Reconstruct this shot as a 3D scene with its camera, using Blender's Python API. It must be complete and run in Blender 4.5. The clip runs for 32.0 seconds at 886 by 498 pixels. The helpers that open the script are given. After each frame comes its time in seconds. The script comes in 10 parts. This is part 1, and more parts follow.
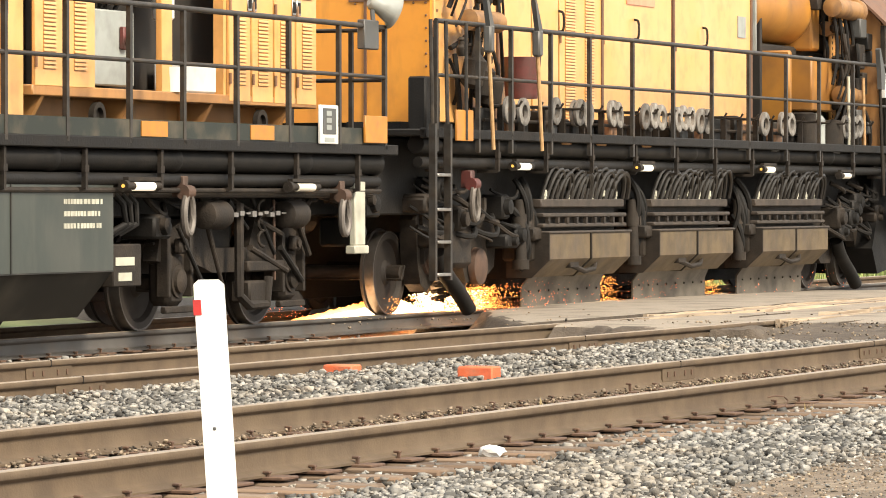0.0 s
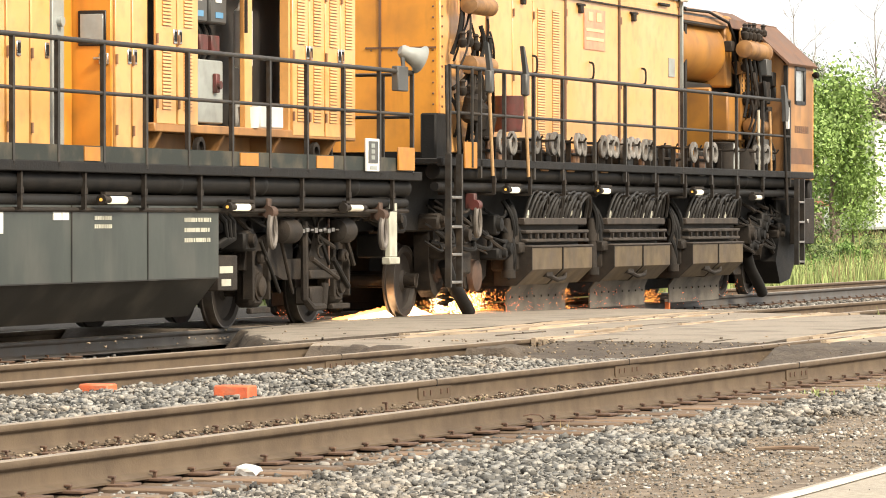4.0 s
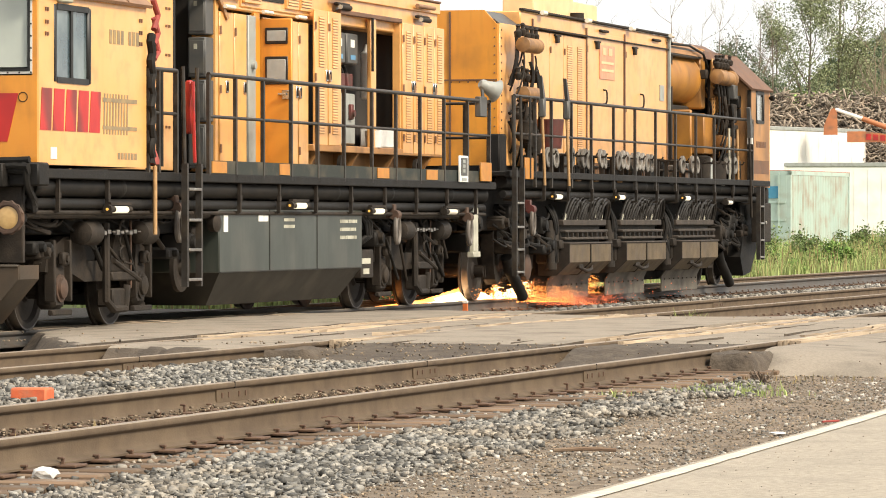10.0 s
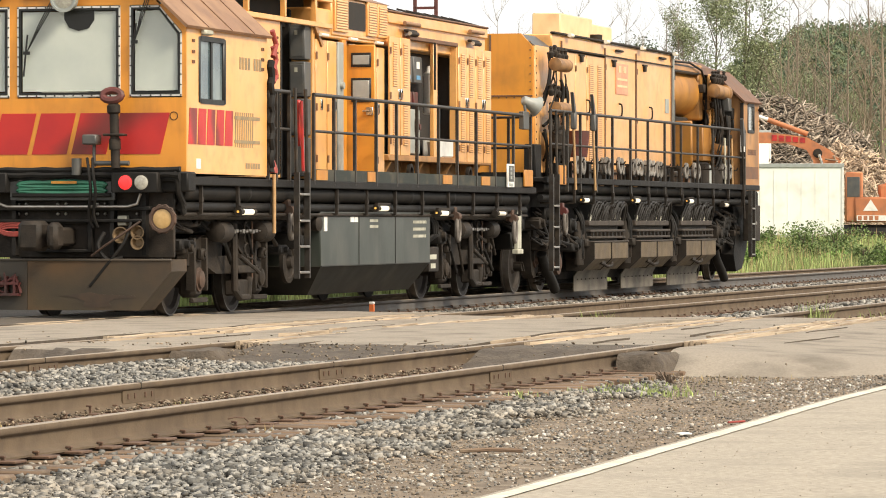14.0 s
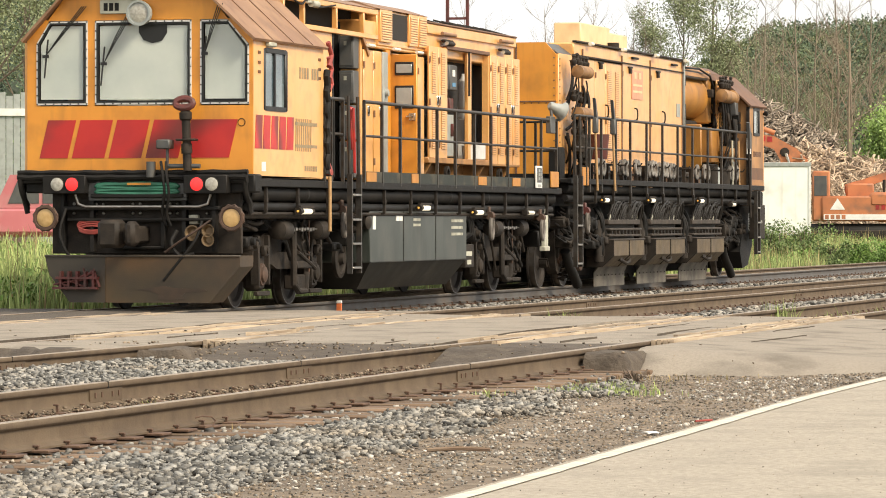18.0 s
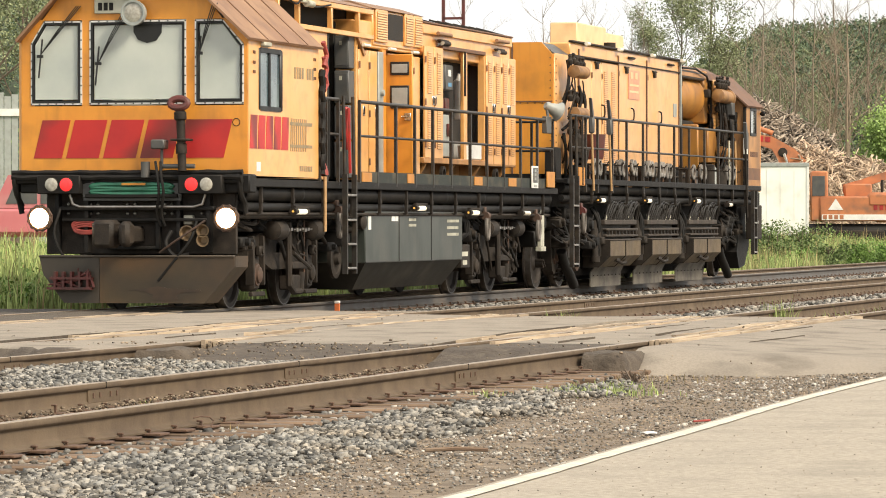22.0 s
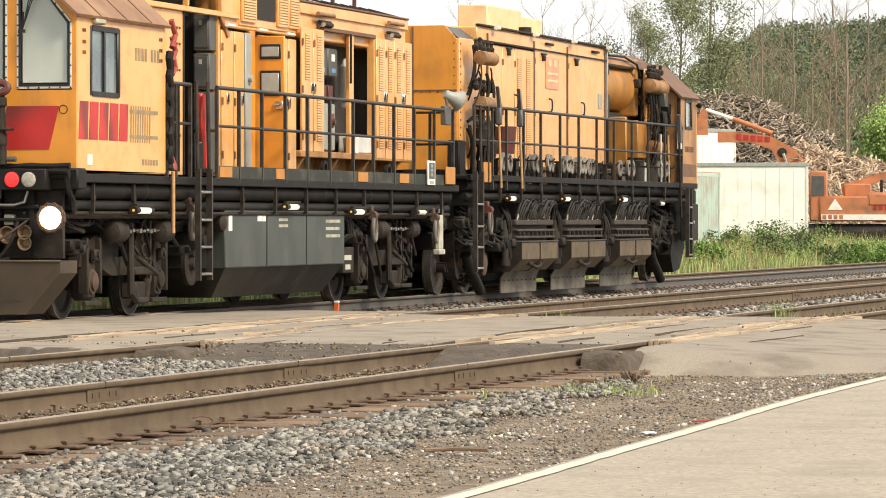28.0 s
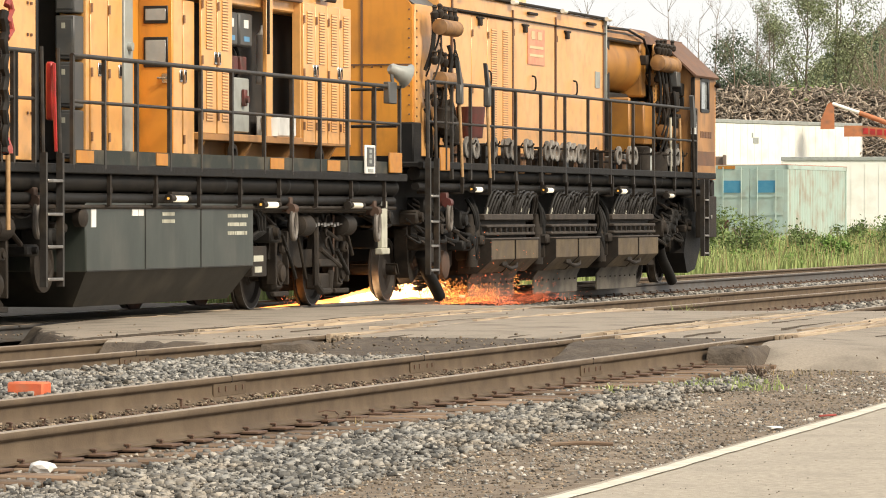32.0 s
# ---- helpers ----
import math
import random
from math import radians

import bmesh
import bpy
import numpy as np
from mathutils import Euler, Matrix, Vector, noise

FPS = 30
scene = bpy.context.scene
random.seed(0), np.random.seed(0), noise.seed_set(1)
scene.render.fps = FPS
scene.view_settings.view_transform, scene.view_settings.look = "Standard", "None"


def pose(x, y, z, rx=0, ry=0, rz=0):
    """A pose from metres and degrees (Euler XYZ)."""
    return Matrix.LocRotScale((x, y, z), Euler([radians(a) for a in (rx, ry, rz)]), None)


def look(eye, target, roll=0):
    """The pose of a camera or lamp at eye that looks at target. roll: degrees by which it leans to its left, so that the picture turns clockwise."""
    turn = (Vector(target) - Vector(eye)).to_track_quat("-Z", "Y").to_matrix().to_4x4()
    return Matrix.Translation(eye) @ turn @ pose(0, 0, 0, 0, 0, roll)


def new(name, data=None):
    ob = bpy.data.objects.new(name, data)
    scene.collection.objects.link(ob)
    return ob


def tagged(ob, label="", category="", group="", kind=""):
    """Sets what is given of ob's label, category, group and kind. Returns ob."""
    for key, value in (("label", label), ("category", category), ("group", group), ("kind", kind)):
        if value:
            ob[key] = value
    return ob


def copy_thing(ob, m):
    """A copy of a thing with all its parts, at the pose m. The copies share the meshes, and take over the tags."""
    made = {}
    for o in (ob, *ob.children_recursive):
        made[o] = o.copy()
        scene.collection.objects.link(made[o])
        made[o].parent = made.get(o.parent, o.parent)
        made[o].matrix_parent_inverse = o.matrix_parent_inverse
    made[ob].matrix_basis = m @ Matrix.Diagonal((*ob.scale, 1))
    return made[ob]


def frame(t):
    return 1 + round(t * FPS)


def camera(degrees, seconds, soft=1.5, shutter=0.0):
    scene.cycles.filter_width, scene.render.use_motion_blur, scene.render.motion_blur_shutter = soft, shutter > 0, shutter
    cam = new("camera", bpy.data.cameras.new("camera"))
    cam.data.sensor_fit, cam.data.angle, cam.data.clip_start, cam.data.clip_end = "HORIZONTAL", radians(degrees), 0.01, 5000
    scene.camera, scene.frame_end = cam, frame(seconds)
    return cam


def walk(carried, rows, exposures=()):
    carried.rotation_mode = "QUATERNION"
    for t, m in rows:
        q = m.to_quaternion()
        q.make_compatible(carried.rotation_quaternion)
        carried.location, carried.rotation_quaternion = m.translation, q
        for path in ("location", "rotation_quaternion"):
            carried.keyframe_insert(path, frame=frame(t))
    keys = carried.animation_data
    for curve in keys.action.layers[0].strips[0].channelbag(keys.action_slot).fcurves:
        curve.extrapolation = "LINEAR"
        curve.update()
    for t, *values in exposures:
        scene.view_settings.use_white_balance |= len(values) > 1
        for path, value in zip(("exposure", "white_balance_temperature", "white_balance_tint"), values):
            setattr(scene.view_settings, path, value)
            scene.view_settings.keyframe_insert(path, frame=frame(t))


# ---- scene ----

# World: x runs along the tracks, y away from the camera, z = 0 at rail height.
# ---------------- camera: a tripod head that pans ----------------
EYE = (0.0, 0.0, 1.08)
cam = camera(11.94, 32.0, soft=1.0)
PAN = [
    (0, 22.319, -0.580), (0.5, 21.604, -0.534), (1, 21.193, -0.498), (1.5, 20.788, -0.472), (2, 20.255, -0.426),
    (2.5, 19.934, -0.331), (3, 19.553, -0.327), (3.5, 19.315, -0.327), (5.5, 18.078, -0.308), (6, 17.889, -0.292),
    (6.5, 17.529, -0.302), (7, 17.437, -0.297), (7.5, 17.319, -0.296), (8, 16.976, -0.302), (8.5, 16.718, -0.300),
    (9, 16.685, -0.296), (9.5, 16.467, -0.310), (10, 16.293, -0.300), (10.5, 16.108, -0.296), (11, 15.865, -0.288),
    (11.5, 15.628, -0.299), (12, 15.576, -0.299), (12.5, 15.392, -0.308), (13, 15.179, -0.311), (13.5, 15.039, -0.300),
    (14, 15.028, -0.288), (14.5, 14.799, -0.295), (16.5, 14.621, -0.303), (17, 14.608, -0.303), (17.5, 14.597, -0.303),
    (18, 14.586, -0.303), (18.5, 14.577, -0.304), (19, 14.574, -0.303), (19.5, 14.572, -0.302), (20, 14.563, -0.301),
    (20.5, 14.562, -0.300), (21, 14.561, -0.300), (21.5, 14.561, -0.300), (22, 14.560, -0.300), (22.5, 14.560, -0.300),
    (23, 14.558, -0.300), (23.5, 14.555, -0.300), (24, 14.555, -0.300), (24.5, 14.554, -0.300), (25, 14.554, -0.300),
    (25.5, 14.554, -0.300), (27.5, 14.552, -0.300), (28, 14.552, -0.300), (28.5, 14.552, -0.300), (29, 14.552, -0.300),
    (29.5, 14.552, -0.300), (30, 14.552, -0.300), (30.5, 14.628, -0.300), (31, 15.408, -0.296), (31.5, 15.786, -0.333),
    (32, 16.252, -0.378),
]
walk(cam, [(t, pose(*EYE, 90 + tilt, 0, turn - 90)) for t, turn, tilt in PAN],
     [(0, 0.84), (3, 0.80), (6, 0.70), (9, 0.58), (12, 0.47), (19, 0.46), (25, 0.43), (28, 0.41), (30, 0.32), (31, 0.27), (32, 0.33)])

# ---------------- light: bright overcast afternoon ----------------
SUN_UP, SUN_TURN = 42.0, -112.0      # height and compass direction (degrees from +x, towards -y)
world = bpy.data.worlds.new("sky_world")
scene.world = world
world.use_nodes = True
wn, wl = world.node_tree.nodes, world.node_tree.links
wn.clear()
sky = wn.new("ShaderNodeTexSky")
sky.sky_type = "NISHITA"
sky.sun_disc = False
sky.sun_elevation = radians(SUN_UP)
sky.sun_rotation = radians(90 - SUN_TURN)
sky.air_density, sky.dust_density, sky.ozone_density = 1.0, 6.0, 0.6
veil = wn.new("ShaderNodeMix")      # thin white cloud over the whole sky
veil.data_type = "RGBA"
veil.inputs["Factor"].default_value = 0.8
veil.inputs["B"].default_value = (9.4, 9.3, 9.0, 1)
sky_bg, sky_out = wn.new("ShaderNodeBackground"), wn.new("ShaderNodeOutputWorld")
sky_bg.inputs["Strength"].default_value = 0.105
wl.new(sky.outputs[0], veil.inputs["A"])
wl.new(veil.outputs["Result"], sky_bg.inputs["Color"])
wl.new(sky_bg.outputs[0], sky_out.inputs["Surface"])
sun = new("sun", bpy.data.lights.new("sun", "SUN"))
sun.data.energy, sun.data.angle, sun.data.color = 3.4, radians(14), (1.0, 0.88, 0.70)
sun_way = Vector((math.cos(radians(SUN_TURN)) * math.cos(radians(SUN_UP)), math.sin(radians(SUN_TURN)) * math.cos(radians(SUN_UP)), math.sin(radians(SUN_UP))))
sun.matrix_world = look(sun_way * 300, (0, 0, 0))


# ---------------- mesh building ----------------
class MB:
    """Gathers boxes, rods, tubes and prisms into one mesh."""

    def __init__(self):
        self.v, self.f = [], []

    def add(self, verts, faces):
        n = len(self.v)
        self.v += [tuple(p) for p in verts]
        self.f += [tuple(i + n for i in f) for f in faces]
        return self

    def box(self, x0, x1, y0, y1, z0, z1, c=0.0):
        x0, x1, y0, y1, z0, z1 = min(x0, x1), max(x0, x1), min(y0, y1), max(y0, y1), min(z0, z1), max(z0, z1)
        c = min(c, 0.45 * min(x1 - x0, y1 - y0, z1 - z0))
        if c <= 0:
            v = [(x, y, z) for z in (z0, z1) for y in (y0, y1) for x in (x0, x1)]
            return self.add(v, [(0, 2, 3, 1), (4, 5, 7, 6), (0, 1, 5, 4), (2, 6, 7, 3), (0, 4, 6, 2), (1, 3, 7, 5)])
        v, idx = [], {}
        for i in (0, 1):
            for j in (0, 1):
                for k in (0, 1):
                    p = ((x0, x1)[i], (y0, y1)[j], (z0, z1)[k])
                    s = (1 - 2 * i, 1 - 2 * j, 1 - 2 * k)
                    for a in range(3):
                        q = [p[b] + (0 if b == a else s[b] * c) for b in range(3)]
                        idx[i, j, k, a] = len(v)
                        v.append(q)
        f = []
        for a in range(3):
            b, d = [m for m in range(3) if m != a]
            for s in (0, 1):
                ring = []
                for m, n in ((0, 0), (1, 0), (1, 1), (0, 1)):
                    key = [0, 0, 0]
                    key[a], key[b], key[d] = s, m, n
                    ring.append(idx[(*key, a)])
                f.append(ring if (s == 1) == (a != 1) else ring[::-1])
                # edges along axis a, between faces b and d
        for a in range(3):
            b, d = [m for m in range(3) if m != a]
            for m in (0, 1):
                for n in (0, 1):
                    lo, hi = [0, 0, 0], [0, 0, 0]
                    lo[a], hi[a], lo[b], hi[b], lo[d], hi[d] = 0, 1, m, m, n, n
                    f.append((idx[(*lo, b)], idx[(*hi, b)], idx[(*hi, d)], idx[(*lo, d)]))
        for i in (0, 1):
            for j in (0, 1):
                for k in (0, 1):
                    f.append((idx[i, j, k, 0], idx[i, j, k, 1], idx[i, j, k, 2]))
        return self.add(v, f)

    def rod(self, p, q, r, n=10, r2=None, caps=True):
        p, q = Vector(p), Vector(q)
        r2 = r if r2 is None else r2
        d = (q - p).normalized()
        a = d.orthogonal().normalized()
        b = d.cross(a)
        v = []
        for c, rr in ((p, r), (q, r2)):
            v += [c + (a * math.cos(2 * math.pi * i / n) + b * math.sin(2 * math.pi * i / n)) * rr for i in range(n)]
        f = [(i, (i + 1) % n, n + (i + 1) % n, n + i) for i in range(n)]
        if caps:
            f += [tuple(range(n))[::-1], tuple(range(n, 2 * n))]
        return self.add(v, f)

    def lathe(self, p, axis, rows, n=20):
        """Rings of (distance along the axis, radius) from p."""
        d = Vector(axis).normalized()
        a = d.orthogonal().normalized()
        b = d.cross(a)
        v = []
        for s, r in rows:
            v += [Vector(p) + d * s + (a * math.cos(2 * math.pi * i / n) + b * math.sin(2 * math.pi * i / n)) * max(r, 1e-4) for i in range(n)]
        f = [(k * n + i, k * n + (i + 1) % n, (k + 1) * n + (i + 1) % n, (k + 1) * n + i) for k in range(len(rows) - 1) for i in range(n)]
        if tuple(rows[0]) != tuple(rows[-1]):       # a closed ring of rows needs no caps
            f += [tuple(range(n))[::-1], tuple(range((len(rows) - 1) * n, len(rows) * n))]
        return self.add(v, f)

    def tube(self, pts, r, n=8, loop=False):
        pts = [Vector(p) for p in pts]
        m = len(pts)
        v, f, a = [], [], None
        for i, p in enumerate(pts):
            lo, hi = (pts[i - 1], pts[(i + 1) % m]) if loop else (pts[max(i - 1, 0)], pts[min(i + 1, m - 1)])
            d = (hi - lo).normalized()
            a = d.orthogonal().normalized() if a is None else (a - d * a.dot(d)).normalized()
            b = d.cross(a)
            v += [p + (a * math.cos(2 * math.pi * k / n) + b * math.sin(2 * math.pi * k / n)) * r for k in range(n)]
        for i in range(m if loop else m - 1):
            j = (i + 1) % m
            f += [(i * n + k, i * n + (k + 1) % n, j * n + (k + 1) % n, j * n + k) for k in range(n)]
        if not loop:
            f += [tuple(range(n))[::-1], tuple(range((m - 1) * n, m * n))]
        return self.add(v, f)

    def prism(self, ring, axis, a0, a1):
        """A flat outline pushed along an axis; the outline holds the other two coordinates in order."""
        n = len(ring)
        v = []
        for a in (a0, a1):
            for p in ring:
                q = list(p)
                q.insert(axis, a)
                v.append(q)
        f = [(i, (i + 1) % n, n + (i + 1) % n, n + i) for i in range(n)] + [tuple(range(n))[::-1], tuple(range(n, 2 * n))]
        return self.add(v, f)

    def mesh(self, name, smooth=38):
        me = bpy.data.meshes.new(name)
        me.from_pydata(self.v, [], self.f)
        bm = bmesh.new()
        bm.from_mesh(me)
        bmesh.ops.recalc_face_normals(bm, faces=bm.faces)
        bm.to_mesh(me)
        bm.free()
        if smooth:
            me.polygons.foreach_set("use_smooth", [True] * len(me.polygons))
            me.set_sharp_from_angle(angle=radians(smooth))
        return me


def bend(a, b, c, n=6):
    """Points on a smooth bow from a to c, drawn towards b."""
    a, b, c = Vector(a), Vector(b), Vector(c)
    return [a * (1 - t) ** 2 + b * 2 * t * (1 - t) + c * t * t for t in (i / n for i in range(n + 1))]


def link(name, mb, mat, parent=None, label="", smooth=38):
    me = mb.mesh(name, smooth) if isinstance(mb, MB) else mb
    if mat is not None and not me.materials:
        me.materials.append(mat)
    ob = new(name, me)
    if parent is not None:
        ob.parent = parent
    if label:
        ob["label"] = label
    return ob


TINY = {"rivets", "skirt_rivets", "bolt_row", "hinge_bolts", "bolts", "louvre_slats", "faded_marking", "stencil_marking", "speed_stripes", "chain", "stem_clump", "seams"}


def part(name, mb, mat, parent, label=""):
    ob = link(name, mb, mat, parent, label)
    return tagged(ob, kind="stuff") if name in TINY else ob


def thing(name, label, category, m=None, group="", kind="", mesh=None, mat=None):
    ob = link(name, mesh, mat) if mesh is not None else new(name)
    if m is not None:
        ob.matrix_world = m
    return tagged(ob, label, category, group, kind)


# ---------------- materials ----------------
def material(name, base, rough=0.6, metal=0.0, alt=None, scale=6.0, dirt=None, dirt_scale=1.2, dirt_amount=0.4, bump=0.1, bump_scale=60.0,
             coat=0.0, island=0.0, random_tone=0.0, stretch=(1, 1, 1), glow=None, glow_power=0.0, streak=None, streak_amount=0.5):
    """Two scales of tone (alt at scale, dirt at dirt_scale), fine bump and uneven gloss."""
    m = bpy.data.materials.new(name)
    m.use_nodes = True
    n, l = m.node_tree.nodes, m.node_tree.links
    b = n["Principled BSDF"]
    b.inputs["Metallic"].default_value = metal
    b.inputs["Coat Weight"].default_value = coat
    b.inputs["Coat Roughness"].default_value = 0.25
    co = n.new("ShaderNodeTexCoord")
    mp = n.new("ShaderNodeMapping")
    mp.inputs["Scale"].default_value = stretch
    l.new(co.outputs["Object"], mp.inputs["Vector"])

    def cloud(size, detail, lo, hi, src):
        t = n.new("ShaderNodeTexNoise")
        t.inputs["Scale"].default_value, t.inputs["Detail"].default_value = size, detail
        l.new(src, t.inputs["Vector"])
        r = n.new("ShaderNodeMapRange")
        r.inputs["From Min"].default_value, r.inputs["From Max"].default_value = lo, hi
        l.new(t.outputs["Fac"], r.inputs["Value"])
        return r.outputs["Result"], t.outputs["Fac"]

    def blend(fac, a, c, mode="MIX"):
        x = n.new("ShaderNodeMix")
        x.data_type, x.blend_type = "RGBA", mode
        if isinstance(fac, float):
            x.inputs["Factor"].default_value = fac
        else:
            l.new(fac, x.inputs["Factor"])
        for key, val in (("A", a), ("B", c)):
            if isinstance(val, tuple):
                x.inputs[key].default_value = (*val, 1)
            else:
                l.new(val, x.inputs[key])
        return x.outputs["Result"]

    def times(v, k):
        x = n.new("ShaderNodeMath")
        x.operation = "MULTIPLY"
        l.new(v, x.inputs[0])
        x.inputs[1].default_value = k
        return x.outputs[0]

    alt = alt or tuple(c * 0.8 for c in base)
    fac, raw = cloud(scale, 6, 0.35, 0.68, mp.outputs[0])
    col = blend(fac, base, alt)
    if dirt:
        df, _ = cloud(dirt_scale, 8, 0.48, 0.72, mp.outputs[0])
        col = blend(times(df, dirt_amount), col, dirt)
    if streak:
        mp2 = n.new("ShaderNodeMapping")
        mp2.inputs["Scale"].default_value = (2.6, 2.6, 0.42)
        l.new(co.outputs["Object"], mp2.inputs["Vector"])
        sf, _ = cloud(2.2, 6, 0.52, 0.74, mp2.outputs[0])
        col = blend(times(sf, streak_amount), col, streak)
    if island or random_tone:
        src = n.new("ShaderNodeNewGeometry").outputs["Random Per Island"] if island else n.new("ShaderNodeObjectInfo").outputs["Random"]
        r = n.new("ShaderNodeMapRange")
        k = island or random_tone
        r.inputs["To Min"].default_value, r.inputs["To Max"].default_value = 1 - k, 1 + k * 0.7
        l.new(src, r.inputs["Value"])
        v = n.new("ShaderNodeHueSaturation")
        l.new(r.outputs["Result"], v.inputs["Value"])
        l.new(col, v.inputs["Color"])
        col = v.outputs["Color"]
    l.new(col, b.inputs["Base Color"])
    rr = n.new("ShaderNodeMapRange")
    rr.inputs["To Min"].default_value, rr.inputs["To Max"].default_value = max(rough - 0.1, 0.02), min(rough + 0.12, 1.0)
    l.new(raw, rr.inputs["Value"])
    l.new(rr.outputs["Result"], b.inputs["Roughness"])
    if bump:
        t = n.new("ShaderNodeTexNoise")
        t.inputs["Scale"].default_value, t.inputs["Detail"].default_value = bump_scale, 5
        l.new(mp.outputs[0], t.inputs["Vector"])
        bp = n.new("ShaderNodeBump")
        bp.inputs["Strength"].default_value, bp.inputs["Distance"].default_value = bump, 0.02
        l.new(t.outputs["Fac"], bp.inputs["Height"])
        l.new(bp.outputs[0], b.inputs["Normal"])
    if glow:
        b.inputs["Emission Color"].default_value = (*glow, 1)
        b.inputs["Emission Strength"].default_value = glow_power
    return m


def glass(name, tint, rough=0.02):
    m = bpy.data.materials.new(name)
    m.use_nodes = True
    b = m.node_tree.nodes["Principled BSDF"]
    b.inputs["Base Color"].default_value = (*tint, 1)
    b.inputs["Transmission Weight"].default_value = 1.0
    b.inputs["Roughness"].default_value = rough
    b.inputs["IOR"].default_value = 1.45
    return m


# paler than ORANGE: the sky sheen on the sides is put into the colour
YELLOW = material("pale_lit_yellow_paint", (0.76, 0.405, 0.142), 0.36, alt=(0.74, 0.36, 0.10), scale=0.9, dirt=(0.36, 0.19, 0.07), dirt_scale=5, dirt_amount=0.4,
                  bump=0.03, bump_scale=14, coat=0.3, streak=(0.50, 0.27, 0.09), streak_amount=0.22)
ORANGE = material("orange_yellow_paint", (0.72, 0.30, 0.038), 0.42, alt=(0.66, 0.255, 0.03), scale=1.4, dirt=(0.22, 0.10, 0.03), dirt_scale=2.4,
                  dirt_amount=0.35, bump=0.03, bump_scale=14, coat=0.08, streak=(0.25, 0.11, 0.03), streak_amount=0.35)
RUSTROOF = material("rusty_brown_roof_paint", (0.225, 0.118, 0.062), 0.6, alt=(0.30, 0.175, 0.098), scale=1.6, dirt=(0.12, 0.058, 0.032), dirt_scale=3, dirt_amount=0.6, bump=0.08)
RUSTDARK = material("dark_rust_steel", (0.13, 0.07, 0.042), 0.65, alt=(0.18, 0.09, 0.05), scale=4, dirt=(0.07, 0.04, 0.03), dirt_scale=3, dirt_amount=0.5, bump=0.1)
BLACK = material("oily_black_steel", (0.010, 0.0095, 0.009), 0.6, alt=(0.0155, 0.014, 0.0125), scale=5, dirt=(0.027, 0.022, 0.018), dirt_scale=3.5, dirt_amount=0.5, bump=0.2, bump_scale=40)
GRIME = material("dusty_brown_black_steel", (0.020, 0.0168, 0.014), 0.65, alt=(0.034, 0.027, 0.021), scale=7, dirt=(0.062, 0.047, 0.035), dirt_scale=6, dirt_amount=0.5, bump=0.25, bump_scale=45)
RAILING = material("dark_grey_painted_rail", (0.026, 0.022, 0.018), 0.42, alt=(0.045, 0.042, 0.039), scale=9, dirt=(0.10, 0.075, 0.05), dirt_scale=5, dirt_amount=0.4, bump=0.08)
TOEBOARD = material("grey_toe_board_paint", (0.028, 0.033, 0.029), 0.6, alt=(0.036, 0.04, 0.035), scale=3, dirt=(0.16, 0.13, 0.09), dirt_scale=3, dirt_amount=0.5, bump=0.08)
HOSE = material("black_rubber_hose", (0.0105, 0.010, 0.0095), 0.65, alt=(0.016, 0.0145, 0.013), scale=10, dirt=(0.028, 0.024, 0.02), dirt_scale=5, dirt_amount=0.5, bump=0.12)
TANKGREEN = material("dark_grey_green_tank_paint", (0.037, 0.045, 0.037), 0.45, alt=(0.030, 0.037, 0.031), scale=1.3, dirt=(0.085, 0.08, 0.066), dirt_scale=1.6, dirt_amount=0.4,
                     bump=0.04, bump_scale=12, coat=0.15, streak=(0.09, 0.09, 0.075), streak_amount=0.35)
# belly and weld seams, set darker than the tank's sides
TANKDARK = material("dark_tank_belly_coat", (0.016, 0.016, 0.014), 0.5, alt=(0.028, 0.026, 0.023), scale=3, dirt=(0.08, 0.07, 0.055), dirt_scale=2, dirt_amount=0.5, bump=0.06)
SHIELD = material("worn_tan_grinder_hood", (0.125, 0.086, 0.040), 0.55, alt=(0.078, 0.055, 0.029), scale=5, dirt=(0.08, 0.06, 0.045), dirt_scale=3, dirt_amount=0.7, bump=0.12, streak=(0.07, 0.055, 0.04), streak_amount=0.6)
SKIRT = material("scorched_grey_skirt_steel", (0.15, 0.13, 0.10), 0.5, 0.2, alt=(0.10, 0.087, 0.068), scale=3, dirt=(0.05, 0.04, 0.035), dirt_scale=3, dirt_amount=0.7, bump=0.1)
STEEL = material("worn_bright_steel", (0.40, 0.38, 0.35), 0.35, 0.9, alt=(0.26, 0.235, 0.21), scale=8, bump=0.05)
WHEELSTEEL = material("brown_wheel_steel", (0.034, 0.026, 0.02), 0.7, 0.1, alt=(0.022, 0.017, 0.014), scale=5, dirt=(0.05, 0.04, 0.03), dirt_scale=4, bump=0.1)
CHROME = material("scuffed_chrome", (0.62, 0.6, 0.56), 0.25, 0.95, alt=(0.4, 0.37, 0.33), scale=12, bump=0.03)
WHITEPAINT = material("white_paint", (0.78, 0.77, 0.73), 0.5, alt=(0.7, 0.69, 0.65), scale=5, dirt=(0.4, 0.37, 0.32), dirt_scale=4, dirt_amount=0.3, bump=0.04)
CREAM = material("cream_painted_steel", (0.50, 0.49, 0.40), 0.5, alt=(0.42, 0.41, 0.33), scale=4, dirt=(0.2, 0.18, 0.14), dirt_scale=4, bump=0.05)
PLATE_YELLOW = material("orange_marker_plate", (0.50, 0.21, 0.02), 0.45, alt=(0.42, 0.17, 0.03), scale=5, dirt=(0.2, 0.12, 0.06), dirt_scale=8, dirt_amount=0.3, bump=0.03)
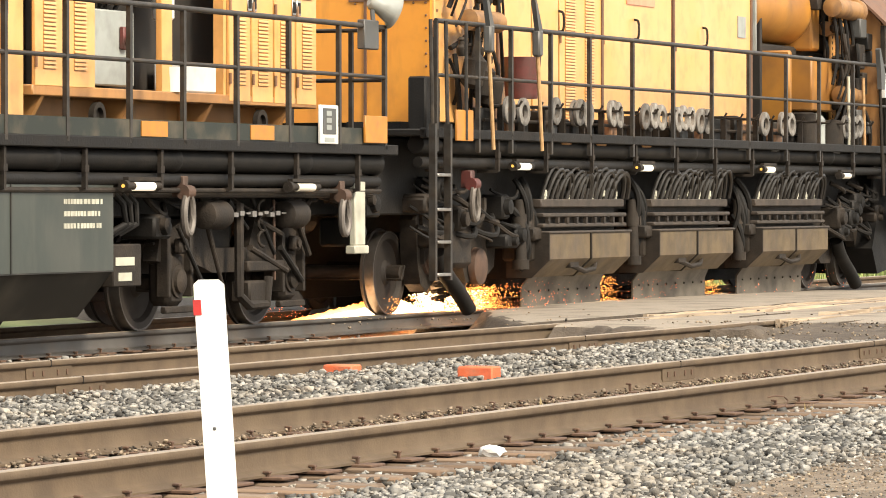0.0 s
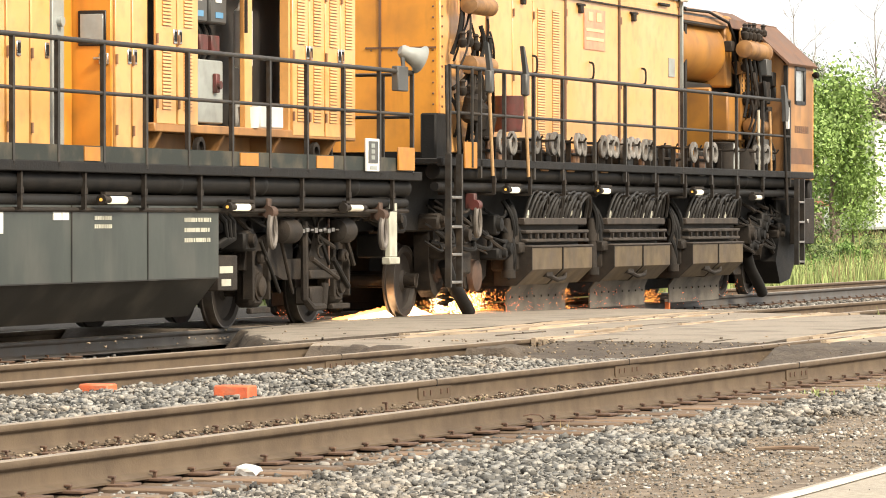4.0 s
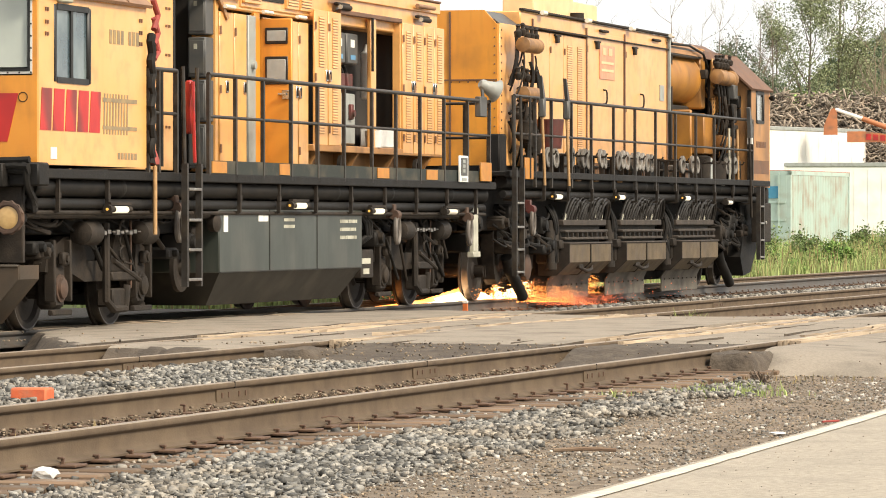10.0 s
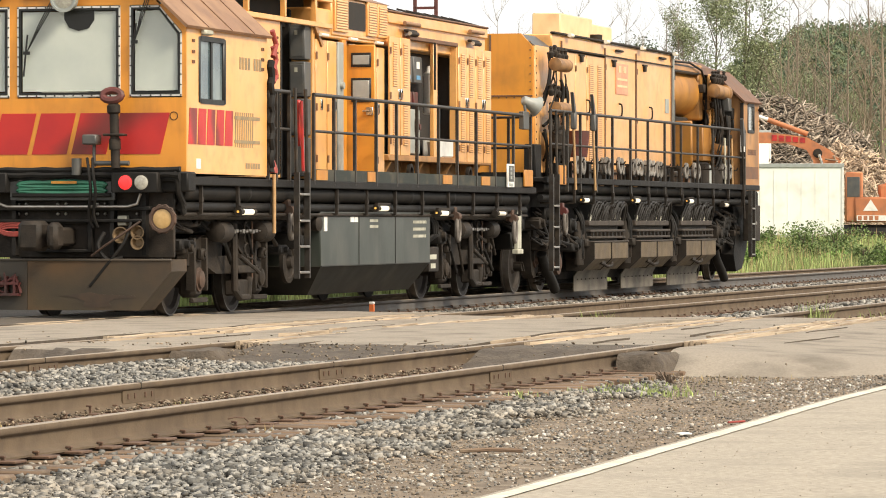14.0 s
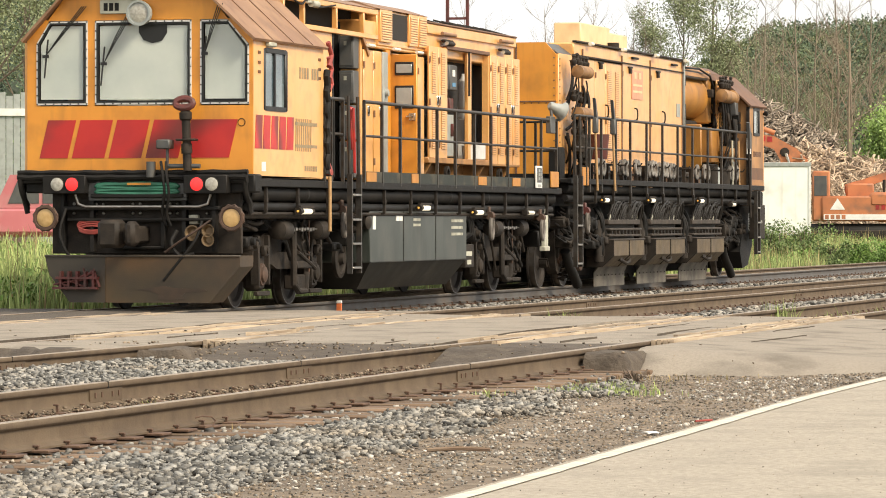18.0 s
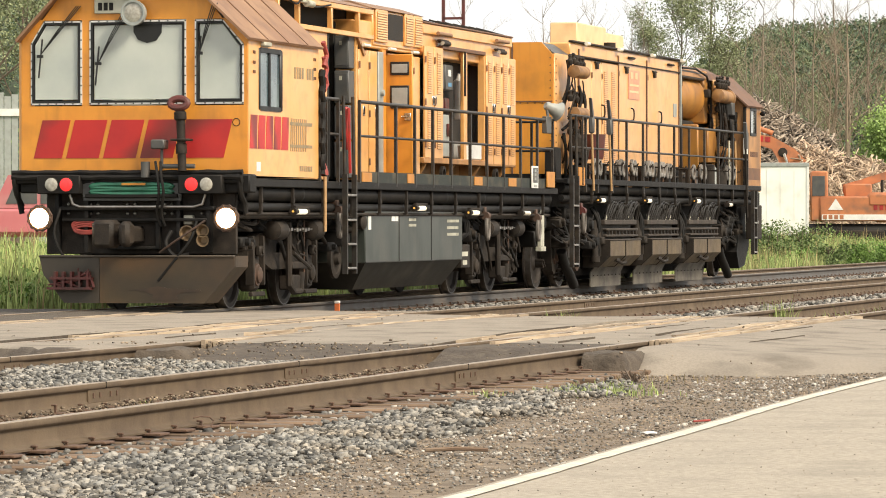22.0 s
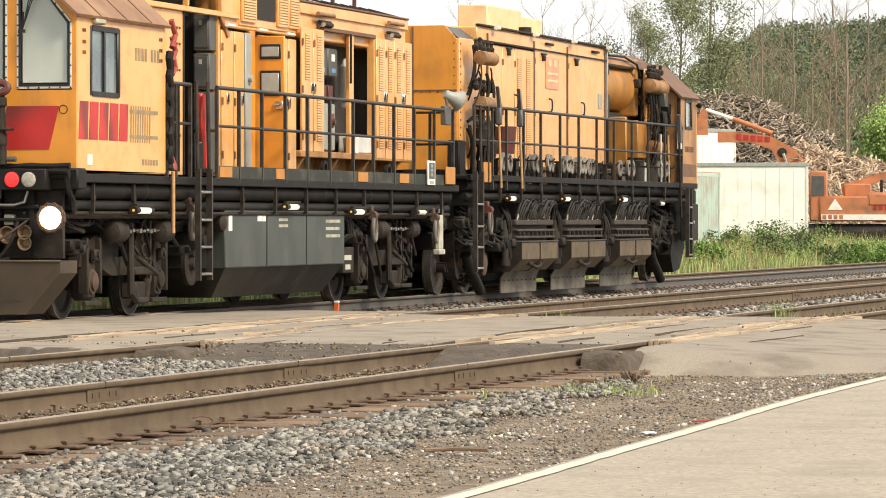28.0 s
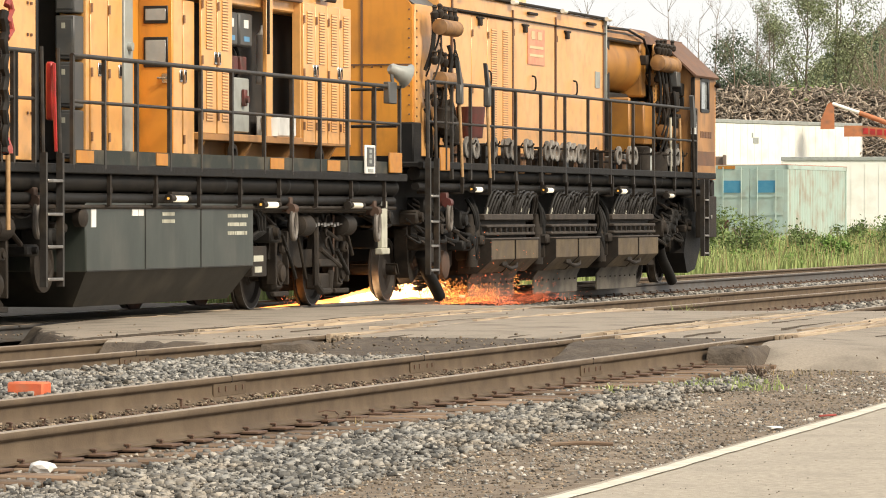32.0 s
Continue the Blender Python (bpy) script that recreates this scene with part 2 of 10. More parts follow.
RED = material("faded_red_paint", (0.50, 0.025, 0.02), 0.45, alt=(0.36, 0.02, 0.02), scale=2.2, dirt=(0.13, 0.02, 0.02), dirt_scale=3.2, dirt_amount=0.8, bump=0.03)
PINKRED = material("bleached_red_sign", (0.58, 0.24, 0.15), 0.5, alt=(0.66, 0.34, 0.2), scale=8, bump=0.02)
DARKRED = material("dull_red_metal", (0.13, 0.032, 0.027), 0.55, alt=(0.075, 0.028, 0.023), scale=6, dirt=(0.06, 0.04, 0.03), dirt_scale=6, dirt_amount=0.6, bump=0.08)
REDPIPE = material("rust_red_cable", (0.35, 0.06, 0.045), 0.5, alt=(0.25, 0.05, 0.04), scale=9, bump=0.05)
GREYBOX = material("grey_electrical_box_paint", (0.34, 0.36, 0.34), 0.45, alt=(0.29, 0.31, 0.29), scale=4, dirt=(0.15, 0.14, 0.12), dirt_scale=6, dirt_amount=0.35, bump=0.03)
DARKGREY = material("charcoal_cabinet_paint", (0.06, 0.062, 0.062), 0.5, alt=(0.085, 0.085, 0.082), scale=4, dirt=(0.14, 0.12, 0.09), dirt_scale=5, dirt_amount=0.3, bump=0.05)
BROWNPIPE = material("dusty_ochre_duct", (0.33, 0.17, 0.055), 0.55, alt=(0.25, 0.13, 0.05), scale=5, dirt=(0.1, 0.06, 0.035), dirt_scale=5, dirt_amount=0.6, bump=0.08)
GREENHOSE = material("green_hose", (0.02, 0.13, 0.075), 0.45, alt=(0.02, 0.10, 0.06), scale=6, bump=0.05)
SEAL = material("black_window_seal", (0.012, 0.012, 0.012), 0.5, bump=0.03)
for dull in (BLACK, GRIME, HOSE, RAILING, TOEBOARD, TANKDARK):
    dull.node_tree.nodes["Principled BSDF"].inputs["Specular IOR Level"].default_value = 0.22
# milky pane colour holds both the dust film and the sky's reflection
GLASS = glass("dusty_sky_pale_glass", (0.74, 0.78, 0.72), 0.12)
gn, gl = GLASS.node_tree.nodes, GLASS.node_tree.links
gt, gm, gc = gn.new("ShaderNodeTexNoise"), gn.new("ShaderNodeMix"), gn.new("ShaderNodeTexCoord")
gt.inputs["Scale"].default_value, gt.inputs["Detail"].default_value = 1.5, 5
gm.data_type = "RGBA"
gm.inputs["A"].default_value, gm.inputs["B"].default_value = (0.52, 0.58, 0.55, 1), (0.92, 0.94, 0.86, 1)
gl.new(gc.outputs["Object"], gt.inputs["Vector"])
gl.new(gt.outputs["Fac"], gm.inputs["Factor"])
gl.new(gm.outputs["Result"], gn["Principled BSDF"].inputs["Base Color"])
GLASS.node_tree.nodes["Principled BSDF"].inputs["Transmission Weight"].default_value = 0.45
MURK = material("pale_cab_interior", (0.55, 0.57, 0.52), 0.8, alt=(0.24, 0.25, 0.23), scale=2, bump=0.05)
# near-black colour in place of the shade inside bays, vents and holes
DARKHOLE = material("painted_interior_shade", (0.014, 0.012, 0.010), 0.8, alt=(0.028, 0.022, 0.017), scale=4, bump=0.1)
WOODHANDLE = material("worn_ash_handle", (0.45, 0.28, 0.13), 0.6, alt=(0.36, 0.21, 0.09), scale=20, bump=0.05)
DUSTY = material("grimy_brown_yellow_paint", (0.42, 0.21, 0.07), 0.5, alt=(0.33, 0.16, 0.055), scale=1.6, dirt=(0.16, 0.085, 0.04), dirt_scale=1.8, dirt_amount=0.7, bump=0.04, streak=(0.15, 0.08, 0.04), streak_amount=0.5)
# opaque panes: the reflected sky is put into these grey and bluish colours
DOORGLASS = material("sky_grey_painted_glass", (0.35, 0.37, 0.36), 0.08, bump=0, coat=0.8)
SIDEGLASS = material("dark_side_glass", (0.055, 0.085, 0.10), 0.03, bump=0, coat=0.4, alt=(0.16, 0.20, 0.20), scale=1.6)
BLUELABEL = material("blue_label", (0.12, 0.3, 0.5), 0.5, bump=0.02)
LAMPON = material("lit_work_lamp", (0.9, 0.85, 0.7), 0.4, bump=0, glow=(1.0, 0.87, 0.62), glow_power=0.55)
LAMPDIM = material("milky_lamp_tube", (0.8, 0.75, 0.62), 0.3, bump=0, glow=(1.0, 0.85, 0.6), glow_power=0.05)
LAMPLENS = material("amber_headlight_lens", (0.56, 0.37, 0.16), 0.35, alt=(0.46, 0.29, 0.11), scale=18, bump=0.15, bump_scale=90, coat=0.1)
CLEARLENS = material("clear_headlight_lens", (0.46, 0.44, 0.37), 0.2, alt=(0.30, 0.28, 0.24), scale=25, bump=0.2, bump_scale=120, coat=0.6)
REDLAMP = material("lit_red_marker", (0.8, 0.03, 0.03), 0.3, bump=0, glow=(1.0, 0.03, 0.03), glow_power=0.7)
BEAM = material("burning_headlamp_bulb", (1, 0.9, 0.7), 0.3, bump=0, glow=(1.0, 0.68, 0.34), glow_power=26.0)
CAPBROWN = material("rusty_bearing_cap", (0.10, 0.055, 0.035), 0.7, alt=(0.06, 0.038, 0.027), scale=6, dirt=(0.03, 0.024, 0.02), dirt_scale=5, dirt_amount=0.6, bump=0.15)
AMBER = material("amber_lamp_end", (0.8, 0.5, 0.1), 0.4, bump=0, glow=(1.0, 0.42, 0.08), glow_power=0.4)

# ---------------- ground, tracks, crossing ----------------
RAIL_Y = {"near": (8.23, 9.73), "middle": (12.35, 13.85), "far": (16.73, 18.23)}
GRADE = 0.0016                          # the far track climbs gently
CROSS = (36.7, 50.6)                    # where the road crosses


def grade(x, track):
    return GRADE * (x - 45.0) if track == "far" else 0.0


def sway(x, track="far"):
    """The far track bends very gently towards the camera."""
    return -1.213e-4 * (min(max(x, 0.0), 130.0) - 45.0) ** 2 if track == "far" else 0.0


EARTH = material("dusty_brown_earth", (0.18, 0.135, 0.092), 0.95, alt=(0.11, 0.083, 0.058), scale=2.2, dirt=(0.34, 0.275, 0.195), dirt_scale=7, dirt_amount=0.6, bump=0.9, bump_scale=30)
GRIT = material("tan_and_grey_grit", (0.27, 0.21, 0.145), 0.95, alt=(0.17, 0.135, 0.1), scale=10, bump=0.2, island=0.85)
# oily dirt by the far track; also the train's shade, put into the colour
DIRTSHADE = material("dark_oily_dirt_and_shade", (0.06, 0.048, 0.037), 0.95, alt=(0.085, 0.068, 0.05), scale=2.5, dirt=(0.13, 0.11, 0.085), dirt_scale=11, dirt_amount=0.5, bump=0.8, bump_scale=30)
MEADOW = material("meadow_soil_and_thatch", (0.12, 0.15, 0.04), 0.95, alt=(0.16, 0.15, 0.06), scale=0.5, dirt=(0.06, 0.10, 0.025), dirt_scale=2, bump=0.6, bump_scale=9)
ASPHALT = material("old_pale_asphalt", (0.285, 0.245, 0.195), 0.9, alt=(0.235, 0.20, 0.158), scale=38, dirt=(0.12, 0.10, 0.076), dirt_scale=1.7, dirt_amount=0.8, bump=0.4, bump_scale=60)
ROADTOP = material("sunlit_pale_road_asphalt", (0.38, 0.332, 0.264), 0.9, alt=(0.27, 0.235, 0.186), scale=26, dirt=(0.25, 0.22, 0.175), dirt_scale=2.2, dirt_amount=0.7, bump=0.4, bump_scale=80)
TAR = material("dark_broken_tar_fillet", (0.055, 0.042, 0.031), 0.95, alt=(0.095, 0.074, 0.054), scale=5, dirt=(0.13, 0.105, 0.078), dirt_scale=7, dirt_amount=0.6, bump=0.8, bump_scale=30)
LINEPAINT = material("worn_white_road_line", (0.62, 0.575, 0.48), 0.85, alt=(0.48, 0.44, 0.36), scale=9, dirt=(0.35, 0.32, 0.27), dirt_scale=5, dirt_amount=0.5, bump=0.15)
RAILSIDE = material("rust_brown_rail_side", (0.112, 0.077, 0.045), 0.85, alt=(0.078, 0.054, 0.034), scale=5, dirt=(0.15, 0.11, 0.07), dirt_scale=2, dirt_amount=0.5, bump=0.15, bump_scale=70)
RAILTOP = material("dull_tan_rail_head", (0.31, 0.25, 0.185), 0.5, 0.3, alt=(0.25, 0.2, 0.15), scale=6, bump=0.06)
GROUNDRAIL = material("freshly_ground_rail_side", (0.095, 0.088, 0.08), 0.6, 0.2, alt=(0.07, 0.062, 0.054), scale=3, dirt=(0.15, 0.11, 0.08), dirt_scale=3, bump=0.08)
TIEWOOD = material("weathered_reddish_tie_wood", (0.17, 0.112, 0.072), 0.9, alt=(0.10, 0.066, 0.045), scale=6, dirt=(0.34, 0.27, 0.19), dirt_scale=5, dirt_amount=0.75, bump=0.5, bump_scale=30, stretch=(1, 0.2, 1), random_tone=0.3)
SPIKE = material("rusty_spike_steel", (0.13, 0.075, 0.045), 0.8, alt=(0.09, 0.055, 0.04), scale=20, bump=0.2)
BOARDS = material("sun_greyed_crossing_timber", (0.52, 0.415, 0.295), 0.9, alt=(0.33, 0.25, 0.17), scale=5, dirt=(0.14, 0.105, 0.075), dirt_scale=3, dirt_amount=0.6, bump=0.5, bump_scale=28, stretch=(0.15, 2, 1), random_tone=0.22)
STONES = material("mixed_grey_ballast", (0.29, 0.275, 0.245), 0.9, alt=(0.15, 0.147, 0.137), scale=14, dirt=(0.33, 0.265, 0.19), dirt_scale=1.2, dirt_amount=0.5, bump=0.3, bump_scale=80, island=0.8)
FINES = material("ballast_bed_grit", (0.13, 0.12, 0.105), 0.95, alt=(0.19, 0.175, 0.15), scale=16, dirt=(0.09, 0.08, 0.065), dirt_scale=3, bump=1.0, bump_scale=45)


def ground_z(x, y):
    """Height of the bare ground."""
    z = -0.24
    z += 0.05 * min(max((6.6 - y) / 1.6, 0), 1)
    if y > 19.5:
        z += min((y - 19.5) / 7.0, 1.0) * 0.62
    if 14.3 < y < 16.4 and 10 < x < 37.5 + 1.8 * (y - 14.15):
        z += 0.10 * math.sin(math.pi * (y - 14.3) / 2.1) ** 0.6
    if y > 60:
        z += (y - 60) * 0.012
    return z + 0.012 * noise.noise((x * 0.6, y * 0.6, 0))


def sheet(name, xs, ys, zf, mat, label, category):
    nx, ny = len(xs), len(ys)
    v = [(x, y, zf(x, y)) for y in ys for x in xs]
    f = [(j * nx + i, j * nx + i + 1, (j + 1) * nx + i + 1, (j + 1) * nx + i) for j in range(ny - 1) for i in range(nx - 1)]
    me = bpy.data.meshes.new(name)
    me.from_pydata(v, [], f)
    me.polygons.foreach_set("use_smooth", [True] * len(f))
    for m in mat if isinstance(mat, (list, tuple)) else [mat]:
        me.materials.append(m)
    return tagged(new(name, me), label, category, kind="structure")


def steps(a, b, n):
    return [a + (b - a) * i / n for i in range(n + 1)]


gx = [-2500, -600, -150, -40] + steps(-15, 120, 270) + steps(125, 300, 35) + [340, 420, 560, 800, 1300, 2600]
gy = [-2500, -500, -100, -30, -8] + steps(-4, 26, 100) + steps(28, 80, 20) + [90, 110, 140, 190, 260, 380, 600, 1200, 2600]
ground = sheet("ground", gx, gy, ground_z, [EARTH, MEADOW, FINES, DIRTSHADE], "dusty earth with trackside grit and a grassy bank", "ground")
for p in ground.data.polygons:
    p.material_index = 1 if p.center.y > 20.4 or abs(p.center.x) > 300 or p.center.y < -30 else (3 if 14.0 < p.center.y < 19.6 and p.center.x < 42 else 2 if 8.2 < p.center.y < 20.4 else 0)

# the road that runs beside the tracks, under the camera
def road_edge(x):
    k = min(max((x - 16.0) / 18.0, 0.0), 1.0)
    return 4.80 + 0.42 * k * k * (3 - 2 * k) + 0.006 * math.sin(x * 0.9)


road_v, road_f = [], []
rx = steps(-200, 0, 20)[:-1] + steps(0, 90, 120) + [110, 160, 260, 420]
for i, x in enumerate(rx):
    e = road_edge(min(x, 60))
    road_v += [(x, -9, -0.30), (x, -9, -0.16), (x, e + 0.10, -0.165), (x, e + 0.22, -0.30)]
    if i:
        a, b = 4 * (i - 1), 4 * i
        road_f += [(a + k, b + k, b + k + 1, a + k + 1) for k in range(3)]
road_me = bpy.data.meshes.new("road")
road_me.from_pydata(road_v, [], road_f)
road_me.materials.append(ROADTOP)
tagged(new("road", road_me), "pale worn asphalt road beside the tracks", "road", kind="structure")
line_v, line_f = [], []
lx = steps(5, 60, 180)
for i, x in enumerate(lx):
    e = road_edge(x)
    line_v += [(x, e - 0.05 + 0.012 * noise.noise((x * 4, 0, 0)), -0.159), (x, e + 0.05 + 0.016 * noise.noise((x * 4, 5, 0)), -0.159)]
    if i:
        line_f.append((2 * i - 2, 2 * i, 2 * i + 1, 2 * i - 1))
line_me = bpy.data.meshes.new("road_line")
line_me.from_pydata(line_v, [], line_f)
line_me.materials.append(LINEPAINT)
tagged(new("road_line", line_me), "worn white edge line painted on the asphalt", "road marking", kind="structure")

# ---- rails
HEAD, WEB, FOOT = 0.036, 0.009, 0.07


def rail_ring(part_of):
    if part_of == "head":
        return [(-HEAD + 0.004, -0.008), (HEAD - 0.004, -0.008), (HEAD - 0.008, -0.001), (0, 0), (-HEAD + 0.008, -0.001)]
    return [(-FOOT, -0.17), (FOOT, -0.17), (FOOT, -0.158), (WEB + 0.012, -0.14), (WEB, -0.12), (WEB, -0.055), (HEAD - 0.004, -0.04), (HEAD, -0.034), (HEAD, -0.012), (HEAD - 0.005, -0.005),
            (-HEAD + 0.005, -0.005), (-HEAD, -0.012), (-HEAD, -0.034), (-HEAD + 0.004, -0.04), (-WEB, -0.055), (-WEB, -0.12), (-WEB - 0.012, -0.14), (-FOOT, -0.158)]


def along(ring, x0, x1, y, track, n=1):
    mb = MB()
    xs, k = steps(x0, x1, n), len(ring)
    v = [(x, y + a + sway(x, track), b + grade(x, track)) for x in xs for a, b in ring]
    f = [(i * k + j, i * k + (j + 1) % k, (i + 1) * k + (j + 1) % k, (i + 1) * k + j) for i in range(n) for j in range(k)]
    f += [tuple(range(k)), tuple(range(n * k, (n + 1) * k))[::-1]]
    return mb.add(v, f)


# joints where two lengths of rail are bolted together
JOINTS = {("near", 0): (32.35,), ("near", 1): (27.99, 32.72), ("middle", 0): (33.13, 23.99, 71.5), ("middle", 1): (26.42, 62.0), ("far", 0): (), ("far", 1): ()}
BAR = MB().box(-0.34, 0.34, -0.022, -0.009, -0.14, -0.045, 0.004)
BOLT = MB()
for bx in (-0.24, -0.1, 0.12, 0.26):
    BOLT.box(bx - 0.012, bx + 0.012, -0.03, -0.022, -0.105, -0.07)
bar_me, bolt_me = BAR.mesh("joint_bar"), BOLT.mesh("bolts")
bar_me.materials.append(RAILSIDE)
bolt_me.materials.append(SPIKE)
tie_me = MB().box(-0.11, 0.11, -1.3, 1.3, -0.36, -0.182, 0.012).mesh("tie")
tie_me.materials.append(TIEWOOD)
plate_me = MB().box(-0.09, 0.09, -0.17, 0.17, -0.182, -0.166, 0.004).mesh("tie_plate")
plate_me.materials.append(SPIKE)
tracks = {}
for tname, (ya, yb) in RAIL_Y.items():
    tr = thing("track_" + {"near": "1", "middle": "2", "far": "3"}[tname], {"near": "rusty siding track with weathered timber ties", "middle": "middle railway track in grey ballast",
               "far": "main railway track with freshly ground rails"}[tname], "railway track", kind="structure")
    tracks[tname] = tr
    for k, y in enumerate((ya, yb)):
        side = GROUNDRAIL if tname == "far" and k == 0 else RAILSIDE
        top = RAILTOP if tname == "near" else RAILTOP
        r = part("rail", along(rail_ring("foot"), 6, 330, y, tname, 81), side, tr)
        part("rail_head", along(rail_ring("head"), 6, 330, y, tname, 81), top, r)
        for jx in JOINTS[tname, k]:
            ob = new("joint_bar", bar_me)
            ob.parent = tr
            ob.location = (jx, y, grade(jx, tname))
            bo = new("bolts", bolt_me)
            bo.parent = ob
            gap = part("joint_gap", MB().box(jx - 0.004, jx + 0.004, y - HEAD - 0.002, y + HEAD, -0.045, 0.0015), BLACK, tr)
    rng = random.Random(3)
    x, mid = 9.0, (ya + yb) / 2
    spikes, far_ties, far_plates = MB(), MB(), MB()
    while x < 150:
        if not (CROSS[0] + 0.6 < x < CROSS[1] - 0.4):
            g, dy = grade(x, tname), sway(x, tname)
            if x < 62:
                t = new("tie", tie_me)
                t.parent = tr
                t.location = (x, mid + dy + rng.uniform(-0.06, 0.06), g + rng.uniform(-0.012, 0.004))
                t.rotation_euler = (0, 0, rng.uniform(-0.025, 0.025))
            else:
                far_ties.box(x - 0.11, x + 0.11, mid + dy - 1.3, mid + dy + 1.3, g - 0.36, g - 0.182)
            for y in (ya + dy, yb + dy):
                if x < 62:
                    p = new("tie_plate", plate_me)
                    p.parent = tr
                    p.location = (x, y, g)
                else:
                    far_plates.box(x - 0.09, x + 0.09, y - 0.17, y + 0.17, g - 0.182, g - 0.166)
                for s in (-1, 1):
                    sx = x + s * rng.uniform(0.03, 0.06)
                    up = rng.choice((0.0, 0.0, 0.0, 0.008, 0.0, 0.012, 0.03 if tname == "near" and rng.random() < 0.3 else 0.0))
                    spikes.box(sx - 0.008, sx + 0.008, y + s * 0.082 - 0.008, y + s * 0.082 + 0.008, g - 0.18, g - 0.15 + up)
                    spikes.box(sx - 0.014, sx + 0.014, y + s * 0.074 - 0.018, y + s * 0.074 + 0.018, g - 0.152 + up, g - 0.140 + up, 0.003)
        x += 0.495 + rng.uniform(-0.03, 0.03)
    tagged(part("spikes", spikes, SPIKE, tr), kind="stuff")
    tagged(part("far_ties", far_ties, TIEWOOD, tr), kind="stuff")
    tagged(part("far_tie_plates", far_plates, SPIKE, tr), kind="stuff")

# ---- the level crossing: asphalt between the rails, timber beside them
cross = thing("crossing", "worn asphalt level crossing with split timber planks", "level crossing", kind="structure")


def slab(y0, y1, mat, name, x0=CROSS[0], x1=CROSS[1], top=-0.012, crown=0.0, rag0=0.35, rag1=0.25, seed=0, slope=0.6, track=None, skew=0.0, prof=(-0.24, -0.13, -0.02, 0.0), tar=0.05):
    """Asphalt with ragged, rounded-off ends that slump down to the ballast."""
    mb = MB()
    ys = steps(y0, y1, max(4, int((y1 - y0) / 0.12)))
    ny = len(ys)
    xs_rel = [-slope * 1.6, -slope, -slope * 0.5, -slope * 0.15, 0.0]
    mids = steps(0, 1, 60)[1:-1]
    v = []
    for y in ys:
        a = x0 + skew * (y - y0) + rag0 * noise.noise((seed, y * 1.3, 0.5)) + 0.12 * noise.noise((seed, y * 6, 2))
        b = x1 + rag1 * noise.noise((seed + 9, y * 1.3, 3.5))
        row = [(a + d, -0.30 if i == 0 else top + prof[i - 1]) for i, d in enumerate(xs_rel)]
        row += [(a + (b - a) * m, top + crown * math.sin(math.pi * m)) for m in mids]
        row += [(b - d, -0.30 if i == 0 else (top - 0.24, top - 0.13, top - 0.02, top)[i - 1]) for i, d in reversed(list(enumerate(xs_rel)))]
        g = grade(43, track) if track else 0
        v += [(x, y, z + g + 0.006 * noise.noise((x * 1.1, y * 2, seed)) + (0.035 * noise.noise((x * 4, y * 5, seed)) if x < x0 + skew * (y - y0) - 0.1 and z > -0.28 else 0) + 0.02 * noise.noise((x * 0.35, y * 0.4, 4)) * (1 if z > -0.1 else 0)) for x, z in row]
    k = len(v) // ny
    f = [(j * k + i, j * k + i + 1, (j + 1) * k + i + 1, (j + 1) * k + i) for j in range(ny - 1) for i in range(k - 1)]
    n0 = len(v)
    v += [(x, y, -0.32) for j in (0, ny - 1) for x, y, z in v[j * k:(j + 1) * k]]
    f += [(i, n0 + i, n0 + i + 1, i + 1) for i in range(k - 1)]
    f += [((ny - 1) * k + i, (ny - 1) * k + i + 1, n0 + k + i + 1, n0 + k + i) for i in range(k - 1)]
    ob = part(name, mb.add(v, f), mat, cross)
    ob.data.materials.append(TAR)
    for p in ob.data.polygons:
        if p.center.x < x0 + skew * (p.center.y - y0) + 0.35 * noise.noise((p.center.y * 2, seed, 1)) + tar or p.center.z < top - 0.06 and p.center.x < (x0 + x1) / 2:
            p.material_index = 1
    return ob


def near_road_z(y):
    return -0.012 - 0.14 * min(max((7.9 - y) / 3.0, 0), 1)


GAP = 0.065
ey = [RAIL_Y[k][i] for k in ("near", "middle", "far") for i in (0, 1)]
slab(ey[0] + HEAD + GAP, ey[1] - HEAD - GAP, ASPHALT, "asphalt_strip", seed=1, x0=37.4, slope=1.1, prof=(-0.17, -0.11, -0.03, 0.0), tar=1.5)
slab(ey[1] + HEAD + 0.27, ey[2] - HEAD - 0.27, ASPHALT, "asphalt_strip", seed=2, crown=0.04, x0=38.1, slope=2.3, prof=(-0.12, -0.07, -0.025, 0.0))
slab(ey[2] + HEAD + GAP, ey[3] - HEAD - GAP, ASPHALT, "asphalt_strip", seed=3, x0=CROSS[0] - 0.6)
slab(ey[3] + HEAD + 0.27, ey[4] - HEAD - 0.27, ASPHALT, "asphalt_strip", seed=4, x0=CROSS[0] - 0.2, skew=2.0, x1=CROSS[1] + 2.4, crown=0.03)
# under and behind the train: asphalt coloured dark for oil and the train's shade
slab(ey[4] + HEAD + GAP, ey[5] - HEAD - GAP, DIRTSHADE, "dirt_strip", seed=5, x0=CROSS[0] + 4, x1=CROSS[1] + 3.6, top=0.0)
slab(ey[5] + HEAD + 0.05, 24.0, DIRTSHADE, "dirt_strip", seed=6, x0=CROSS[0] + 4, x1=CROSS[1] + 3.0, top=-0.02)
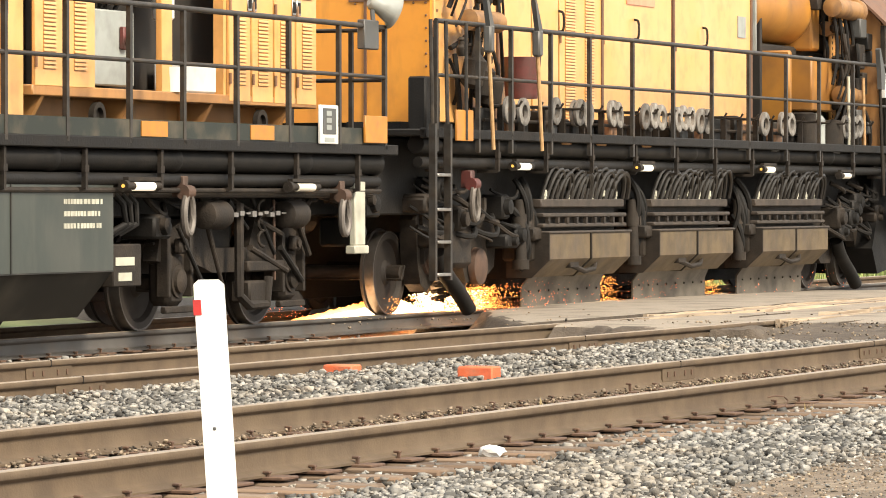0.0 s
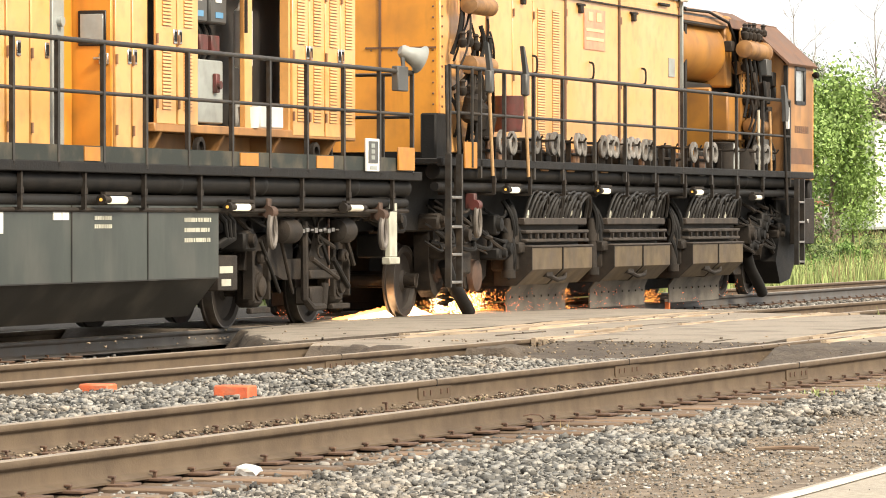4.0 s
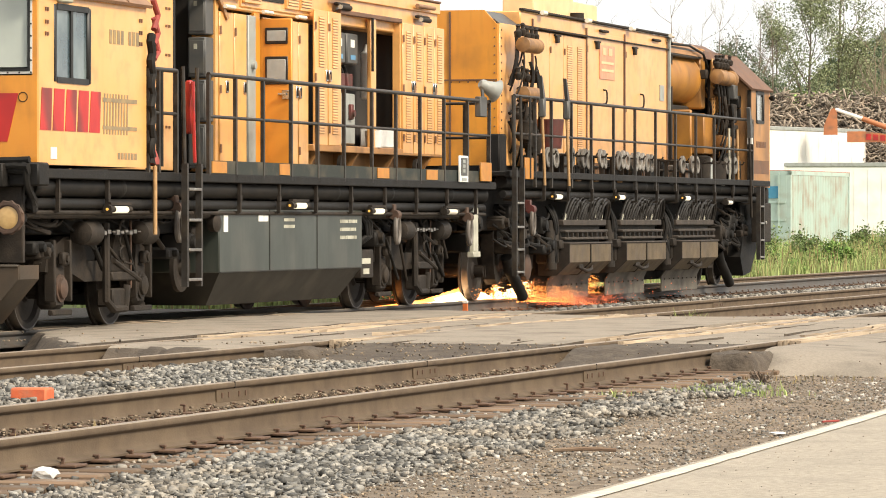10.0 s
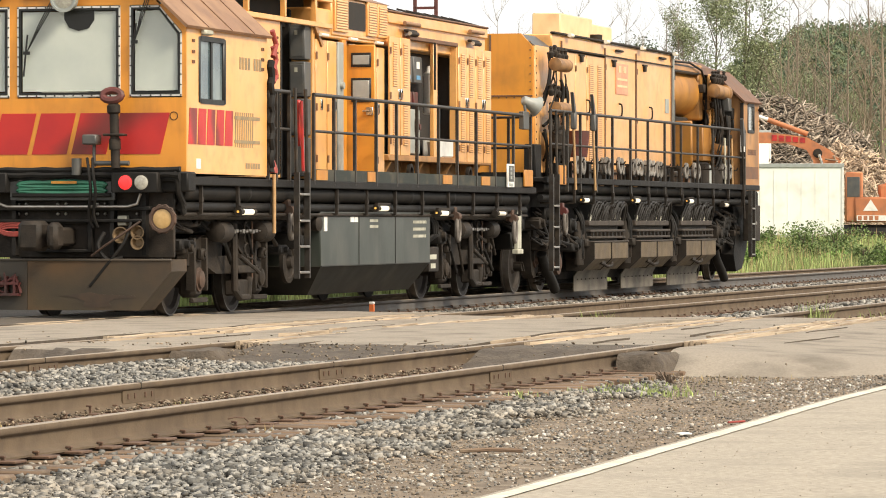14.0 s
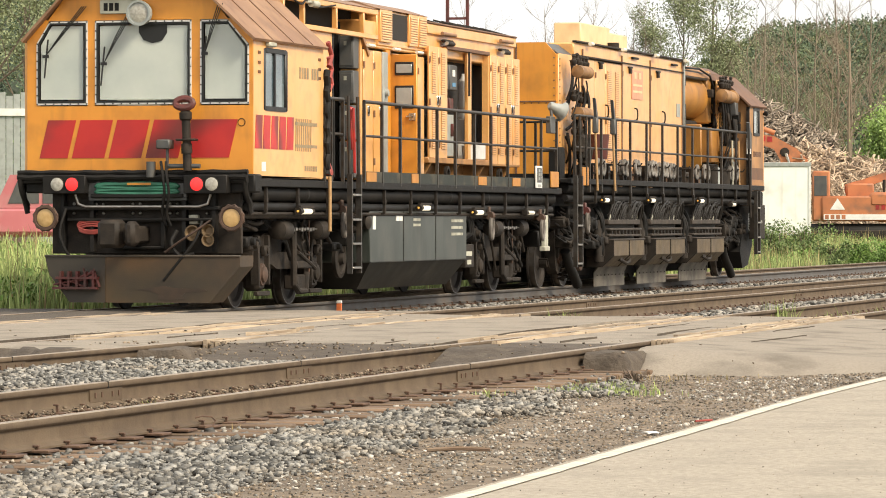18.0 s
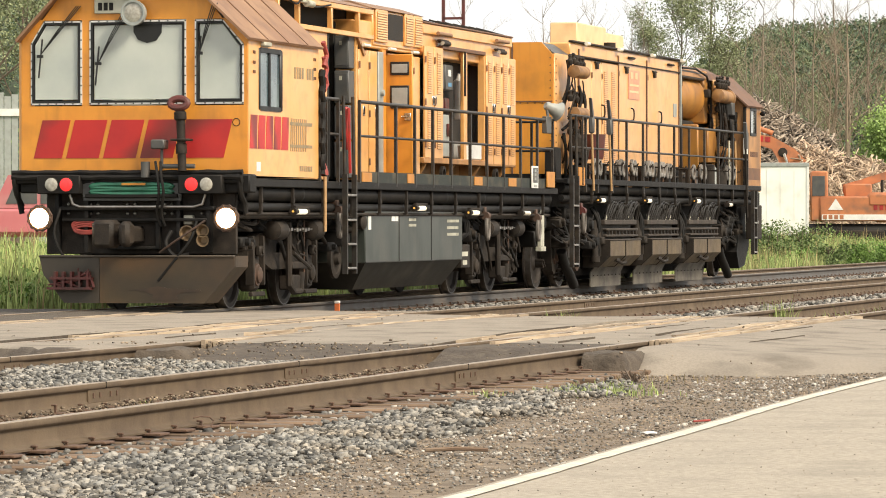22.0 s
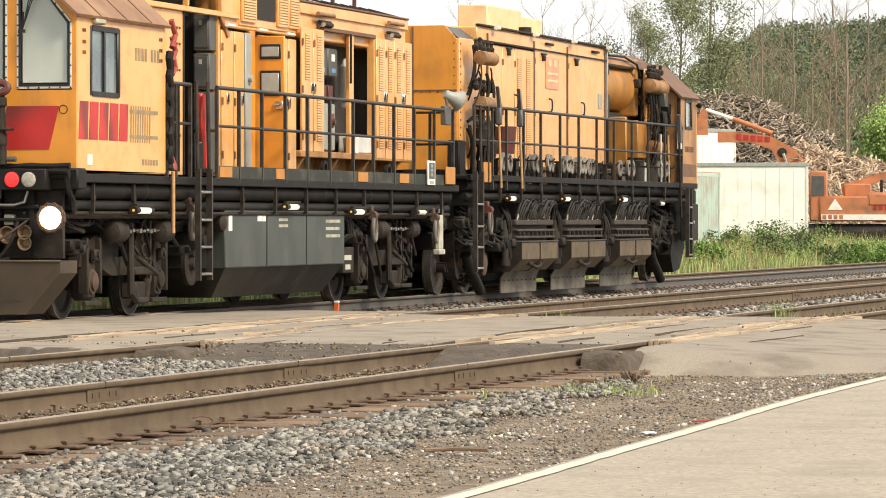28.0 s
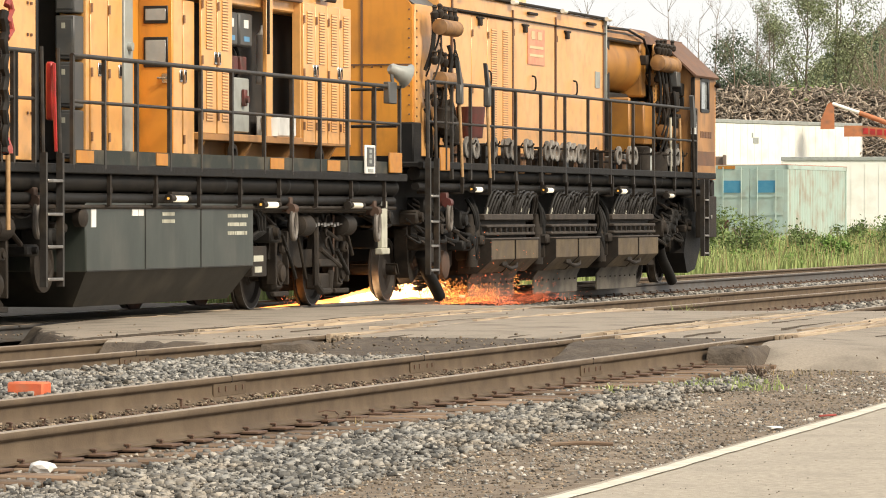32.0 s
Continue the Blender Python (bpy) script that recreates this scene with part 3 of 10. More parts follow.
# approach between the parallel road and the first rail, fanning out
mb = MB()
nyy, nxx = 26, 60
av = []
for j in range(nyy + 1):
    y = 4.6 + (ey[0] - HEAD - 0.27 - 4.6) * j / nyy
    w = 1 - j / nyy
    a = CROSS[0] - 0.25 + 0.7 * w + 0.22 * noise.noise((7, y * 1.7, 0)) + 0.1 * noise.noise((7, y * 6, 0))
    b = CROSS[1] + 6.0 * w ** 1.6 + 0.2 * noise.noise((8, y * 1.7, 0))
    for i in range(nxx + 1):
        m = i / nxx
        x = a + (b - a) * m
        edge = min(m, 1 - m) * (b - a)
        k = (1 - min(edge / (1.1 if m < 0.5 else 0.55), 1)) ** 1.8
        z = near_road_z(y) * (1 - k) + (-0.29) * k + 0.006 * noise.noise((x, y * 2, 1))
        av.append((x, y, z))
af = [(j * (nxx + 1) + i, j * (nxx + 1) + i + 1, (j + 1) * (nxx + 1) + i + 1, (j + 1) * (nxx + 1) + i) for j in range(nyy) for i in range(nxx)]
appr = part("approach", mb.add(av, af), ASPHALT, cross)
appr.data.materials.append(TAR)
for p in appr.data.polygons:           # the crumbling lip beside the rail is bare dark tar
    if p.center.y > 7.80 + 0.12 * noise.noise((p.center.x * 3, 1, 1)) and p.center.z < near_road_z(p.center.y) - 0.05 + 0.03 * noise.noise((p.center.x * 1.2, p.center.y * 2, 5)):
        p.material_index = 1

# broken pillows of tar where the rails run into the crossing
def pillow(xa, xb, ya, yb, zt, seed):
    v, f, nx, ny = [], [], 26, 16
    for j in range(ny + 1):
        for i in range(nx + 1):
            a, b = i / nx, j / ny
            edge = min(1, 12.0 * a, 5.0 * (1 - a)) ** 0.35 * min(1, 5.0 * b, 20 * (1 - b)) ** 0.35
            x, y = xa + (xb - xa) * a, ya + (yb - ya) * b
            v.append((x + 0.04 * noise.noise((seed, y * 6, x)), y, -0.28 + (zt + 0.28) * edge + (0.022 * noise.noise((x * 3, y * 5, seed)) + 0.014 * noise.noise((x * 12, y * 14, seed))) * edge))
    f = [(j * (nx + 1) + i, j * (nx + 1) + i + 1, (j + 1) * (nx + 1) + i + 1, (j + 1) * (nx + 1) + i) for j in range(ny) for i in range(nx)]
    part("tar_fillet", MB().add(v, f), TAR, cross, "dark broken tar at the rail end")


pillow(36.2, 37.5, 7.74, 8.19, -0.03, 1)
pillow(36.2, 37.4, 11.8, 12.31, -0.03, 3)

# split timbers on the outer and inner side of each rail
plank_rng = random.Random(11)
for k, y in enumerate(ey):
    tn = ("near", "near", "middle", "middle", "far", "far")[k]
    if k == 5:
        continue
    for s in (-1, 1):
        gauge = (k % 2 == 0) == (s == 1)   # the gauge side leaves room for the flanges
        base = y + s * (HEAD + (0.07 if gauge else 0.012))
        x = CROSS[0] + (2.3 if k == 0 else 6.0 if k == 4 else 1.4 + (1.2 if s > 0 else 0)) + plank_rng.uniform(0, 0.5)
        while x < CROSS[1] - 0.6:
            ln = plank_rng.uniform(2.2, 4.6)
            x1 = min(x + ln, CROSS[1] + plank_rng.uniform(-0.4, 0.3))
            yy = base
            for w in ((0.06, 0.07) if gauge else (0.06, 0.055, 0.065, 0.06)):
                if plank_rng.random() < (0.6 if gauge else 0.85):
                    pb = MB()
                    wob = [plank_rng.uniform(-0.012, 0.012) for _ in range(8)]
                    segs, v, f = 7, [], []
                    for i in range(segs + 1):
                        xx = x + 0.02 + (x1 - x - 0.04) * i / segs
                        zt = 0.004 + wob[i] * 0.7
                        y0, y1 = min(yy, yy + s * (w - 0.016)) + wob[i] * 0.5, max(yy, yy + s * (w - 0.016)) + wob[-i] * 0.5
                        v += [(xx, y0, -0.2), (xx, y1, -0.2), (xx, y1, zt), (xx, y0, zt)]
                        if i:
                            a, b = 4 * i - 4, 4 * i
                            f += [(a + q, a + (q + 1) % 4, b + (q + 1) % 4, b + q) for q in range(4)]
                    f += [(0, 1, 2, 3), (4 * segs, 4 * segs + 1, 4 * segs + 2, 4 * segs + 3)]
                    o = part("plank", pb.add(v, f), BOARDS, cross)
                    o.location.z = grade(x, tn)
                yy += s * w
            x = x1 + 0.03


# ---- loose ballast
def pebbles(name, spots, smin, smax, seed, mat, label):
    """One mesh of many small angular stones."""
    r = np.random.RandomState(seed)
    n = len(spots)
    base = np.array([(x, y, z) for z in (-0.6, 0.6) for y in (-0.75, 0.75) for x in (-0.75, 0.75)])
    tri = np.array([(0, 2, 3), (0, 3, 1), (4, 5, 7), (4, 7, 6), (0, 1, 5), (0, 5, 4), (2, 6, 7), (2, 7, 3), (0, 4, 6), (0, 6, 2), (1, 3, 7), (1, 7, 5)])
    sp = np.array(spots)
    v = base[None] * (1 + r.uniform(-0.55, 0.35, (n, 8, 3)))
    size = smin + (smax - smin) * r.rand(n) ** 2
    v = v * (size[:, None] * r.uniform(0.6, 1.2, (n, 3)))[:, None] * np.array([1, 1, 0.8])
    a, b = r.rand(n) * 6.28, r.uniform(-0.6, 0.6, n)
    ca, sa, cb, sb = np.cos(a), np.sin(a), np.cos(b), np.sin(b)
    x = v[..., 0] * cb[:, None] + v[..., 2] * sb[:, None]
    z = -v[..., 0] * sb[:, None] + v[..., 2] * cb[:, None]
    y = v[..., 1]
    v = np.stack([x * ca[:, None] - y * sa[:, None], x * sa[:, None] + y * ca[:, None], z], -1) + sp[:, None]
    fc = (tri[None] + (np.arange(n) * 8)[:, None, None]).reshape(-1, 3)
    me = bpy.data.meshes.new(name)
    me.vertices.add(n * 8)
    me.vertices.foreach_set("co", v.ravel())
    me.loops.add(len(fc) * 3)
    me.loops.foreach_set("vertex_index", fc.ravel())
    me.polygons.add(len(fc))
    me.polygons.foreach_set("loop_start", np.arange(len(fc)) * 3)
    me.polygons.foreach_set("loop_total", np.full(len(fc), 3))
    me.update(calc_edges=True)
    me.materials.append(mat)
    return tagged(new(name, me), label, "gravel", kind="stuff")


rs = np.random.RandomState(5)


def scatter(n, x0, x1, y0, y1, bias=1.0):
    return np.stack([x0 + (x1 - x0) * rs.rand(n) ** bias, y0 + (y1 - y0) * rs.rand(n)], 1)


def bed_z(x, y, track_z=-0.215):
    return track_z + 0.022 * noise.noise((x * 1.6, y * 1.6, 7)) + 0.01 * noise.noise((x * 5, y * 5, 9))


spots = []
for x, y in scatter(30000, 13, CROSS[0] + 0.1, 9.95, 12.15, 0.9):          # between the near and middle track
    if x > 35.3 + 0.5 * noise.noise((y * 1.5, 3, x)):
        continue
    hump = 0.115 * min(1.0, (y - 9.9) / 0.4)
    spots.append((x, y, bed_z(x, y) + hump + rs.uniform(-0.02, 0.02)))
for x, y in scatter(500, 20, CROSS[0] + 0.2, 14.1, 16.5, 0.9):
    spots.append((x, y, ground_z(x, y) + rs.uniform(-0.01, 0.01)))
for x, y in scatter(76000, 13.5, 36, 5.6, 8.1, 1.0):                      # the near shoulder, thinning out towards the road
    lim = 6.45 + 0.075 * (x - 18) + 0.5 * noise.noise((x * 0.35, 0, 3)) + 0.35 * noise.noise((x * 1.3, y * 1.3, 3))
    if y > lim + rs.rand() ** 2 * 0.9 - 0.4 and (y < 7.55 or rs.rand() < 0.22) and rs.rand() < 1.1 - max(x - 26, 0) * 0.09:
        spots.append((x, y, ground_z(x, y) + 0.028 * min(max((y - 6.6) / 0.5, 0), 1) + rs.uniform(-0.014, 0.018)))
for ya, yb in RAIL_Y.values():
    for x, y in scatter(3800, 13, CROSS[0], ya + 0.1, yb - 0.1, 0.9):
        spots.append((x, y, -0.225 + rs.uniform(-0.02, 0.02)))
pebbles("ballast", spots, 0.011, 0.034, 21, STONES, "loose grey crushed-stone ballast between the tracks")
spots = []
for ya, yb, n in ((9.95, 12.15, 5000), (14.05, 16.5, 7000), (8.4, 9.6, 1500), (12.5, 13.7, 1800), (18.4, 20.2, 2500), (16.9, 18.1, 1200)):
    for x, y in scatter(n, CROSS[1] + (3.4 if ya > 14 else 1.2), 120, ya, yb, 1.3):
        spots.append((x, y, bed_z(x, y) + (0.07 * math.sin(math.pi * (y - ya) / (yb - ya)) if yb - ya > 2 else 0) + (grade(x, "far") if ya > 16 else 0.5 * grade(x, "far") if ya > 14 else 0) + rs.uniform(-0.02, 0.02)))
pebbles("ballast", spots, 0.028, 0.062, 22, STONES, "grey ballast beyond the crossing")
spots = []
for x, y in scatter(17000, 14, 46, 5.1, 8.1, 1.0):                        # fine grit on the earth shoulder
    spots.append((x, y, ground_z(x, y) + 0.002))
pebbles("grit", spots, 0.004, 0.016, 23, GRIT, "scattered fine grit on the earth shoulder")

# ---- debris and cracks on the crossing
spots = []
for x, y in scatter(2600, CROSS[0] - 0.6, CROSS[1], 5.4, 16.3):
    near_edge = (x < CROSS[0] + 0.9 or rs.rand() < 0.15) and (y > 8 or rs.rand() < 0.12)
    if near_edge and not any(abs(y - r) < 0.06 for r in ey):
        top = near_road_z(y) if y < 8 else 0.0
        spots.append((x, y, (top if x > CROSS[0] + 0.3 else top - 0.09 * rs.rand()) + 0.004))
for x, y in scatter(420, 34.6, 38.2, 9.9, 12.2):
    spots.append((x, y, -0.12 + 0.11 * min(max((x - 34.9) / 3.2, 0), 1)))
for x, y in scatter(1500, 17, 36, 9.42, 9.66):          # rusty crumbs against the inner rail
    spots.append((x, y, -0.155 + rs.uniform(-0.02, 0.02)))
pebbles("crossing_debris", spots, 0.005, 0.018, 24, GRIT, "small stones and crumbs of asphalt on the crossing")
crack_rng = random.Random(6)
CRACKS = ((10.5, 38.2), (11.0, 39.5), (11.6, 38.0), (10.3, 42.0), (11.8, 43.5), (14.6, 39.5), (15.2, 42.0), (15.9, 44.0), (14.9, 45.5), (9.0, 39.0), (8.7, 42.0), (9.3, 44.5), (13.1, 39.6), (12.9, 43.0), (7.4, 40.2), (7.8, 43.6), (7.0, 46.0), (11.2, 46.5))
# each crack is a thin dark strip laid slightly above the asphalt
for cy, cx in CRACKS:
    v, f = [], []
    y, n = cy, crack_rng.randint(10, 22)
    for i in range(n):
        x = cx + i * 0.16
        y += crack_rng.uniform(-0.016, 0.016)
        w = 0.002 + crack_rng.uniform(0, 0.007) * math.sin(math.pi * i / (n - 1))
        top = (near_road_z(y) if y < 8 else -0.012) + 0.010
        v += [(x, y - w, top - 0.05), (x, y - w, top), (x, y + w, top), (x, y + w, top - 0.05)]
        if i:
            a = 4 * i - 4
            f += [(a + q, a + 4 + q, a + 5 + q, a + 1 + q) for q in range(3)]
    part("tar_seam", MB().add(v, f), TAR, cross, "asphalt crack drawn as a raised dark strip")
for q in range(24):
    cy = crack_rng.choice((8.0, 8.5, 9.5, 10.05, 12.05, 12.65, 13.6, 14.15, 14.4, 16.3)) + crack_rng.uniform(-0.15, 0.15)
    cx, ln = crack_rng.uniform(43.0 if cy > 13.8 else 38.2, 49.0), crack_rng.uniform(0.3, 1.4)
    w, a = crack_rng.uniform(0.008, 0.025), crack_rng.uniform(-0.12, 0.12)
    top = near_road_z(cy) + 0.02 if cy < 8 else 0.006
    o = part("plank_splinter", MB().prism([(-ln / 2, -w * 0.3), (-ln * 0.3, -w), (ln * 0.35, -w), (ln / 2, 0.0), (ln * 0.3, w), (-ln * 0.4, w)], 2, -0.03, 0.008), BOARDS, cross)
    o.location = (cx, cy, top)
    o.rotation_euler = (crack_rng.uniform(-0.03, 0.03), crack_rng.uniform(-0.02, 0.02), a)

spots = [(x, y, ground_z(x, y) + 0.003) for x, y in scatter(11000, 14, 44, 5.1, 8.0)]
pebbles("pale_grit", spots, 0.004, 0.012, 25, STONES, "scattered pale stone chips on the earth")
CHIP = material("pale_quartz_chips", (0.50, 0.47, 0.42), 0.85, alt=(0.32, 0.29, 0.25), scale=20, bump=0.2, island=0.6)
spots = []
for x, y in scatter(6500, 14, 44, 5.0, 8.0):
    if noise.noise((x * 0.5, y * 0.9, 4)) + 0.5 * noise.noise((x * 2, y * 3, 6)) > 0.02:
        spots.append((x, y, ground_z(x, y) + 0.006))
pebbles("pale_chips", spots, 0.005, 0.020, 27, CHIP, "white stone chips scattered over the earth")
spots = [(x, y, -0.163) for x, y in scatter(1300, 14, 50, 2.6, 4.8)]
pebbles("road_grit", spots, 0.0015, 0.005, 26, GRIT, "specks of grit on the road")

# ---------------- the rail grinder: two coupled cars ----------------
# Local axes: x along the train from the cab, y across (near side negative), z above the rails.
TRACK_MID = 17.48
MOD_LONG = 0.979
cab_car = thing("rail_grinder_cab_car", "orange-yellow rail grinding car with driving cab and black running gear", "rail grinder", pose(50, TRACK_MID, 0))
mod_car = thing("rail_grinder_module_car", "orange-yellow grinding car with three spark hoods underneath", "rail grinder", pose(50, TRACK_MID, 0))


mod_car.scale = (MOD_LONG, 1, 1)


def wall(x0, x1, y, z0, z1, t=0.05, c=0.006):
    """An upright plate along the train whose near face lies at y."""
    return MB().box(x0, x1, y, y + t, z0, z1, c)


def holed(x0, x1, y, z0, z1, hx0, hx1, hz0, hz1, t=0.06):
    v = [(x, yy, z) for yy in (y, y + t) for x, z in ((x0, z0), (x1, z0), (x1, z1), (x0, z1), (hx0, hz0), (hx1, hz0), (hx1, hz1), (hx0, hz1))]
    f = []
    for i in range(4):
        j = (i + 1) % 4
        f += [(i, j, j + 4, i + 4), (i + 8, i + 12, j + 12, j + 8), (i, i + 8, j + 8, j), (i + 4, j + 4, j + 12, i + 12)]
    return MB().add(v, f)


# ---- cab
FX = 1.75


def front_piece(name, ring, mat, parent, x0=FX, t=0.05, label=""):
    return part(name, MB().prism(ring, 0, x0, x0 + t), mat, parent, label)


front_piece("cab_front", [(-1.55, 1.72), (1.50, 1.72), (1.50, 2.62), (-1.55, 2.62)], ORANGE, cab_car, label="orange front panel with red lettering shapes")
front_piece("cab_header", [(-1.22, 3.72), (1.22, 3.72), (0.95, 4.06), (-0.95, 4.06)], ORANGE, cab_car)
for s, out, inn in ((-1, 1.55, 1.50), (1, 1.50, 1.37)):
    front_piece("cab_corner_post", [(s * out, 2.62), (s * inn, 2.62), (s * inn, 3.40), (s * 1.20, 3.72), (s * 1.22, 3.72), (s * 1.29, 3.76), (s * out, 3.48)], ORANGE, cab_car)
front_piece("cab_mullion", [(-0.85, 2.62), (-0.73, 2.62), (-0.73, 3.72), (-0.85, 3.72)], ORANGE, cab_car)
front_piece("cab_mullion", [(0.57, 2.62), (0.675, 2.62), (0.675, 3.72), (0.57, 3.72)], ORANGE, cab_car)
WINS = ([(-0.87, 2.66), (-1.48, 2.66), (-1.48, 3.38), (-1.22, 3.69), (-0.87, 3.69)], [(-0.71, 2.66), (0.55, 2.66), (0.55, 3.69), (-0.71, 3.69)],
        [(0.695, 2.66), (1.35, 2.66), (1.35, 3.42), (1.18, 3.69), (0.695, 3.69)])


def band(ring, w, x0, x1):
    """A frame of width w just inside an outline."""
    c = [sum(p[i] for p in ring) / len(ring) for i in (0, 1)]
    h = (max(p[0] for p in ring) - min(p[0] for p in ring)) / 2
    v = (max(p[1] for p in ring) - min(p[1] for p in ring)) / 2
    inner = [(c[0] + (p[0] - c[0]) * (1 - w / h), c[1] + (p[1] - c[1]) * (1 - w / v)) for p in ring]
    mb, n = MB(), len(ring)
    for i in range(n):
        j = (i + 1) % n
        mb.prism([ring[i], ring[j], inner[j], inner[i]], 0, x0, x1)
    return mb, inner


for ring in WINS:
    rim, inner = band([(y, z) for y, z in ring], -0.022, FX - 0.008, FX + 0.03)
    w = part("windscreen", band(ring, 0.026, FX - 0.014, FX + 0.04)[0], SEAL, cab_car, "black rubber window seal")
    part("bolted_white_rim", rim, WHITEPAINT, w)
    bolts = MB()
    outer = band(ring, -0.011, 0, 1)[1]
    for i in range(len(outer)):
        a, b = Vector(outer[i]), Vector(outer[(i + 1) % len(outer)])
        k = max(2, int((b - a).length / 0.11))
        for q in range(k):
            p = a + (b - a) * q / k
            bolts.box(FX - 0.013, FX - 0.006, p.x - 0.008, p.x + 0.008, p.y - 0.008, p.y + 0.008)
    tagged(part("rim_bolts", bolts, BLACK, w), kind="stuff")
    g = part("pane", MB().prism(band(ring, 0.04, 0, 1)[1], 0, FX + 0.012, FX + 0.02), GLASS, w)
    g.visible_shadow = False
# sides, with a sliding window
for s in (-1, 1):
    y0 = -1.55 if s < 0 else 1.49
    c = part("cab_side", holed(FX + 0.05, 4.92, y0, 1.72, 3.48, 2.25, 3.22, 2.60, 3.33), YELLOW, cab_car, "pale-lit yellow cab side")
    wnd = part("side_window", MB().box(2.21, 2.29, y0 - 0.012, y0 + 0.07, 2.56, 3.37, 0.02).box(3.18, 3.26, y0 - 0.012, y0 + 0.07, 2.56, 3.37, 0.02)
               .box(2.29, 3.18, y0 - 0.012, y0 + 0.07, 2.56, 2.62).box(2.29, 3.18, y0 - 0.012, y0 + 0.07, 3.31, 3.37).box(2.70, 2.76, y0 + 0.0, y0 + 0.07, 2.62, 3.31), SEAL, cab_car)
    g = part("pane", MB().box(2.29, 3.18, y0 + 0.02, y0 + 0.03, 2.62, 3.31), SIDEGLASS, wnd)
    g.visible_shadow = False
    part("window_lamp", MB().box(2.3, 2.62, y0 - 0.06, y0 + 0.01, 3.385, 3.45, 0.015), CREAM, wnd)
    # sloped roof side, rusty brown
    eave = 1.60 if s < 0 else 1.52
    part("roof_slope", MB().prism([(s * eave, 3.44), (s * 0.93, 4.07), (s * 0.93, 4.11), (s * (eave + 0.02), 3.47)], 0, FX - 0.14, 4.95), RUSTROOF, cab_car, "rust-brown sloping roof panel")
    for ux in (2.4, 3.3, 4.2):
        part("roof_seam", MB().prism([(s * 1.61, 3.46), (s * 0.94, 4.10), (s * 0.94, 4.118), (s * 1.625, 3.478)], 0, ux, ux + 0.02), RUSTDARK, cab_car)
part("cab_roof", MB().box(FX - 0.14, 4.95, -0.94, 0.94, 4.07, 4.12, 0.01), RUSTROOF, cab_car)
part("cab_back_wall", MB().prism([(-1.49, 1.72), (1.49, 1.72), (1.49, 3.45), (0.93, 4.05), (-0.93, 4.05), (-1.49, 3.45)], 0, 4.80, 4.90), YELLOW, cab_car)
part("cab_floor", MB().box(FX + 0.05, 4.8, -1.48, 1.48, 1.72, 1.80), DARKGREY, cab_car)
part("cab_lining", MB().prism([(-1.44, 1.85), (1.44, 1.85), (1.44, 3.43), (0.9, 4.0), (-0.9, 4.0), (-1.44, 3.43)], 0, 4.7, 4.78), MURK, cab_car, "pale grey cab back lining")
part("console", MB().box(FX + 0.15, FX + 0.75, -1.2, 1.2, 1.8, 2.55, 0.05).box(FX + 0.2, FX + 0.5, -0.25, 0.35, 2.55, 2.78, 0.02), MURK, cab_car)
for sy in (-0.72, 0.62):
    part("driver_seat", MB().box(3.0, 3.5, sy - 0.25, sy + 0.25, 2.1, 2.25, 0.05).box(3.42, 3.56, sy - 0.25, sy + 0.25, 2.25, 2.95, 0.05).box(3.15, 3.35, sy - 0.08, sy + 0.08, 1.8, 2.1), DARKGREY, cab_car)
part("sun_visor", MB().prism([(-0.02, 3.68), (-0.40, 3.68), (-0.40, 3.55), (-0.33, 3.45), (-0.2, 3.42), (-0.08, 3.46), (-0.02, 3.56)], 0, FX + 0.004, FX + 0.011), SEAL, cab_car, "dark blind behind the windscreen")

# red shapes with dark smoky brush bands across them
SMOKY = material("smoky_red_lettering_paint", (0.50, 0.025, 0.02), 0.45, alt=(0.40, 0.02, 0.02), scale=2.2, bump=0.03)
sn, sl_ = SMOKY.node_tree.nodes, SMOKY.node_tree.links
wv = sn.new("ShaderNodeTexWave")
wv.inputs["Scale"].default_value, wv.inputs["Distortion"].default_value, wv.inputs["Detail"].default_value = 0.8, 3.0, 3.0
wm = sn.new("ShaderNodeMapping")
wm.inputs["Rotation"].default_value = (1.25, 0.35, 0)
wm.inputs["Scale"].default_value = (0.5, 0.5, 1.1)
wc = sn.new("ShaderNodeTexCoord")
sl_.new(wc.outputs["Object"], wm.inputs["Vector"])
sl_.new(wm.outputs[0], wv.inputs["Vector"])
wr = sn.new("ShaderNodeMapRange")
wr.inputs["From Min"].default_value, wr.inputs["From Max"].default_value, wr.inputs["To Max"].default_value = 0.62, 1.0, 0.75
sl_.new(wv.outputs["Fac"], wr.inputs["Value"])
wx = sn.new("ShaderNodeMix")
wx.data_type = "RGBA"
wx.inputs["B"].default_value = (0.09, 0.03, 0.025, 1)
sl_.new(wr.outputs["Result"], wx.inputs["Factor"])
base_in = sn["Principled BSDF"].inputs["Base Color"]
sl_.new(base_in.links[0].from_socket, wx.inputs["A"])
sl_.new(wx.outputs["Result"], base_in)
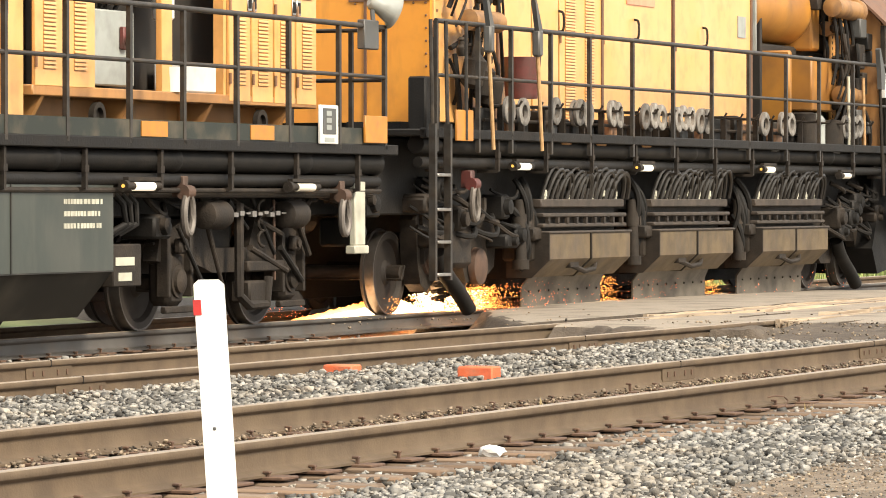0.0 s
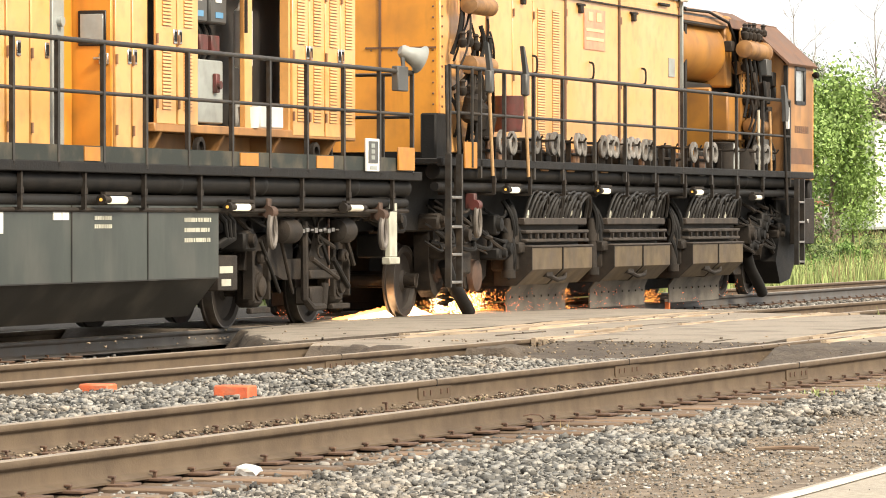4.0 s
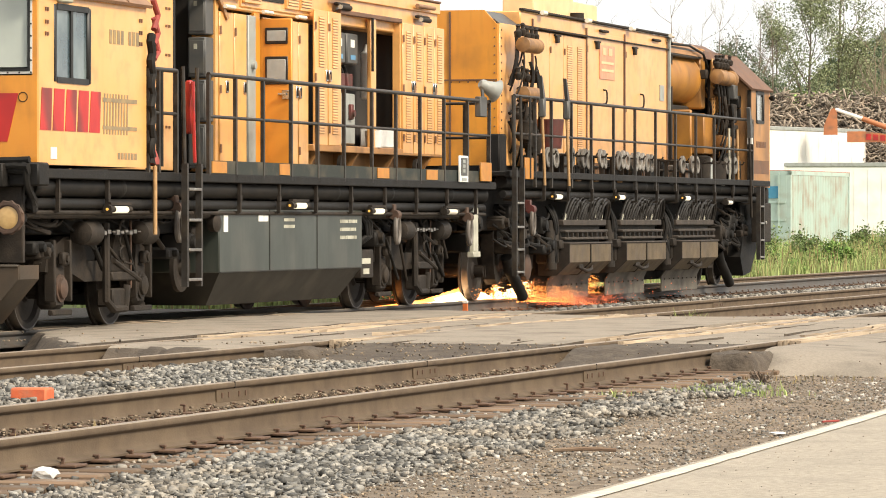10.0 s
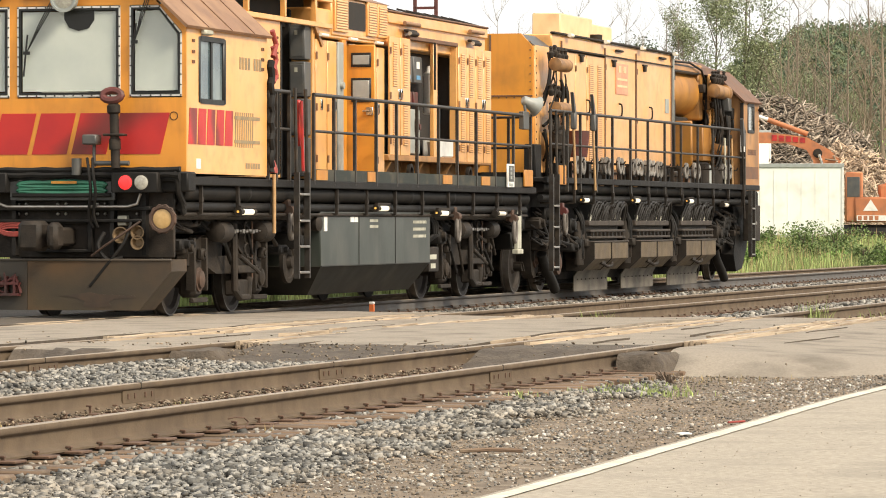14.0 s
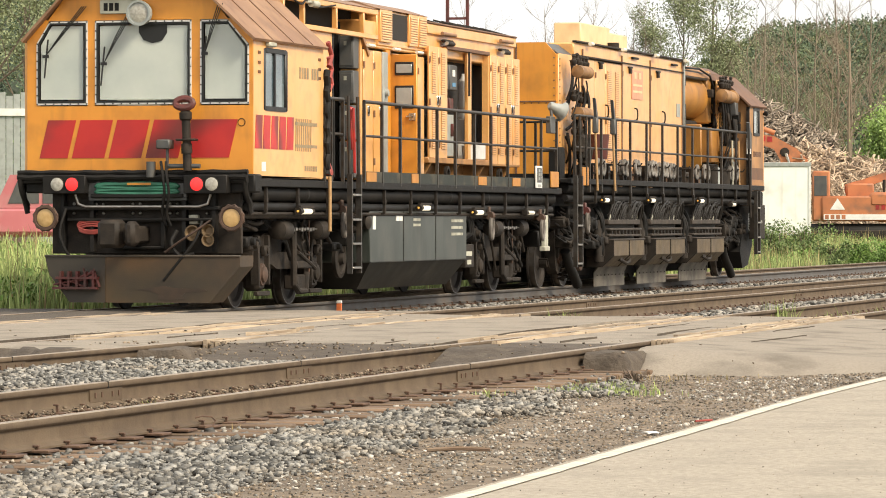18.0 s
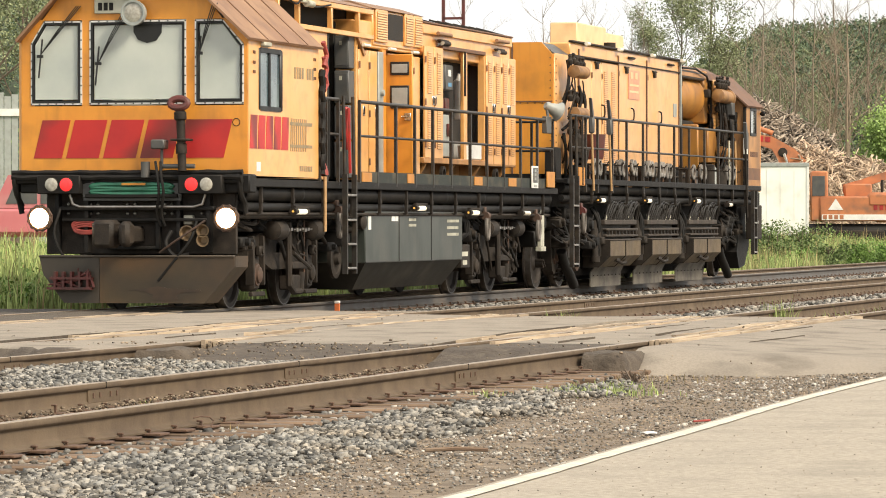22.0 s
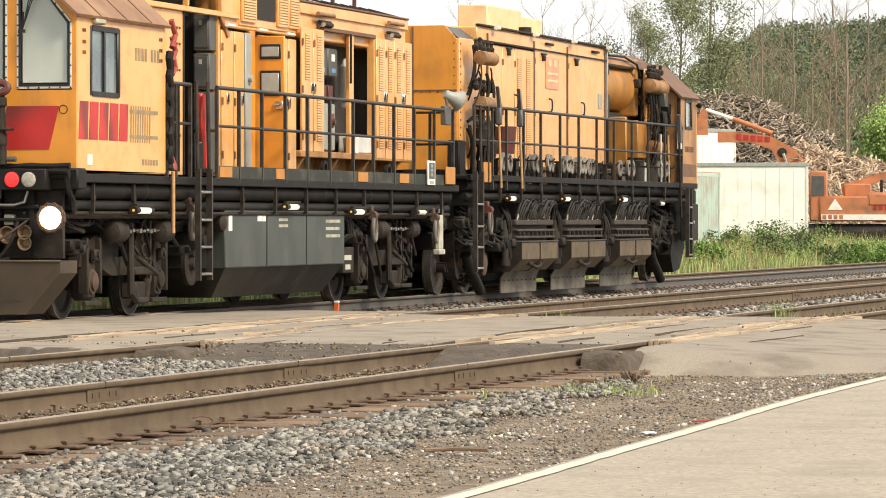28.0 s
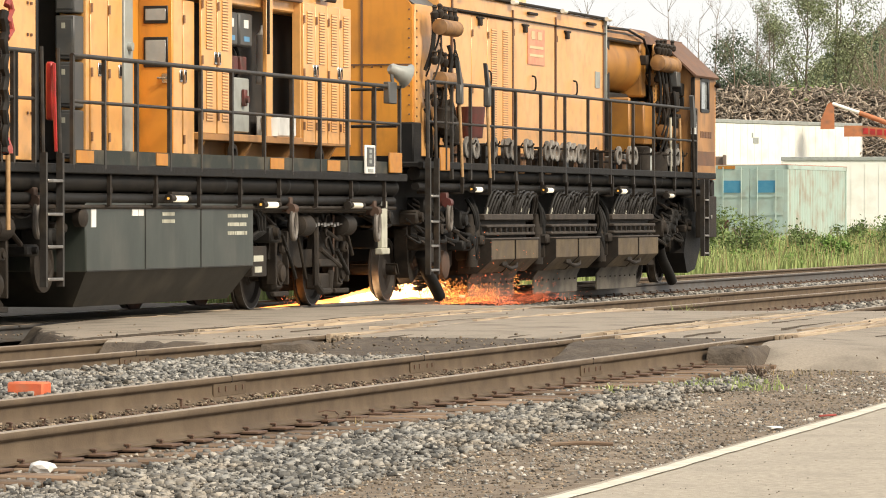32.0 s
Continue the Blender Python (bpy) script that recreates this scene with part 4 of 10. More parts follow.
# five plain slanted red blocks on the front
def slanted(y0, y1, z0, z1, lean, x0, holes=()):
    """A red upright block leaning right, split round its holes (fractions of width and height)."""
    mb = MB()
    def pt(a, b):
        z = z0 + (z1 - z0) * b
        return (y0 + (y1 - y0) * a - lean * b, z)
    cells_a = sorted({0.0, 1.0, *[v for h in holes for v in h[:2]]})
    cells_b = sorted({0.0, 1.0, *[v for h in holes for v in h[2:]]})
    for a0, a1 in zip(cells_a, cells_a[1:]):
        for b0, b1 in zip(cells_b, cells_b[1:]):
            ma, mbb = (a0 + a1) / 2, (b0 + b1) / 2
            if any(h[0] < ma < h[1] and h[2] < mbb < h[3] for h in holes):
                continue
            mb.prism([pt(a0, b0), pt(a1, b0), pt(a1, b1), pt(a0, b1)], 0, x0 - 0.006, x0 + 0.001)
    return mb


SHAPES = ((1.33, 0.95, ()), (0.89, 0.45, ()), (0.39, -0.05, ()), (-0.11, -0.55, ()), (-0.61, -1.23, ()))
for y0, y1, hol in SHAPES:
    part("letter_shape", slanted(y0, y1, 1.95, 2.44, 0.12, FX, hol), SMOKY, cab_car, "red slanted lettering shape")
part("round_mark", MB().tube([(FX - 0.002, -1.40 + 0.048 * math.cos(a), 2.40 + 0.048 * math.sin(a)) for a in np.linspace(0, 6.2832, 21)[:-1]], 0.005, 5, True), BLACK, cab_car)
FADEDINK = material("faded_grey_lettering", (0.20, 0.16, 0.10), 0.6, alt=(0.34, 0.24, 0.12), scale=7, bump=0.02)
# the same shapes small on the side, with grey speed stripes
for i in range(5):
    x0 = 1.83 + i * 0.345
    part("letter_shape", MB().prism([(x0, 2.07), (x0 + 0.30, 2.07), (x0 + 0.33, 2.50), (x0 + 0.05, 2.50)], 1, -1.556, -1.549), SMOKY, cab_car, "red slanted lettering shape")
stripe = MB()
for i in range(9):
    x0 = 3.62 + i * 0.085
    stripe.prism([(x0, 2.06), (x0 + 0.035, 2.06), (x0 + 0.055, 2.49), (x0 + 0.02, 2.49)], 1, -1.555, -1.549)
stripe.box(3.6, 4.62, -1.5555, -1.549, 2.40, 2.445).box(3.6, 4.62, -1.5555, -1.549, 2.11, 2.15)
part("speed_stripes", stripe, FADEDINK, cab_car, "faded grey track-shaped stripes")
bars = MB()
for i in range(8):
    if i != 4:
        bars.box(3.80 + i * 0.115, 3.88 + i * 0.115, -1.554, -1.549, 3.02, 3.17)
part("faded_marking", bars, FADEDINK, cab_car)
bars = MB()
for i in range(6):
    bars.box(4.05 + i * 0.1, 4.12 + i * 0.1, -1.554, -1.549, 1.80, 1.87)
part("faded_marking", bars, FADEDINK, cab_car)
part("white_tag", MB().box(2.12, 2.28, -1.558, -1.549, 1.78, 1.90), WHITEPAINT, cab_car)
rivets = MB()
for z in (3.3, 3.17, 3.05):
    for x in (1.98, 2.04, 4.70, 4.76):
        rivets.box(x - 0.012, x + 0.012, -1.565, -1.549, z - 0.02, z + 0.02)
part("hinge_bolts", rivets, RUSTDARK, cab_car)

# headlights
def soften(pts, n=5):
    """A smooth curve through the points."""
    p = [Vector(q) for q in pts]
    p = [p[0] * 2 - p[1]] + p + [p[-1] * 2 - p[-2]]
    out = []
    for a, b, c, d in zip(p, p[1:], p[2:], p[3:]):
        for i in range(n):
            t = i / n
            out.append(0.5 * (b * 2 + (c - a) * t + (a * 2 - b * 5 + c * 4 - d) * t * t + (b * 3 - a - c * 3 + d) * t ** 3))
    return out + [p[-2]]


def lamp_round(name, x, y, z, r, lens, parent, label):
    """A round lamp that faces the cab end."""
    h = part(name, MB().lathe((x + 0.16, y, z), (-1, 0, 0), ((0, r * 0.5), (0.05, r * 0.92), (0.14, r), (0.17, r), (0.17, r * 0.84), (0.15, r * 0.84)), 24), GREYBOX, parent, label)
    part("lens", MB().lathe((x + 0.02, y, z), (-1, 0, 0), ((0, r * 0.84), (0.012, r * 0.7), (0.018, r * 0.3)), 24), lens, h)
    return h


top_lamp = lamp_round("headlight", FX - 0.16, -0.07, 3.80, 0.165, CLEARLENS, cab_car, "round clear headlight")
part("number_board", MB().box(FX - 0.03, FX + 0.01, -0.02, 0.50, 3.80, 3.98, 0.01), CREAM, cab_car, "cream number board")
board = MB()
for i in range(3):
    board.box(FX - 0.034, FX - 0.029, 0.24 + i * 0.075, 0.295 + i * 0.075, 3.84, 3.94)
part("faded_marking", board, BLACK, cab_car)
OFF = -0.05
before = set(cab_car.children)
DITCH = []
for s in (1, -1):
    dy = s * 1.25 - 0.07
    d = lamp_round("ditch_light", FX - 0.35, dy, 1.18, 0.158, LAMPLENS, cab_car, "large amber-tinted ditch light")
    d.data.materials[0] = CAPBROWN
    part("lamp_teeth", MB().tube([(FX - 0.33, dy + (0.165 if i % 2 else 0.15) * math.cos(i * 0.2618), 1.18 + (0.165 if i % 2 else 0.15) * math.sin(i * 0.2618)) for i in range(24)], 0.016, 6, True), CAPBROWN, d)
    part("bracket", MB().box(FX - 0.2, FX + 0.1, dy - 0.03, dy + 0.03, 1.14, 1.22), BLACK, d)
    DITCH.append(d)
    lb = part("light_box", MB().box(FX - 0.28, FX + 0.02, s * 0.68 - 0.02 * s, s * 1.24, 1.49, 1.73, 0.012), BLACK, cab_car, "black box with white and red lights")
    for yy, mm, nm in ((s * 1.04, CLEARLENS, "white_lamp"), (s * 0.84, REDLAMP, "red_lamp")):
        part(nm, MB().lathe((FX - 0.27, yy, 1.61), (-1, 0, 0), ((0, 0.085), (0.02, 0.085), (0.026, 0.072), (0.032, 0.04)), 20), mm, lb)
        part("lamp_ring", MB().lathe((FX - 0.27, yy, 1.61), (-1, 0, 0), ((0, 0.096), (0.018, 0.096), (0.018, 0.084), (0, 0.084)), 20), GRIME, lb)
# bumper band, hose bundle, front plate and plough
part("front_sill", MB().box(FX - 0.10, FX + 0.2, -1.56, 1.54, 1.50, 1.74, 0.02), BLACK, cab_car)
hb = MB()
for k, (dz, dx) in enumerate(((1.76, -0.16), (1.70, -0.18), (1.655, -0.14))):
    hb.tube([(FX + dx + 0.02 * math.sin(i * 1.7 + k), 1.62 - i * 0.155, dz + 0.006 * math.sin(i * 2.3 + k * 2)) for i in range(21)], 0.036, 7)
for s in (1, -1):
    for q in range(3):
        ye = 1.58 if s > 0 else -1.44
        hb.tube(soften([(FX - 0.12 + 0.05 * q, ye - 0.05 * s, 1.76), (FX - 0.16 + 0.05 * q, ye, 1.68), (FX - 0.1 + 0.05 * q, ye + 0.01 * q, 1.5), (FX + 0.05, ye - 0.02, 1.34 - 0.05 * q)]), 0.036, 7)
part("hose_loom", hb, HOSE, cab_car)
part("front_plate", MB().box(FX - 0.02, FX + 0.06, -1.35, 1.20, 0.72, 1.50, 0.01), GRIME, cab_car)
fp = MB()
for yy in (-1.02, -0.62, 0.62, 1.02):
    fp.box(FX - 0.14, FX - 0.02, yy - 0.025, yy + 0.025, 0.75, 1.5)
fp.box(FX - 0.16, FX - 0.02, -1.1, 1.0, 1.28, 1.33, 0.01).box(FX - 0.16, FX - 0.02, -1.0, 0.95, 1.14, 1.18, 0.01).box(FX - 0.2, FX - 0.02, -0.62, 0.62, 1.44, 1.49, 0.01)
part("front_ribs", fp, BLACK, cab_car)
gh = MB()
for q in range(2):
    gh.tube([(FX - 0.165, 0.55 * math.cos(a), 1.515 + q * 0.07 + 0.03 * math.sin(a)) for a in np.linspace(0, 6.28, 25)[:-1]], 0.034, 8, True)
part("coiled_hose", gh, GREENHOSE, cab_car, "coiled green hose")
hp = MB().box(FX - 0.15, FX - 0.11, -0.66, 0.66, 1.645, 1.73, 0.008).box(FX - 0.15, FX - 0.11, -0.66, 0.66, 1.40, 1.445, 0.008)
for s in (1, -1):
    hp.prism([(s * 0.66, 1.445), (s * 0.66, 1.645), (s * 0.46, 1.645), (s * 0.52, 1.61), (s * 0.545, 1.545), (s * 0.52, 1.48), (s * 0.46, 1.445)], 0, FX - 0.15, FX - 0.11)
part("slotted_plate", hp, DARKGREY, cab_car, "charcoal plate with a round-ended slot")
part("slot_label", MB().box(FX - 0.205, FX - 0.2, -0.2, 0.12, 1.60, 1.63), PLATE_YELLOW, cab_car)
pp = MB()
pp.tube([(FX - 0.2, 0.82, 1.48), (FX - 0.2, 0.78, 1.36), (FX - 0.2, 0.68, 1.325), (FX - 0.2, -0.84, 1.325), (FX - 0.2, -0.96, 1.36), (FX - 0.2, -1.0, 1.48)], 0.018, 8)
part("air_pipe", pp, STEEL, cab_car)
rb = MB()
for yy in (-0.9, -0.5, -0.4, 0.0, 0.1, 0.5, 0.6, 0.9):
    for zz in (1.36, 1.24):
        rb.lathe((FX - 0.02, yy, zz), (-1, 0, 0), ((0, 0.02), (0.02, 0.02), (0.03, 0.008)), 8)
part("bolt_row", rb, STEEL, cab_car)
part("coupler", MB().box(FX - 0.75, FX + 0.1, -0.13, 0.13, 0.86, 1.08, 0.03).box(FX - 0.95, FX - 0.6, -0.02, 0.27, 0.80, 1.16, 0.05).box(FX - 0.98, FX - 0.72, -0.24, -0.10, 0.82, 1.14, 0.05), GRIME, cab_car, "rusty knuckle coupler")
part("coupler_pocket", MB().box(FX - 0.12, FX, -0.34, 0.34, 0.78, 0.82, 0.01).box(FX - 0.12, FX, -0.34, 0.34, 1.12, 1.16, 0.01).box(FX - 0.12, FX, -0.36, -0.30, 0.78, 1.16, 0.01).box(FX - 0.12, FX, 0.30, 0.36, 0.78, 1.16, 0.01), BLACK, cab_car)
HORN = material("tarnished_brass", (0.24, 0.16, 0.085), 0.5, 0.4, alt=(0.14, 0.1, 0.06), scale=8, bump=0.06)
for yy, zz, r in ((-0.78, 0.99, 0.10), (-0.99, 1.02, 0.085), (-0.99, 0.90, 0.085)):
    hn = MB().lathe((FX - 0.05, yy, zz), (-1, 0, 0), ((0, r * 0.35), (0.12, r * 0.45), (0.2, r * 0.8), (0.24, r), (0.24, r * 0.86), (0.17, r * 0.5)), 18)
    part("air_horn", hn, HORN, cab_car, "brass-brown air horn")
part("brake_hose", MB().tube(soften([(FX - 0.2, -0.55, 1.02), (FX - 0.28, -0.50, 0.86), (FX - 0.3, -0.62, 0.70), (FX - 0.26, -0.80, 0.72)]), 0.026, 8), HOSE, cab_car)
part("brake_hose", MB().tube(soften([(FX - 0.25, -0.9, 1.14), (FX - 0.34, -0.84, 0.9), (FX - 0.36, -0.62, 0.62), (FX - 0.36, -0.42, 0.38)]), 0.018, 8), HOSE, cab_car)
part("brake_hose", MB().tube(soften([(FX - 0.2, 0.95, 1.3), (FX - 0.3, 1.0, 1.0), (FX - 0.28, 0.92, 0.75), (FX - 0.2, 0.84, 0.66)]), 0.02, 8), HOSE, cab_car)
part("pale_hose", MB().tube(soften([(FX - 0.3, -1.03, 1.15), (FX - 0.34, -0.82, 1.0), (FX - 0.34, -0.6, 0.86), (FX - 0.3, -0.42, 0.74)]), 0.014, 8), CAPBROWN, cab_car, "pale worn air hose")
rh = MB()
for q in range(4):
    rh.tube([(FX - 0.14, 0.62 + (0.17 + q * 0.008) * math.cos(a), 1.03 + 0.02 * q + (0.05 + 0.008 * q) * math.sin(a)) for a in np.linspace(0, 6.28, 17)[:-1]], 0.014, 6, True)
part("coiled_cable", rh, REDPIPE, cab_car, "coiled red cable")
part("small_box", MB().box(FX - 0.12, FX - 0.02, -0.80, -0.68, 1.10, 1.22, 0.01), CREAM, cab_car)
PLOUGH = material("rust_blotched_plough_steel", (0.135, 0.068, 0.024), 0.6, alt=(0.06, 0.042, 0.02), scale=1.1, dirt=(0.022, 0.019, 0.015), dirt_scale=0.8, dirt_amount=0.9, bump=0.1)
PLOUGHDARK = material("oily_plough_steel", (0.035, 0.030, 0.022), 0.55, alt=(0.055, 0.043, 0.03), scale=1.6, dirt=(0.09, 0.055, 0.03), dirt_scale=1.1, dirt_amount=0.5, bump=0.1)
pl = part("plough", MB().prism([(0.36, 0.70), (-1.44, 0.70), (-1.44, 0.56), (-1.04, 0.10), (0.36, 0.10)], 0, FX - 0.36, FX - 0.32)
          .prism([(-1.44, 0.70), (-1.44, 0.56), (-1.04, 0.10), (-0.9, 0.10), (-0.9, 0.70)], 0, FX - 0.34, FX + 0.2), PLOUGH, cab_car, "rust-blotched steel pilot plough")
part("plough_plate", MB().prism([(1.18, 0.70), (0.365, 0.70), (0.365, 0.10), (0.84, 0.10), (1.12, 0.46)], 0, FX - 0.36, FX - 0.32), PLOUGHDARK, pl, "dark oily plough plate")
part("plough_lip", MB().box(FX - 0.375, FX - 0.30, -1.44, 1.18, 0.68, 0.71, 0.008), PLOUGHDARK, pl)
OILSTAIN = material("dried_oil_stain", (0.034, 0.022, 0.013), 0.5, alt=(0.055, 0.033, 0.018), scale=5, bump=0.05)
stain = MB().prism([(-0.04, 0.27), (-0.2, 0.285), (-0.42, 0.315), (-0.56, 0.29), (-0.98, 0.275), (-1.0, 0.25), (-0.72, 0.235), (-0.66, 0.19), (-0.7, 0.15), (-0.5, 0.13), (-0.34, 0.15), (-0.36, 0.21), (-0.24, 0.25)], 0, FX - 0.364, FX - 0.3595)
part("oil_stain", stain, OILSTAIN, pl)
jk = MB()
for q in range(5):
    jk.box(FX - 0.46, FX - 0.37, 0.48 + q * 0.11, 0.51 + q * 0.11, 0.27 + 0.02 * (q % 2), 0.50)
jk.box(FX - 0.47, FX - 0.37, 0.44, 1.0, 0.40, 0.43).box(FX - 0.47, FX - 0.37, 0.44, 1.04, 0.27, 0.30).tube([(FX - 0.42, 0.42, 0.3), (FX - 0.42, 0.5, 0.52), (FX - 0.42, 0.64, 0.4)], 0.02, 6)
for q in range(9):
    jr = random.Random(70 + q)
    jk.rod((FX - 0.44, jr.uniform(0.44, 0.95), jr.uniform(0.24, 0.56)), (FX - 0.42, jr.uniform(0.48, 1.04), jr.uniform(0.24, 0.50)), 0.013, 6)
part("step_cage", jk, DARKRED, cab_car, "red bent step on the plough")
# pipe stand and camera in front of the windscreen
ps = MB()
ps.rod((FX - 0.22, -0.70, 1.78), (FX - 0.22, -0.67, 2.62), 0.055, 12)
ps.lathe((FX - 0.22, -0.69, 2.0), (0.01, 0.04, 1), ((0, 0.07), (0.12, 0.07), (0.14, 0.05)), 12).lathe((FX - 0.22, -0.675, 2.42), (0, 0.03, 1), ((0, 0.06), (0.02, 0.08), (0.10, 0.08), (0.13, 0.05)), 12)
ps.box(FX - 0.3, FX - 0.14, -0.82, -0.56, 2.16, 2.19, 0.01)
post = part("pipe_stand", ps, GRIME, cab_car, "dark pipe stand with red valve wheel")
part("valve_wheel", MB().tube([(FX - 0.24 + 0.02 * math.sin(a), -0.66 + 0.115 * math.cos(a), 2.64 + 0.06 * math.sin(a)) for a in np.linspace(0, 6.28, 15)[:-1]], 0.045, 8, True), DARKRED, post)
part("camera_box", MB().box(FX - 0.3, FX - 0.1, -0.48, -0.30, 2.06, 2.18, 0.015).rod((FX - 0.2, -0.42, 1.8), (FX - 0.2, -0.42, 2.06), 0.02).rod((FX - 0.2, -0.86, 1.84), (FX - 0.2, -0.4, 1.84), 0.03), DARKGREY, cab_car)
part("sensor_can", MB().rod((FX - 0.2, -0.2, 1.9), (FX - 0.2, -0.2, 1.7), 0.06), DARKGREY, cab_car)
for q in range(2):
    part("cable", MB().tube(soften([(FX - 0.22, -0.34 - 0.07 * q, 1.9), (FX - 0.32, -0.40 - 0.05 * q, 1.72), (FX - 0.32, -0.42 - 0.06 * q, 1.5), (FX - 0.22, -0.36 - 0.06 * q, 1.24), (FX - 0.16, -0.40 - 0.05 * q, 1.08)]), 0.018, 6), HOSE, cab_car)
for ob in cab_car.children:
    if ob not in before:
        ob.location.y = OFF
# wipers
for y0, y1, yb, zt in ((-1.12, -0.93, -0.94, 3.92), (0.10, 0.43, 0.43, 3.80), (0.72, 1.22, 1.2, 3.90)):
    wp = MB()
    for q in range(3):
        wp.tube([(FX - 0.05, y0 - 0.045 + 0.03 * q, zt), (FX - 0.07, (y0 + y1) / 2 - 0.02 + 0.02 * q, zt - 0.32), (FX - 0.05, y1, zt - 0.62)], 0.007, 5)
    wp.rod((FX - 0.04, yb + 0.0, zt - 0.42), (FX - 0.04, yb + 0.05, zt - 0.92), 0.011, 6).box(FX - 0.06, FX - 0.03, y1 - 0.03, y1 + 0.05, zt - 0.66, zt - 0.62)
    part("wiper", wp, SEAL, cab_car)

# ---- underframe, deck, pipes
def underframe(car, u0, u1, up=0.0):
    part("underframe", MB().box(u0, u1, -1.05, 1.05, 1.00, 1.66 + up, 0.02), BLACK, car)
    part("deck", MB().box(u0, u1, -1.56, 1.56, 1.66 + up, 1.73 + up, 0.012), BLACK, car, "dark chequer-plate walkway deck")
    part("edge_channel", MB().box(u0, u1, -1.57, -1.50, 1.64 + up, 1.74 + up, 0.01).box(u0, u1, 1.50, 1.57, 1.60 + up, 1.74 + up, 0.01), BLACK, car)


underframe(cab_car, 1.75, 18.9, -0.06)
underframe(mod_car, 19.75, 37.55, 0.12)


def pipe_run(car, u0, u1, seed, z=1.50, r=0.105):
    rg = random.Random(seed)
    x, k = u0, 0
    while x < u1 - 0.3:
        e = min(x + rg.uniform(2.2, 3.6), u1)
        p = MB().lathe((x, -1.40, z), (1, 0, 0), ((0, r * 0.9), (0.02, r), (e - x - 0.12, r), (e - x - 0.1, r * 1.14), (e - x - 0.02, r * 1.14), (e - x, r * 0.9)), 14)
        part("pipe", p, HOSE if k % 2 else BLACK, car)
        x, k = e, k + 1
    part("lower_pipe", MB().rod((u0, -1.42, z - 0.175), (u1, -1.42, z - 0.175), r * 0.55, 10), BLACK, car)
    if z < 1.6:
        part("thin_pipe", MB().rod((u0, -1.46, z - 0.265), (u1, -1.46, z - 0.265), 0.022, 8).rod((u0, -1.36, z - 0.3), (u1, -1.36, z - 0.3), 0.03, 8), GRIME, car)
    x = u0 + 0.5
    while x < u1:
        part("pipe_hanger", MB().box(x - 0.02, x + 0.02, -1.54, -1.50, z - 0.26, z + 0.16).box(x - 0.02, x + 0.02, -1.52, -1.3, z - 0.27, z - 0.24).box(x - 0.035, x + 0.035, -1.545, -1.51, z - 0.12, z - 0.06), GRIME, car)
        x += 1.42


pipe_run(cab_car, 1.9, 18.7, 4)
pipe_run(mod_car, 19.9, 36.9, 8, 1.70, 0.098)

# ---- railings
def railing(car, u0, u1, posts, y=-1.55, z0=1.73, z1=2.80, kick=True, seed=1):
    r = part("railing", MB().tube([(u0, y, z1), (u1, y, z1)], 0.026, 10).tube([(u0, y, (z0 + z1) / 2 + 0.06), (u1, y, (z0 + z1) / 2 + 0.06)], 0.019, 8), RAILING, car, "dark steel handrail")
    for p in posts:
        part("rail_post", MB().box(p - 0.024, p + 0.024, y - 0.02, y + 0.02, z0 - 0.1, z1), RAILING, r)
    if kick:
        part("toe_board", MB().box(u0, u1, y - 0.012, y + 0.004, z0 - 0.05, z0 + 0.10), TOEBOARD, r)
    return r


railing(cab_car, 6.93, 18.6, (6.93, 7.85, 8.83, 9.87, 10.89, 11.95, 13.11, 14.15, 15.24, 16.36, 17.5, 18.6))
railing(cab_car, 4.97, 5.87, (4.97, 5.3, 5.87), kick=False)
railing(cab_car, 6.93, 18.6, (6.93, 8.8, 10.9, 13.1, 15.2, 17.5, 18.6), y=1.55)
railing(mod_car, 20.06, 36.1, (20.06, 21.2, 22.13, 23.3, 24.5, 25.9, 27.3, 28.7, 30.1, 31.6, 33.0, 34.5, 36.1), z1=2.92, kick=False)
railing(mod_car, 20.06, 36.1, (20.06, 22.2, 24.5, 27.3, 30.1, 33.0, 36.1), y=1.55, z1=2.92)
for u0, w in ((7.0, 0.5), (9.4, 0.36), (13.3, 0.5), (15.5, 0.5)):
    part("marker_plate", MB().box(u0, u0 + w, -1.572, -1.561, 1.69, 1.82), PLATE_YELLOW, cab_car)
part("marker_plate", MB().box(18.02, 18.56, -1.60, -1.575, 1.69, 1.95, 0.006), PLATE_YELLOW, cab_car, "square orange marker plate")
part("marker_plate", MB().box(20.5, 20.95, -1.60, -1.575, 1.74, 2.05, 0.006), PLATE_YELLOW, mod_car, "square orange marker plate")
wp = part("notice_plate", MB().box(16.96, 17.38, -1.60, -1.575, 1.67, 2.03, 0.006), WHITEPAINT, cab_car, "white notice plate with dark panel")
nb = MB().box(17.02, 17.32, -1.606, -1.599, 1.76, 2.0)
part("dark_panel", nb, DARKGREY, wp)
nb = MB()
for i in range(3):
    nb.box(17.09, 17.2, -1.611, -1.605, 1.80 + i * 0.065, 1.845 + i * 0.065)
nb.box(17.06, 17.28, -1.606, -1.599, 1.69, 1.73)
part("faded_marking", nb, GREYBOX, wp)
# end rails across the platform
er = MB()
for z in (2.78, 2.3):
    er.tube([(18.65, -1.5, z), (18.65, -0.55, z)], 0.02, 8)
er.box(18.63, 18.67, -0.57, -0.53, 1.73, 2.78).box(18.63, 18.67, -1.2, -1.16, 1.73, 2.78)
part("end_railing", er, RAILING, cab_car)


